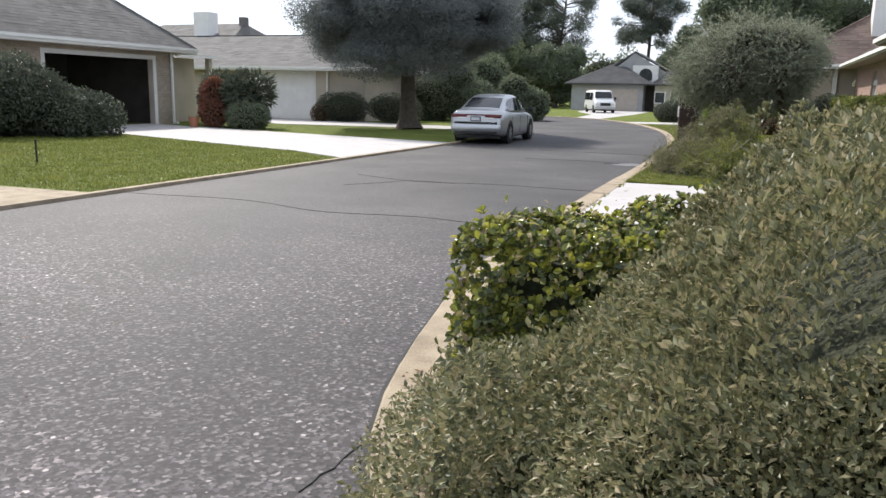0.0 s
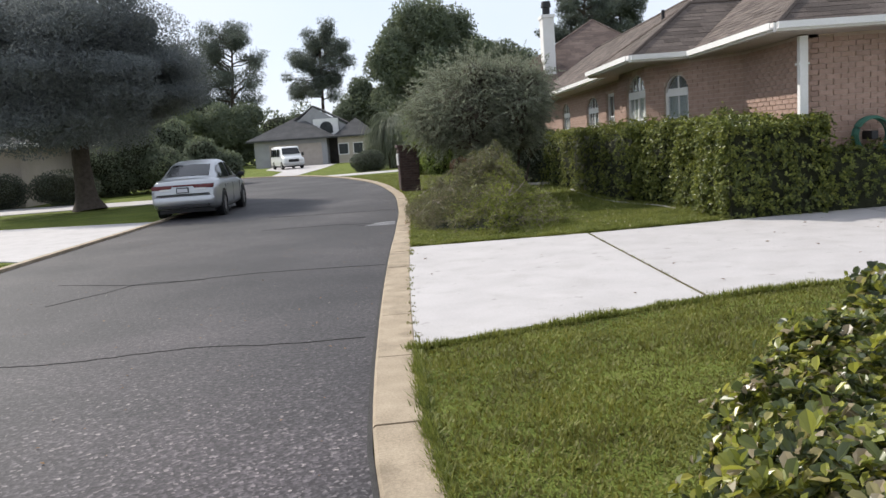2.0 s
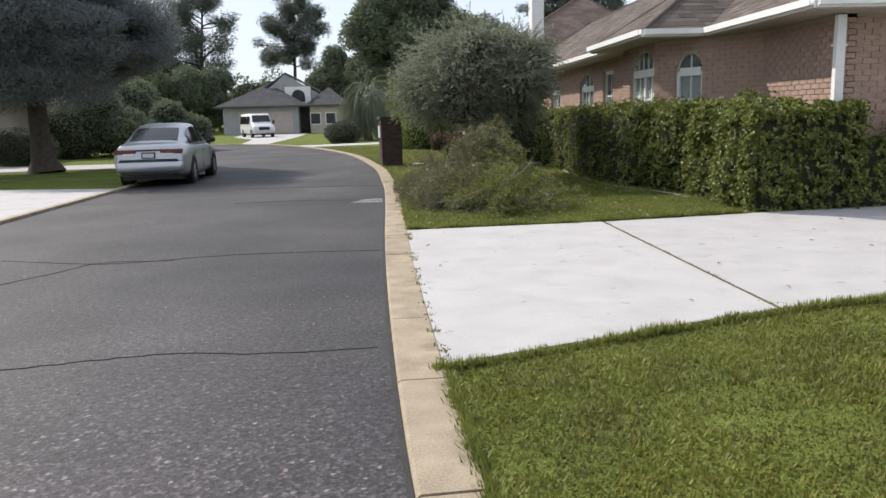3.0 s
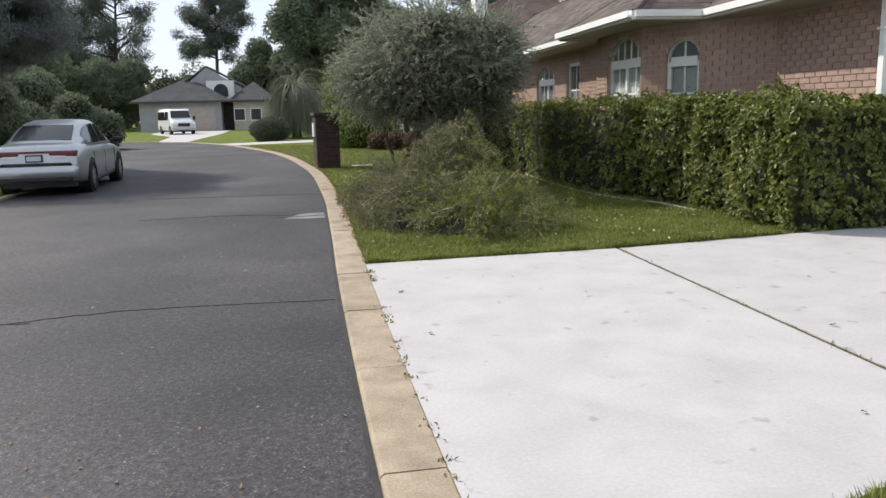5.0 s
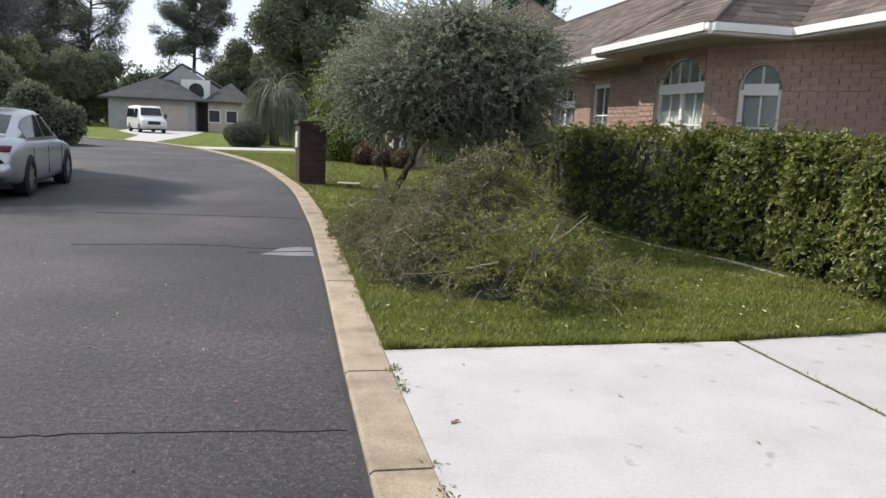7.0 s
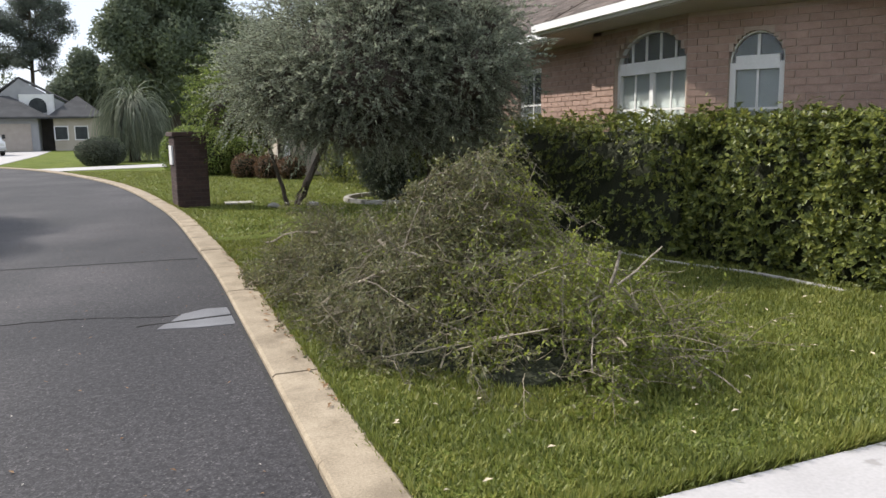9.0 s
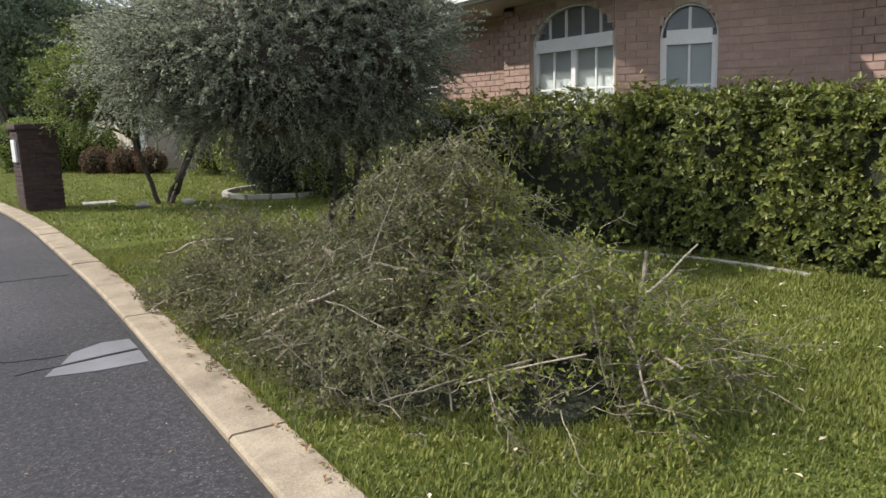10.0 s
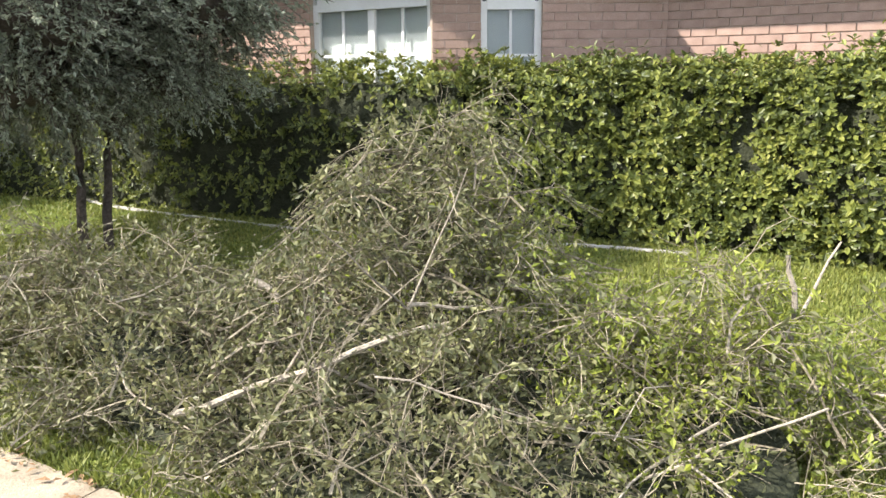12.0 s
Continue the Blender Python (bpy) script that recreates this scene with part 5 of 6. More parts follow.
limb((-1.69, 17.11, 0.36), (-1.60, 16.97, 0.42), (-1.51, 16.83, 0.48), (-1.32, 16.60, 0.50), r0=0.008, r1=0.011)
limb((-1.52, 13.93, 0.16), (-1.30, 13.92, 0.17), (-1.12, 13.88, 0.20), (-0.85, 13.75, 0.26), r0=0.003, r1=0.005)
limb((-0.40, 13.60, 0.18), (-0.15, 13.52, 0.16), (0.10, 13.45, 0.14), (0.33, 13.40, 0.11), r0=0.006, r1=0.003)
limb((-0.40, 14.78, 0.70), (-0.30, 14.73, 0.92), (-0.22, 14.70, 1.13), r0=0.006, r1=0.002)
limb((-1.17, 14.70, 0.58), (-1.12, 14.62, 0.80), (-1.04, 14.54, 1.04), r0=0.0045, r1=0.002)
limb((-1.17, 14.70, 0.58), (-1.28, 14.78, 0.72), (-1.36, 14.90, 0.86), r0=0.004, r1=0.002)
limb((-1.17, 14.70, 0.60), (-1.05, 14.60, 0.57), (-0.88, 14.48, 0.54), r0=0.008, r1=0.004)
for line in pale:
    link_mesh("branch", tubes("branch", [line], 6), PALE_BARK, pile)
# Added solid filler under the twigs; the heap's inner shade is its colour.
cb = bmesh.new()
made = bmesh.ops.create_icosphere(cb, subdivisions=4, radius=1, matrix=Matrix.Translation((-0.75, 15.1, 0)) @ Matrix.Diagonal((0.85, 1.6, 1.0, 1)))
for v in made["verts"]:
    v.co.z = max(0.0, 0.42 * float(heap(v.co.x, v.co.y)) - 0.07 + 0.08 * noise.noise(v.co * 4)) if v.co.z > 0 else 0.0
part("core", cb, CORE, pile, "solid filler inside the heap, coloured dark for its inner shade")

# brick mailbox
mb = thing("mailbox_pillar", -1.95, 24.9, 0.0, "dark brown brick mailbox pillar beside the kerb", "mailbox", rz=8)
part("core", boxed(-0.27, 0.27, -0.27, 0.27, 0, 1.28), DARK_MORTAR, mb)
SQ = [(-0.27, -0.27), (0.27, -0.27), (0.27, 0.27), (-0.27, 0.27)]
for i in range(4):
    brick_run("brickwork", SQ[i], SQ[(i + 1) % 4], 0.0, 1.28, [], DARK_BRICK, mb, length=0.2, course=0.07)
part("cap", boxed(-0.32, 0.32, -0.32, 0.32, 1.28, 1.36, bevel=0.015), DARK_BRICK, mb)
part("letter_box", boxed(-0.315, -0.28, -0.13, 0.13, 0.78, 1.12, bevel=0.01), WHITE, mb, "white letter box door")

# ---------------- vehicles ----------------


def loft(sections, close=True):
    """A skin over closed cross-sections (lists of 3D points of equal count)."""
    bm = bmesh.new()
    rows = [[bm.verts.new(p) for p in s] for s in sections]
    n = len(rows[0])
    for a, b in zip(rows, rows[1:]):
        for j in range(n):
            bm.faces.new((a[j], a[(j + 1) % n], b[(j + 1) % n], b[j]))
    if close:
        bm.faces.new(rows[0][::-1])
        bm.faces.new(rows[-1])
    bmesh.ops.recalc_face_normals(bm, faces=bm.faces)
    return bm


def wheel(parent, x, y, r, w, spokes=7):
    wl = new("wheel")
    wl.parent = parent
    wl.matrix_basis = pose(x, y, r)
    rot = Matrix.Rotation(radians(90), 4, "Y")
    prof = [(0.62 * r, -w / 2), (0.93 * r, -w / 2), (r, -w / 2 + 0.03), (r, w / 2 - 0.03), (0.93 * r, w / 2), (0.62 * r, w / 2)]
    secs = []
    for a in np.linspace(0, 2 * math.pi, 29)[:-1]:
        secs.append([(z, q * math.cos(a), q * math.sin(a)) for q, z in prof])
    bm = loft(secs + [secs[0]], close=False)
    part("tyre", bm, RUBBER, wl, smooth=True)
    rim = bmesh.new()
    sgn = 1 if x > 0 else -1
    bmesh.ops.create_cone(rim, cap_ends=True, segments=24, radius1=0.62 * r, radius2=0.62 * r, depth=w * 0.6, matrix=rot)
    for k in range(spokes):
        m = Matrix.Rotation(2 * math.pi * k / spokes, 4, "X")
        box(rim, sgn * w * 0.30 - 0.02, sgn * w * 0.30 + 0.03, -0.035, 0.035, 0.02, 0.6 * r, m=m)
    part("rim", rim, ALLOY, wl)
    return wl


def ring(y, z0, zb, zt, wb, wt, k=0.05):
    """Car body cross-section at y: sill z0, belt zb, top zt, half widths at belt and top."""
    half = [(wb * 0.90, z0), (wb * 0.985, z0 + 0.12), (wb, z0 + (zb - z0) * 0.55), (wb * 0.975, zb), (wt, zt - k), (wt * 0.86, zt)]
    return [(x, y, z) for x, z in half] + [(-x, y, z) for x, z in half[::-1]]


def car_ring(y, z0, zb, zt, wb, wt):
    """Rounded car body cross-section: sill z0, shoulder zb, deck zt, half widths at shoulder and deck."""
    half = [(wb * 0.86, z0), (wb * 0.95, z0 + 0.04), (wb * 0.985, z0 + 0.15), (wb, z0 + (zb - z0) * 0.55), (wb * 0.992, zb - 0.09), (wb * 0.965, zb - 0.01),
            (wb * 0.92, zb + (zt - zb) * 0.40), (wt, zt - 0.025), (wt * 0.85, zt - 0.004), (wt * 0.4, zt + 0.006)]
    return [(x, y, z) for x, z in half] + [(-x, y, z) for x, z in half[::-1]]


def sedan():
    car = thing("sedan", -7.19, 22.2, 0.0, "silver four-door sedan parked by the kerb", "car", rz=2.5)
    car.scale = (0.84, 0.87, 0.92)
    # y = -2.35 rear .. 2.35 front
    S = [(-2.37, .50, .66, .78, .70, .60), (-2.33, .36, .74, .90, .83, .70), (-2.24, .29, .80, .97, .88, .74), (-2.0, .24, .85, 1.01, .905, .755), (-1.6, .21, .87, 1.02, .915, .76), (-1.0, .20, .87, 1.0, .915, .77),
         (0, .19, .86, .97, .915, .77), (0.9, .20, .84, .95, .91, .76), (1.5, .22, .80, .90, .90, .72), (2.0, .25, .74, .80, .86, .66), (2.25, .30, .66, .70, .76, .58), (2.34, .40, .58, .62, .62, .5)]
    part("body", loft([car_ring(*q) for q in smooth_line(S, 0.11)]), SILVER, car, "silver painted body", True)
    # greenhouse: one rounded shell with the panes set a little proud of it
    C = smooth_line([(-1.88, .93, 1.005, .78, .70), (-1.45, .93, 1.20, .81, .655), (-1.05, .93, 1.365, .82, .60), (-0.7, .93, 1.435, .825, .60), (-0.1, .93, 1.46, .825, .61), (0.4, .93, 1.41, .82, .60), (0.8, .93, 1.19, .80, .65), (1.2, .92, .95, .78, .70)], 0.06)

    def cabin(y):
        return [float(np.interp(y, C[:, 0], C[:, k])) for k in (1, 2, 3, 4)]

    def shell(y):
        zb, zt, wb, wt = cabin(y)
        half = [(wb, zb), ((wb + wt) / 2 + 0.025, zb + (zt - zb) * 0.48), (wt + 0.035, zt - 0.07), (wt * 0.96, zt - 0.03), (wt * 0.82, zt - 0.006), (wt * 0.4, zt + 0.008)]
        return [(x, y, z) for x, z in half] + [(-x, y, z) for x, z in half[::-1]]

    part("cabin", loft([shell(y) for y in C[:, 0]]), SILVER, car, "silver roof and pillars", True)

    def pane(name, rows, label):
        bm = bmesh.new()
        v = [[bm.verts.new(p) for p in r] for r in rows]
        for a, b in zip(v, v[1:]):
            for j in range(len(a) - 1):
                bm.faces.new((a[j], a[j + 1], b[j + 1], b[j]))
        bmesh.ops.recalc_face_normals(bm, faces=bm.faces)
        return part(name, bm, CAR_GLASS, car, label, True)

    for name, y0, y1 in (("rear_window", -1.76, -1.10), ("windscreen", 0.46, 1.12)):
        rows = []
        for y in np.linspace(y0, y1, 8):
            zb, zt, wb, wt = cabin(y)
            rows.append([(wt * u, y, zt + 0.016 - 0.022 * u * u) for u in np.linspace(-0.88, 0.88, 7)])
        pane(name, rows, "dark tinted " + name.replace("_", " "))
    for sd in (-1, 1):
        for y0, y1 in ((-1.33, -0.20), (-0.10, 0.78)):
            rows = []
            for y in np.linspace(y0, y1, 8):
                zb, zt, wb, wt = cabin(y)
                lo, hi = zb + 0.045, max(zt - 0.095, zb + 0.05)
                at = lambda z: wb + (wt + 0.035 - wb) * (z - zb) / max(zt - 0.07 - zb, 0.02) + 0.026
                rows.append([(sd * at(z), y, z) for z in (lo, (lo + hi) / 2, hi)])
            pane("side_window", rows, "dark tinted side window")
        part("window_trim", boxed(sd * 0.845 - 0.012, sd * 0.845 + 0.012, -1.40, 0.95, 0.945, 0.962), ALLOY, car)
        tl = part("tail_light", boxed(sd * .56 - .27, sd * .56 + .27, -2.372, -2.12, .765, .875, bevel=.03), RED_LAMP, car, "dark red tail light")
        part("reverse_lamp", boxed(sd * .48 - .14, sd * .48 + .14, -2.384, -2.34, .735, .782, bevel=.012), CLEAR_LAMP, tl)
        part("headlight", boxed(sd * .58 - .2, sd * .58 + .2, 2.05, 2.27, .55, .68, bevel=.03), CLEAR_LAMP, car)
        m = part("mirror", boxed(sd * 1.01 - .09, sd * 1.01 + .09, .80, .90, .94, 1.05, bevel=.035), BLACK, car, "dark wing mirror", True)
        part("mirror_arm", boxed(sd * .90 - .06, sd * .90 + .06, .83, .87, .95, .98), BLACK, m)
        for y in (-0.75, 0.25):
            part("door_handle", boxed(sd * .915 - .012, sd * .915 + .02, y - .1, y + .1, .77, .80, bevel=.008), SILVER, car)
        for y in (-1.15, -0.12, 0.95):
            part("door_seam", boxed(sd * .912 - .012, sd * .912 + .004, y - .005, y + .005, .32, .80), BLACK, car)
        for y in (-1.42, 1.42):
            arch = bmesh.new()
            bmesh.ops.create_cone(arch, cap_ends=True, segments=28, radius1=.37, radius2=.37, depth=.235, matrix=Matrix.Translation((sd * .80, y, .33)) @ Matrix.Rotation(radians(90), 4, "Y"))
            part("wheel_arch", arch, BLACK, car)
            wheel(car, sd * .835, y, .325, .2)
    part("bumper", boxed(-.84, .84, -2.44, -2.10, .35, .60, bevel=.11), SILVER, car, "rounded silver rear bumper", True)
    part("bumper_strip", boxed(-.70, .70, -2.41, -2.33, .30, .37, bevel=.015), BLACK, car)
    part("boot_trim", boxed(-.30, .30, -2.385, -2.30, .835, .875, bevel=.01), RED_LAMP, car, "dark red strip across the boot lid")
    np_ = part("number_plate", boxed(-.17, .17, -2.395, -2.34, .665, .805, bevel=.008), BLACK, car, "small plate in a dark surround")
    part("plate_bar", boxed(-.14, .14, -2.400, -2.394, .69, .78), PLATE, np_)
    part("boot_seam", boxed(-.62, .62, -2.383, -2.33, .630, .642), BLACK, car)
    part("underbody", boxed(-.75, .75, -2.1, 2.1, .16, .30), BLACK, car)
    return car


def van():
    v = thing("passenger_van", -12.35, 66.0, 0.04, "white passenger van parked on a driveway facing the street", "van", rz=202)
    v.scale = (0.86, 0.86, 0.86)
    B = [(-2.7, .35, 1.10, 2.00, .94, .82), (-2.62, .32, 1.12, 2.08, 1.0, .86), (-1, .3, 1.12, 2.12, 1.0, .87), (1.05, .3, 1.12, 2.10, 1.0, .87), (1.35, .3, 1.12, 1.98, 1.0, .80), (1.85, .3, 1.10, 1.32, 1.0, .84),
         (2.0, .3, 1.08, 1.20, .99, .86), (2.65, .34, .98, 1.08, .97, .82), (2.75, .42, .90, .98, .9, .76)]
    part("body", loft([ring(*s) for s in B]), VAN_WHITE, v, "white painted body", True)
    ws = bmesh.new()
    ws.faces.new([ws.verts.new(p) for p in ((-.82, 1.83, 1.36), (.82, 1.83, 1.36), (.74, 1.38, 1.94), (-.74, 1.38, 1.94))])
    bmesh.ops.translate(ws, verts=ws.verts, vec=(0, 0.03, 0.02))
    part("windscreen", ws, CAR_GLASS, v, "dark windscreen")
    for s in (-1, 1):
        for y0, y1 in ((-2.5, -1.75), (-1.65, -0.9), (-0.8, -0.05), (0.15, 1.2)):
            g = bmesh.new()
            g.faces.new([g.verts.new(p) for p in ((s * 1.0, y0, 1.2), (s * 1.0, y1, 1.2), (s * .90, y1 - .05, 1.88), (s * .90, y0, 1.88))])
            bmesh.ops.translate(g, verts=g.verts, vec=(s * 0.012, 0, 0))
            part("side_window", g, CAR_GLASS, v)
        part("headlight", boxed(s * .68 - .17, s * .68 + .17, 2.66, 2.78, .70, .88, bevel=.02), CLEAR_LAMP, v)
        part("mirror", boxed(s * 1.16 - .1, s * 1.16 + .1, 1.45, 1.55, 1.2, 1.5, bevel=.02), BLACK, v)
        for y in (-1.6, 1.9):
            wheel(v, s * .90, y, .37, .22)
    gl = boxed(-.48, .48, 2.70, 2.79, .66, .92, bevel=.01)
    for k in range(4):
        box(gl, -.46, .46, 2.79, 2.80, .69 + k * .06, .71 + k * .06)
    part("grille", gl, BLACK, v)
    part("bumper", boxed(-.95, .95, 2.68, 2.86, .40, .60, bevel=.04), ALLOY, v)
    part("underbody", boxed(-.85, .85, -2.5, 2.5, .22, .36), BLACK, v)
    return v


sedan()
van()

# ---------------- trees ----------------


def tree(name, x, y, height, crown, n, size, material, label, trunk_r=0.3, bole=2.0, lean=(0, 0), wobble=0.2, slim=0.6, limbs=9, core=0.7, freq=0.9, bark=None, lo=0.6):
    t = thing(name, 0, 0, 0, label, "tree")
    top = np.array([x + lean[0], y + lean[1], bole])
    k = 8
    base = np.array([x, y, 0.0])
    pts = base + (top - base) * np.linspace(0, 1, k)[:, None]
    pts[1:-1, :2] += RNG.normal(0, trunk_r * 0.08, (k - 2, 2))
    rad = trunk_r * np.array([1.9, 1.2, 1.02, 0.95, 0.9, 0.88, 0.9, 0.8])
    lines = [(pts, rad)]
    for b in range(limbs):
        c = crown[b % len(crown)]
        aim = np.array(c[:3]) + RNG.normal(size=3) * np.array(c[3:]) * 0.35
        d = aim - top
        lines.append(bent(top - np.array([0, 0, 0.2 * RNG.random()]), d, np.linalg.norm(d) * 1.1, trunk_r * 0.5, trunk_r * 0.08, 7, 0.12))
    link_mesh("trunk", tubes("trunk", lines, 9), bark or BARK, t, "", True)
    leaf_mass("crown", crown, n, size, material, t, slim=slim, wobble=wobble, freq=freq, lo=lo, hi=1.12, core=core, outward=0.5, inner=material)
    return t


def lumps(x, y, z, rx, ry, rz, k, seed, inner=0.62, s0=0.34, s1=0.55):
    """A crown of k lumps round a middle lump."""
    r = np.random.default_rng(seed)
    out = [(x, y, z, rx * 0.68, ry * 0.68, rz * 0.68)]
    for i in range(k):
        d = r.normal(size=3)
        d /= np.linalg.norm(d)
        f = r.uniform(s0, s1)
        out.append((x + d[0] * rx * inner, y + d[1] * ry * inner, z + d[2] * rz * inner, rx * f, ry * f, rz * f))
    return out


tree("shade_tree", -11.95, 26.5, 9, lumps(-11.85, 26.5, 3.75, 4.05, 4.0, 1.9, 34, 3, 0.72, 0.2, 0.42) + lumps(-12.1, 26.5, 5.5, 3.0, 3.0, 2.1, 24, 4, 0.72, 0.2, 0.42), 280000, 0.072, LEAF_TREE,
     "large dense dark-green shade tree on the verge", 0.29, 2.6, (-0.2, 0.2), core=0.52, lo=0.5, wobble=0.5)


def pine(name, x, y, h, seed, spread=4.0, low=0.42, n=46000, label="tall pine with open clumped needle crown"):
    r = np.random.default_rng(seed)
    t = thing(name, 0, 0, 0, label, "tree")
    trunk = bent((x, y, 0), (r.normal(0, 0.03), 0, 1), h * 0.96, h * 0.019, h * 0.005, 9, 0.02)
    lines, blobs = [trunk], []
    for i in range(34):
        f = low + (0.97 - low) * i / 33
        j = min(int(f * 8), 7)
        p = trunk[0][j] + (trunk[0][j + 1] - trunk[0][j]) * (f * 8 - j)
        a = r.uniform(0, 2 * np.pi)
        ln = spread * (0.45 + 0.6 * math.sin(math.pi * min(1, (f - low) / (1 - low) * 0.8 + 0.2))) * r.uniform(0.5, 1.1)
        b = bent(p, (math.cos(a), math.sin(a), r.uniform(0.1, 0.7)), ln, h * 0.006, h * 0.002, 6, 0.14)
        lines.append(b)
        for q in (b[0][-1], b[0][-2], b[0][-3]):
            s = r.uniform(0.5, 1.15) * spread * 0.21
            blobs.append((*(q + r.normal(0, spread * 0.05, 3)), s, s, s * 0.72))
    link_mesh("trunk", tubes("trunk", lines, 6), BARK, t, "", True)
    leaf_mass("crown", blobs, n, 0.28, LEAF_PINE, t, slim=0.24, wobble=0.35, freq=1.6, lo=0.2, hi=1.25, core=0, outward=0.6)
    return t


pine("pine_tree", -23.5, 96, 16.0, 11, 5.2)
pine("pine_tree", -12.8, 97, 15.2, 12, 4.4, 0.5)
pine("pine_tree", -30.0, 100, 15.0, 14, 4.6)
pine("pine_tree", 13.6, 72, 14.5, 15, 3.6, 0.45)
pine("pine_tree", 17.5, 75, 14.0, 16, 3.4, 0.45)
tree("oak_tree", -0.2, 80, 15, lumps(0.0, 80, 8.7, 6.3, 5.5, 6.0, 46, 5, 0.80, 0.17, 0.34), 80000, 0.30, LEAF_FAR, "tall broad-leaved tree behind the street bend", 0.45, 4.0, core=0.6, lo=0.45, wobble=0.35)
tree("oak_tree", -7.0, 88, 10, lumps(-7.4, 88, 5.6, 3.2, 3.2, 3.2, 12, 8), 16000, 0.3, LEAF_FAR, "rounded broad-leaved tree behind the cottage", 0.3, 2.5, core=0.72)
tree("oak_tree", 7.5, 84, 11, lumps(7.5, 84, 6.8, 4.5, 4, 4.4, 14, 9), 26000, 0.32, LEAF_FAR, "broad-leaved tree beyond the rooftops", 0.35, 3.0, core=0.72)
tree("yard_tree", -33, 60, 9, lumps(-33, 60, 5.8, 3.6, 3.2, 3.0, 10, 21), 9000, 0.3, LEAF_FAR, "distant tree above the grey roof", 0.25, 3.0, core=0.7)

woods = thing("far_woods", 0, 0, 0, "far belt of mixed trees closing the view", "woods", kind="stuff")
wb = []
rw = np.random.default_rng(77)
for x in np.arange(-75, 70, 3.4):
    y = 104 + rw.uniform(-4, 8)
    h = rw.uniform(5.0, 9.5) if x < -17 else rw.uniform(3.0, 6.0)
    wb.append((x, y, h * 0.55, 3.2, 3.0, h * 0.6))
leaf_mass("crown", wb, 60000, 0.5, LEAF_FAR, woods, wobble=0.25, freq=0.6, core=0.82)
for x, y, h, s in ((-21, 86, 7.5, 61), (-27, 84, 8.5, 62), (-34, 86, 8.0, 63), (-41, 82, 9.0, 64)):
    tree("yard_tree", x, y, h, lumps(x, y, h * 0.52, 3.4, 2.8, h * 0.42, 26, s, 0.8, 0.2, 0.36), 17000, 0.3, LEAF_FAR, "full leafy tree at the street bend", 0.25, 1.6, core=0.7)

# ---------------- shrubs further off ----------------
shrub("dark_bush", [(-17.1, 15.8, 0.5, 1.3, 1.2, 0.8), (-18.1, 14.9, 0.95, 1.5, 1.5, 1.1), (-18.3, 13.0, 1.0, 1.5, 1.7, 1.2)], 26000, 0.10, LEAF_DARK, "large dark spreading bush beside the garage drive")
for b, n in ((lumps(-14.2, 36.0, 1.3, 1.8, 1.5, 1.45, 10, 45), 11000), (lumps(-12.9, 36.4, 1.05, 1.3, 1.2, 1.15, 8, 46), 7000)):
    shrub("tall_bush", b, n, 0.11, LEAF_FAR, "tall rounded olive-green bush")
for b in (lumps(-12.0, 41.2, 1.1, 1.6, 1.3, 1.25, 9, 41), lumps(-15.0, 43.8, 1.6, 2.2, 1.6, 1.8, 10, 42), lumps(-19, 47.5, 2.0, 3.0, 2, 2.3, 12, 43), lumps(-24, 49, 2.3, 3.4, 2, 2.6, 12, 44)):
    shrub("tall_bush", b, 7500, 0.16, LEAF_FAR, "tall mixed shrub along the street bend")
shrub("clipped_bush", [(-17.0, 30.6, 0.65, 1.2, 0.6, 0.65)], 6000, 0.07, LEAF_DARK, "dark clipped bush against the beige wall")
shrub("clipped_bush", [(-14.6, 30.8, 0.65, 1.3, 0.6, 0.65)], 6000, 0.07, LEAF_DARK, "dark clipped bush at the house corner")
shrub("russet_bush", [(-17.9, 30.2, 0.35, 0.4, 0.4, 0.4)], 2000, 0.06, LEAF_RUSSET, "small brownish bush beside the downspout")
shrub("red_croton", [(-17.6, 22.6, 0.95, 0.45, 0.45, 0.85), (-17.4, 22.2, 0.5, 0.4, 0.4, 0.45)], 4500, 0.13, LEAF_RED, "red and orange croton beside the garage", 0.4)
shrub("purple_shrub", [(-16.6, 23.0, 1.25, 0.95, 0.7, 0.6), (-18.0, 23.4, 1.1, 0.8, 0.6, 0.7)], 3400, 0.30, LEAF_DARK, "dark shrub with long strap leaves beside the croton", 0.2, 0.3, core=0.6)
shrub("low_bush", [(-16.0, 22.3, 0.42, 0.75, 0.6, 0.5)], 5000, 0.07, LEAF_FAR, "low green bush by the driveway")
shrub("round_bush", [(-4.45, 45.4, 0.55, 0.95, 0.9, 0.6)], 6000, 0.08, LEAF_DARK, "dark round clipped bush beside the far driveway")
LIGHTS = [(-0.75, 35.0, 0.72, 0.78, 0.7, 0.82), (0.1, 34.9, 0.6, 0.7, 0.6, 0.65), (-1.5, 36.4, 0.75, 0.8, 0.8, 0.82)]
for b in LIGHTS:
    shrub("light_shrub", [b], 5000, 0.08, LEAF_LIGHT, "light green shrub in the bed of the next house")
for b in ((-0.02, 33.1, 0.32, 0.40, 0.38, 0.36), (0.52, 32.3, 0.32, 0.38, 0.38, 0.35), (1.05, 31.7, 0.3, 0.36, 0.36, 0.33)):
    shrub("russet_bush", [b], 2200, 0.06, LEAF_RUSSET, "small round reddish bush in a bed")
shrub("side_shrub", [(2.6, 27.5, 0.7, 1.0, 1.4, 0.8), (2.4, 30, 0.6, 0.9, 1.2, 0.7)], 9000, 0.07, LEAF_HEDGE, "green shrub along the brick house wall")

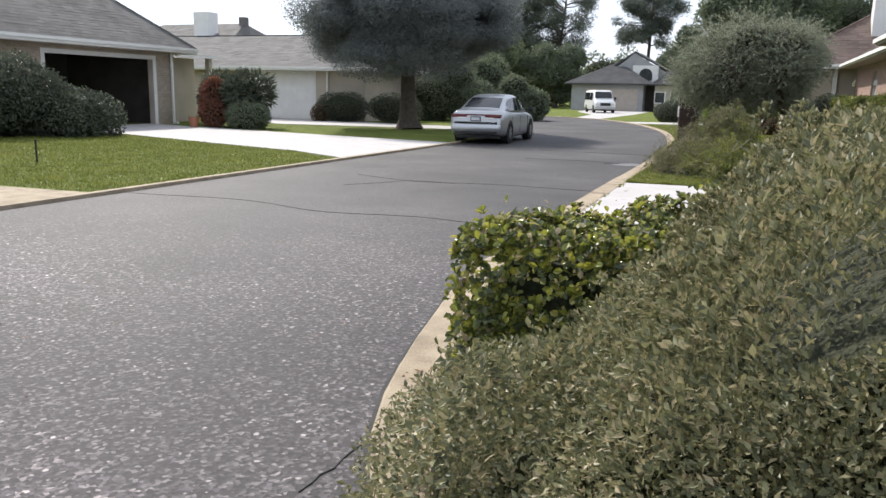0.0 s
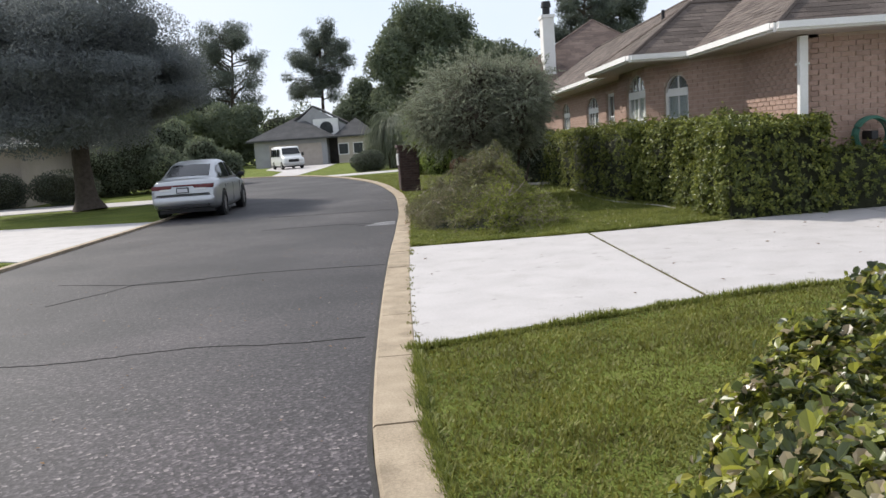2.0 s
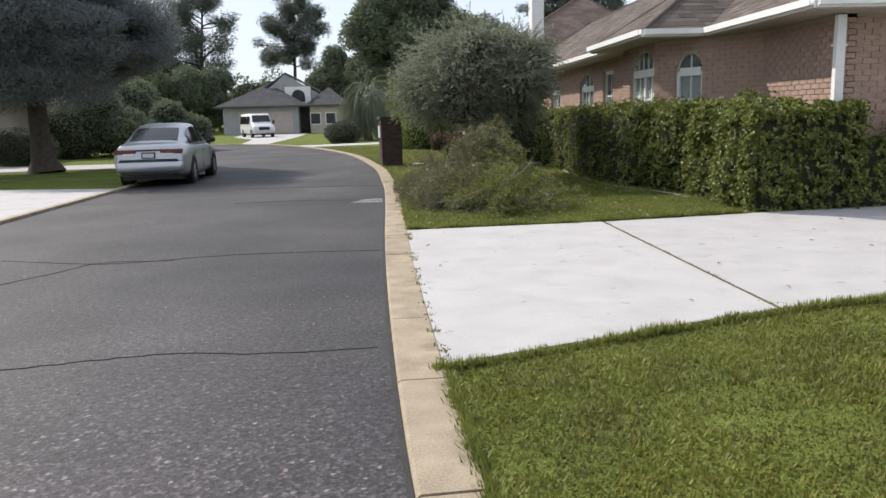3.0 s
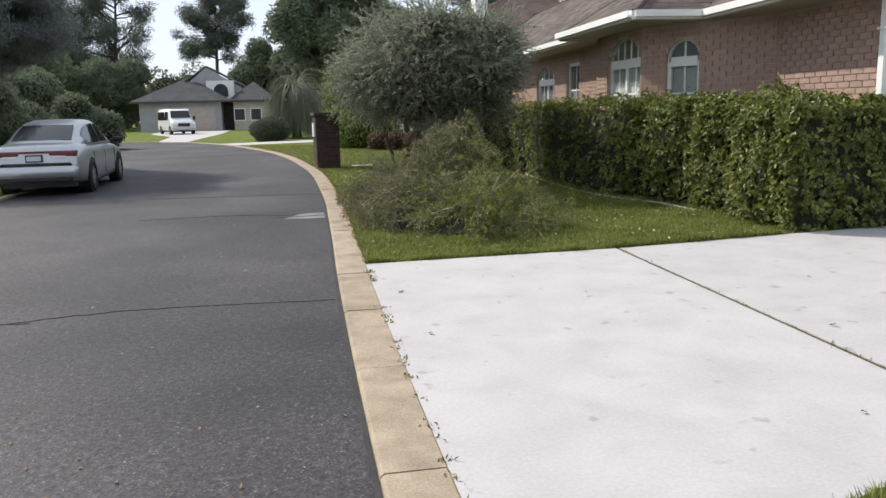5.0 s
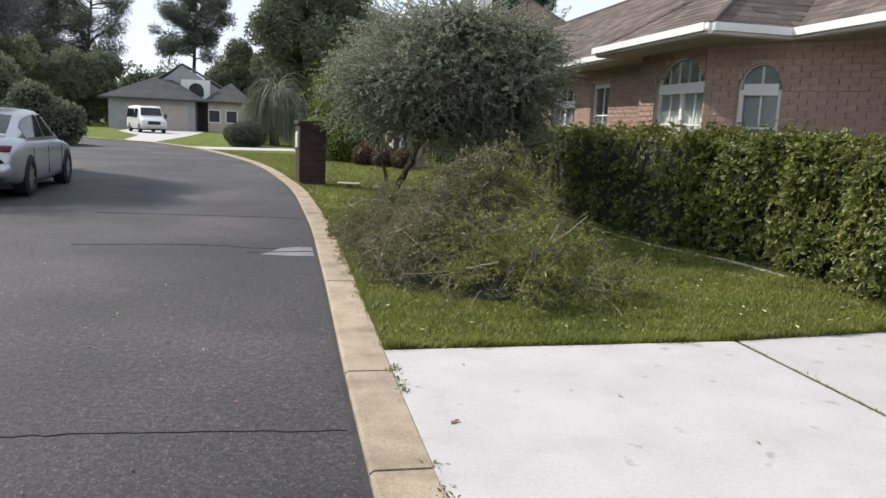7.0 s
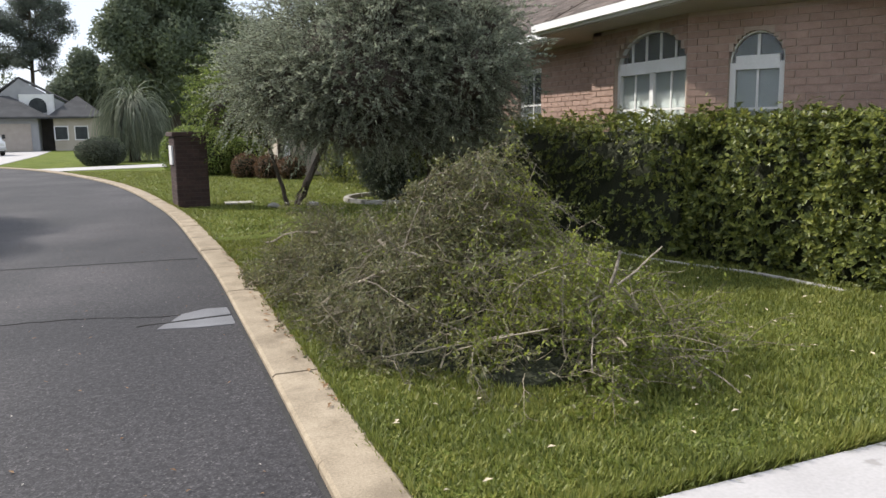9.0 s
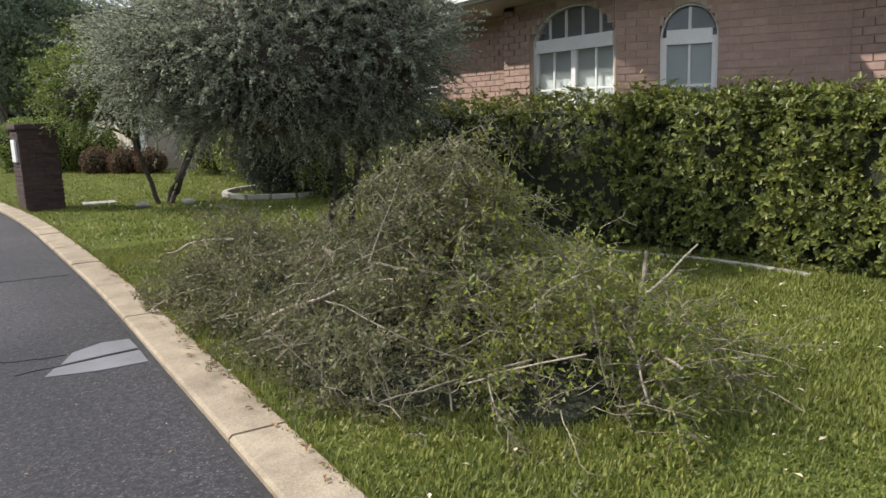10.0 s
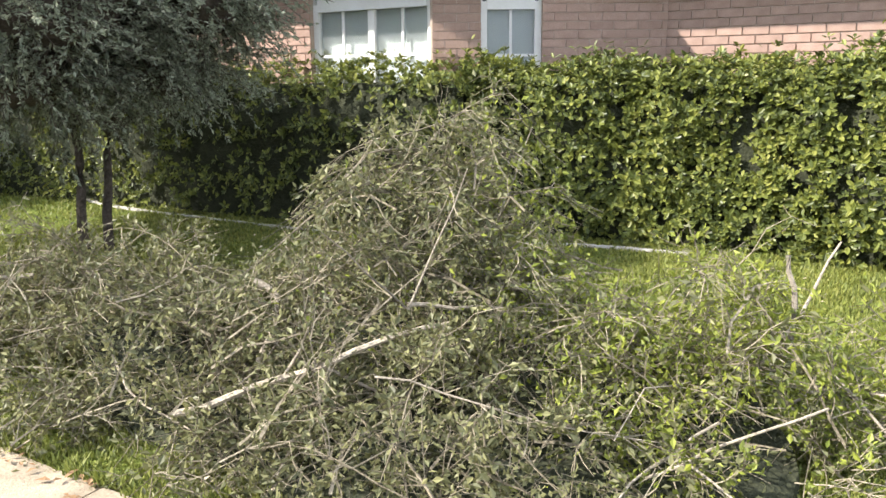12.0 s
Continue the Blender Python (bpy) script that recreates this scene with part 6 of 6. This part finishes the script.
# weeping grass-tree
gt = thing("ponytail_palm", 0, 0, 0, "round weeping palm with drooping thin grey-green fronds", "palm")
fr_lines = []
for _ in range(1500):
    a, e = RNG.uniform(0, 2 * np.pi), RNG.uniform(0.5, 1.5)
    fr_lines.append(bent((-3.2 + RNG.normal(0, .1), 49 + RNG.normal(0, .1), 2.2 + RNG.normal(0, .15)), (math.cos(a) * math.cos(e), math.sin(a) * math.cos(e), math.sin(e)), RNG.uniform(2.0, 3.7), 0.016, 0.006, 11, 0.06, 0.52))
fr_lines = [(np.maximum(p, np.array([-99, -99, 0.05])), r) for p, r in fr_lines]
link_mesh("fronds", tubes("fronds", fr_lines, 3), LEAF_SHRUB, gt)
link_mesh("trunk", tubes("trunk", [bent((-3.2, 49, 0), (0, 0, 1), 2.3, 0.28, 0.12, 6, 0.02)], 9), BARK, gt, "", True)

# ---------------- grass ----------------


def inside_poly(p, poly):
    poly = np.asarray(poly)
    c = np.zeros(len(p), bool)
    j = len(poly) - 1
    for i in range(len(poly)):
        a, b = poly[i], poly[j]
        with np.errstate(divide="ignore", invalid="ignore"):
            c ^= ((a[1] > p[:, 1]) != (b[1] > p[:, 1])) & (p[:, 0] < (b[0] - a[0]) * (p[:, 1] - a[1]) / (b[1] - a[1]) + a[0])
        j = i
    return c


def grass(name, poly, holes, n, h, material, label, w=0.006, z=0.018, parent=None):
    poly = np.asarray(poly, float)
    lo, hi = poly.min(0), poly.max(0)
    p = RNG.uniform(lo, hi, (n, 2))
    k = inside_poly(p, poly)
    for q in holes:
        k &= ~inside_poly(p, q)
    p = p[k]
    m = len(p)
    clump = 0.75 + 0.5 * lumpy(np.c_[p, np.zeros(m)], 2.3) * 0.5 + 0.25 * lumpy(np.c_[p, np.zeros(m)], 9.0, 3.0)
    a = RNG.uniform(0, 2 * np.pi, m)
    tilt = RNG.uniform(0.15, 1.15, m)
    axis = np.stack([np.cos(a) * np.sin(tilt), np.sin(a) * np.sin(tilt), np.cos(tilt)], 1)
    ln = h * RNG.uniform(0.5, 1.3, m) * clump
    side = np.stack([-np.sin(a), np.cos(a), np.zeros(m)], 1) * (w * RNG.uniform(0.6, 1.4, m))[:, None]
    b = np.c_[p, np.full(m, z)]
    v = np.stack([b - side, b + side, b + axis * ln[:, None]], 1).reshape(-1, 3)
    ob = link_mesh(name, raw_mesh(name, v, np.arange(3 * m).reshape(-1, 3)), material)
    return tagged(ob, label, "grass", kind="stuff")


edge = offset(KERB_R, 0.27)
near_edge = edge[(edge[:, 1] > 1.5) & (edge[:, 1] < 7.1) & (edge[:, 0] < 0)]
far_edge = edge[(edge[:, 1] > 12.3) & (edge[:, 1] < 40) & (edge[:, 0] < 0)]
grass("grass_near", [*near_edge, (-1.80, 7.12), (0.55, 7.98), (1.8, 8.24), (4.6, 8.68), (6, 6), (3, 3), (0.2, 2.4)], [], 280000, 0.042, BLADE_DRY, "mown green and brownish lawn grass between hedge and driveway")
grass("grass_by_pile", [*far_edge[far_edge[:, 1] < 20], (2.7, 20), (3.0, 15), (2.6, 12.66), (0.57, 12.37), (-1.82, 12.26)], [], 330000, 0.055, BLADE, "mown green lawn grass under the brush pile")
grass("grass_far", [*far_edge[far_edge[:, 1] > 20], (3.0, 38), (3.0, 20)], [], 120000, 0.06, BLADE, "sunlit lawn grass beyond the wispy tree", 0.010)
grass("grass_west", [(-7.68, 7.4), (-7.68, 13.5), (-9.4, 14.7), (-12.4, 15.65), (-16.4, 17.05), (-20, 15), (-18, 7.1)], [], 120000, 0.06, BLADE, "sunlit lawn grass across the street", 0.010)

# ---------------- small things on the ground ----------------


def grass_fringe(name, line, n, h, label, lean=(0, 0)):
    """A ragged lip of longer grass along an edge."""
    c = smooth_line(line, 0.1)
    i = RNG.integers(0, len(c) - 1, n)
    p = c[i] + (c[i + 1] - c[i]) * RNG.random((n, 1)) + RNG.normal(0, 0.018, (n, 2))
    a = RNG.uniform(0, 2 * np.pi, n)
    tilt = RNG.uniform(0.1, 1.2, n)
    axis = np.stack([np.cos(a) * np.sin(tilt) + lean[0], np.sin(a) * np.sin(tilt) + lean[1], np.cos(tilt)], 1)
    ln = h * RNG.uniform(0.4, 1.2, n) * (0.8 + 0.4 * lumpy(np.c_[p, np.zeros(n)], 6.0))
    side = np.stack([-np.sin(a), np.cos(a), np.zeros(n)], 1) * RNG.uniform(0.003, 0.007, (n, 1))
    b = np.c_[p, np.full(n, 0.02)]
    v = np.stack([b - side, b + side, b + unit(axis) * ln[:, None]], 1).reshape(-1, 3)
    return tagged(link_mesh(name, raw_mesh(name, v, np.arange(3 * n).reshape(-1, 3)), BLADE), label, "grass", kind="stuff")


grass_fringe("grass_lip", [(-1.80, 12.29), (0.56, 12.40), (2.45, 12.66)], 14000, 0.10, "thick grass lip along the far driveway edge", (0, -0.25))
grass_fringe("grass_lip", [(-1.80, 7.08), (0.55, 7.95), (1.8, 8.20), (4.6, 8.64)], 12000, 0.075, "thick grass lip along the near driveway edge", (0, 0.2))
grass_fringe("grass_lip", [tuple(q) for q in near_edge[::2]], 9000, 0.07, "grass lip along the kerb", (-0.25, 0))
grass_fringe("grass_lip", [tuple(q) for q in far_edge[::2]], 16000, 0.07, "grass lip along the kerb by the brush pile", (-0.25, 0))
grass_fringe("seam_weed", [(0.567, 8.1), (0.567, 10), (0.567, 12.3)], 900, 0.035, "thin weeds in the driveway joint")
# weeds where kerb and driveway meet
we = at_len(outer, np.linspace(run[np.argmin(np.abs(inner[:, 1] - 7.0) + 9 * (inner[:, 0] > 0))], run[np.argmin(np.abs(inner[:, 1] - 12.2) + 9 * (inner[:, 0] > 0))], 200))
wk = we[RNG.random(200) < 0.16]
m_ = np.repeat(wk, 16, 0) + RNG.normal(0, 0.025, (len(wk) * 16, 2))
wv = np.c_[m_, np.full(len(m_), 0.035)]
wx = unit(sphere_dirs(len(m_)) + np.array([0, 0, 0.5]))
tagged(link_mesh("kerb_weeds", leaves("kerb_weeds", wv, wx, sphere_dirs(len(m_)), RNG.uniform(0.012, 0.034, len(m_)), 0.010), BLADE_DRY), "small green and brown weeds in the kerb seam", "weeds", kind="stuff")


def crack(points, width, name="crack"):
    c = smooth_line(points, 0.06)
    c = c + np.cumsum(RNG.normal(0, 0.004, c.shape), 0) * 0.6 + RNG.normal(0, 0.006, c.shape)
    w = np.maximum(0.003, width * (0.7 + 0.5 * np.abs(np.sin(np.arange(len(c)) * 0.37)) + RNG.normal(0, 0.15, len(c))))
    t = unit(np.gradient(c, axis=0))
    s = np.stack([t[:, 1], -t[:, 0]], 1) * w[:, None] * 0.5
    return tagged(ribbon(name, c - s, c + s, 0.0045, CRACK, 0.004), "dark crack across the worn asphalt", "crack", kind="structure")


crack([(-2.10, 7.66), (-2.7, 7.62), (-3.4, 7.72), (-4.5, 7.55), (-5.8, 7.9), (-7.4, 7.7)], 0.007)
crack([(-2.12, 11.1), (-3.6, 11.16), (-4.8, 10.9), (-6.0, 11.3)], 0.006)
crack([(-1.33, 2.07), (-1.31, 2.41), (-1.33, 2.76)], 0.006)
crack([(-2.16, 16.15), (-2.6, 16.1), (-3.4, 16.3), (-4.6, 16.2)], 0.006)
crack([(-2.2, 18.8), (-3.4, 18.9), (-5.0, 19.0)], 0.007)
crack([(-5.5, 9.9), (-5.15, 10.5), (-4.9, 10.95), (-4.2, 10.95)], 0.007)
for outline in ([(-2.66, 15.72), (-2.40, 15.66), (-2.13, 15.66), (-2.13, 15.93), (-2.36, 15.90), (-2.60, 15.86)],
                [(-2.56, 15.91), (-2.36, 15.95), (-2.13, 15.98), (-2.14, 16.22), (-2.30, 16.24), (-2.48, 16.12)]):
    patch = part("road_patch", slab(bmesh.new(), outline, -0.01, 0.005), PATCH_TAR)
    tagged(patch, "pale concrete patch in the asphalt by the kerb", "patch", kind="structure")
crack([(-2.12, 15.955), (-2.36, 15.925), (-2.58, 15.885), (-2.8, 15.86)], 0.018)


def litter(name, n, area, size, material, label, z=0.004):
    p = np.c_[RNG.uniform(area[0], area[1], n), RNG.uniform(area[2], area[3], n), np.full(n, z)]
    a = RNG.uniform(0, 2 * np.pi, n)
    ax = np.stack([np.cos(a), np.sin(a), RNG.uniform(0, 0.35, n)], 1)
    s = size * RNG.uniform(0.5, 1.5, n)
    return tagged(link_mesh(name, leaves(name, p, ax, np.tile([0, 0, 1.0], (n, 1)), s, s * 0.5), material), label, "leaf litter", kind="stuff")


litter("leaf_litter", 500, (-7, -2.1, 2, 22), 0.022, DEAD_LEAF, "scattered dead leaves on the asphalt", 0.004)
litter("stone_chips", 160, (-6, -2.1, 1.5, 18), 0.014, EDGING, "pale loose chips on the asphalt", 0.004)
litter("drive_litter", 26, (-1.7, 4.2, 8.3, 12.2), 0.04, DEAD_LEAF, "a few dead leaves on the pale driveway", 0.038)
litter("kerb_litter", 90, (-1.93, -1.83, 13.6, 19.0), 0.036, DEAD_LEAF, "fallen leaves along the kerb by the brush pile", 0.045)
litter("lawn_litter", 160, (-1.7, 2.2, 12.5, 18), 0.035, CUT_WOOD, "pale fallen leaves on the grass", 0.06)
kl = at_len(outer, RNG.uniform(np.interp(1.4, inner[:, 1][inner[:, 0] < 0.5][:60], run[inner[:, 0] < 0.5][:60]), np.interp(3.4, inner[:, 1][inner[:, 0] < 0.5][:60], run[inner[:, 0] < 0.5][:60]), 420))
kl = kl + RNG.normal(0, 0.07, kl.shape)
kx = np.stack([np.cos(kl[:, 0] * 977), np.sin(kl[:, 0] * 977), np.full(len(kl), 0.2)], 1)
tagged(link_mesh("hedge_litter", leaves("hedge_litter", np.c_[kl, np.full(len(kl), 0.045)], kx, np.tile([0, 0, 1.0], (len(kl), 1)), RNG.uniform(0.015, 0.05, len(kl)), 0.016), DEAD_LEAF), "dry leaf litter below the hedge on the kerb", "leaf litter", kind="stuff")

# bed edging
bed = new("bed_edging")
tagged(bed, "pale curved stone edging of the hedge bed", "edging", kind="structure")
ec = smooth_line([(2.52, 14.6), (2.42, 15.5), (2.08, 16.4), (1.92, 17.5), (1.90, 19.0), (1.95, 20.4), (2.25, 21.8)], 0.3)
for q0, q1 in zip(ec, ec[1:]):
    d = q1 - q0
    part("edging_stone", boxed(0.006, np.linalg.norm(d) - 0.006, -0.035, 0.035, -0.02, 0.04, bevel=0.012, m=pose(q0[0], q0[1], 0, 0, 0, math.degrees(math.atan2(d[1], d[0])))), EDGING, bed)
rb_ring = new("bush_edging")
tagged(rb_ring, "pale ring of stone edging round the dark bush", "edging", kind="structure")
for k in range(16):
    a0 = 2 * math.pi * k / 16
    part("edging_stone", boxed(0.99, 1.09, -0.19, 0.19, -0.02, 0.10, bevel=0.012, m=pose(1.85, 24.2, 0, 0, 0, math.degrees(a0))), EDGING, rb_ring)
pad = part("stepping_stone", boxed(-1.35, -0.85, 24.75, 25.15, -0.01, 0.05, bevel=0.012), EDGING)
tagged(pad, "flat grey stone in the grass behind the mailbox", "stone")
for q in ((-0.62, 23.85), (0.05, 23.75)):
    rk = bmesh.new()
    bmesh.ops.create_icosphere(rk, subdivisions=2, radius=0.09, matrix=Matrix.Translation((*q, 0.05)) @ Matrix.Diagonal((1.3, 1, 0.6, 1)))
    for v in rk.verts:
        v.co += noise.noise_vector(v.co * 9) * 0.02
    tagged(part("rock", rk, EDGING), "small pale rock at the foot of the wispy tree", "rock")

# hose reel on the shaded wall
reel = thing("hose_reel", 4.85, 13.10, 1.05, "coiled green garden hose on a wall reel", "hose reel")
coil = []
for k in range(7):
    r = 0.24 + 0.012 * (k % 3)
    th = np.linspace(0, 2 * np.pi, 33)
    coil.append((np.stack([r * np.cos(th), np.full(33, -0.09 + 0.022 * k), r * np.sin(th)], 1), np.full(33, 0.013)))
link_mesh("hose", tubes("hose", coil, 6), HOSE_GREEN, reel, "green rubber hose", True)
part("bracket", boxed(-0.05, 0.05, -0.1, 0.15, -0.06, 0.06, bevel=0.01), BLACK, reel)
# stake in the west lawn
stake = part("lawn_stake", boxed(-0.012, 0.012, -0.012, 0.012, 0, 0.42, m=pose(-11.35, 9.75, 0)), BLACK)
tagged(stake, "thin black stake in the lawn across the street", "stake")
# pot beside the croton
pot = bmesh.new()
bmesh.ops.create_cone(pot, cap_ends=True, segments=18, radius1=0.13, radius2=0.19, depth=0.34, matrix=Matrix.Translation((-17.9, 21.8, 0.2)))
tagged(part("flower_pot", pot, TERRACOTTA), "terracotta pot beside the garage planting", "pot")

# ---------------- single bricks of the sunlit wall ----------------
a_, t_, o_, items_ = wall_bricks(None, *W_MAIN, 1.2, 2.50, [])
brick_shapes = {}
for u0, u1, z0, z1 in items_:
    key = round(u1 - u0, 3)
    if key not in brick_shapes:
        me = bpy.data.meshes.new("brick")
        bmx = boxed(-0.004, 0.012, 0, u1 - u0, 0, z1 - z0, bevel=0.003)
        bmx.to_mesh(me)
        bmx.free()
        me.materials.append(BRICK)
        brick_shapes[key] = me
    ob = new("brick", brick_shapes[key])
    ob.parent = brick_house
    xy = a_ + t_ * u0
    ob.matrix_basis = pose(xy[0] - RNG.uniform(0, 0.003), xy[1], z0, 0, 0, 180)
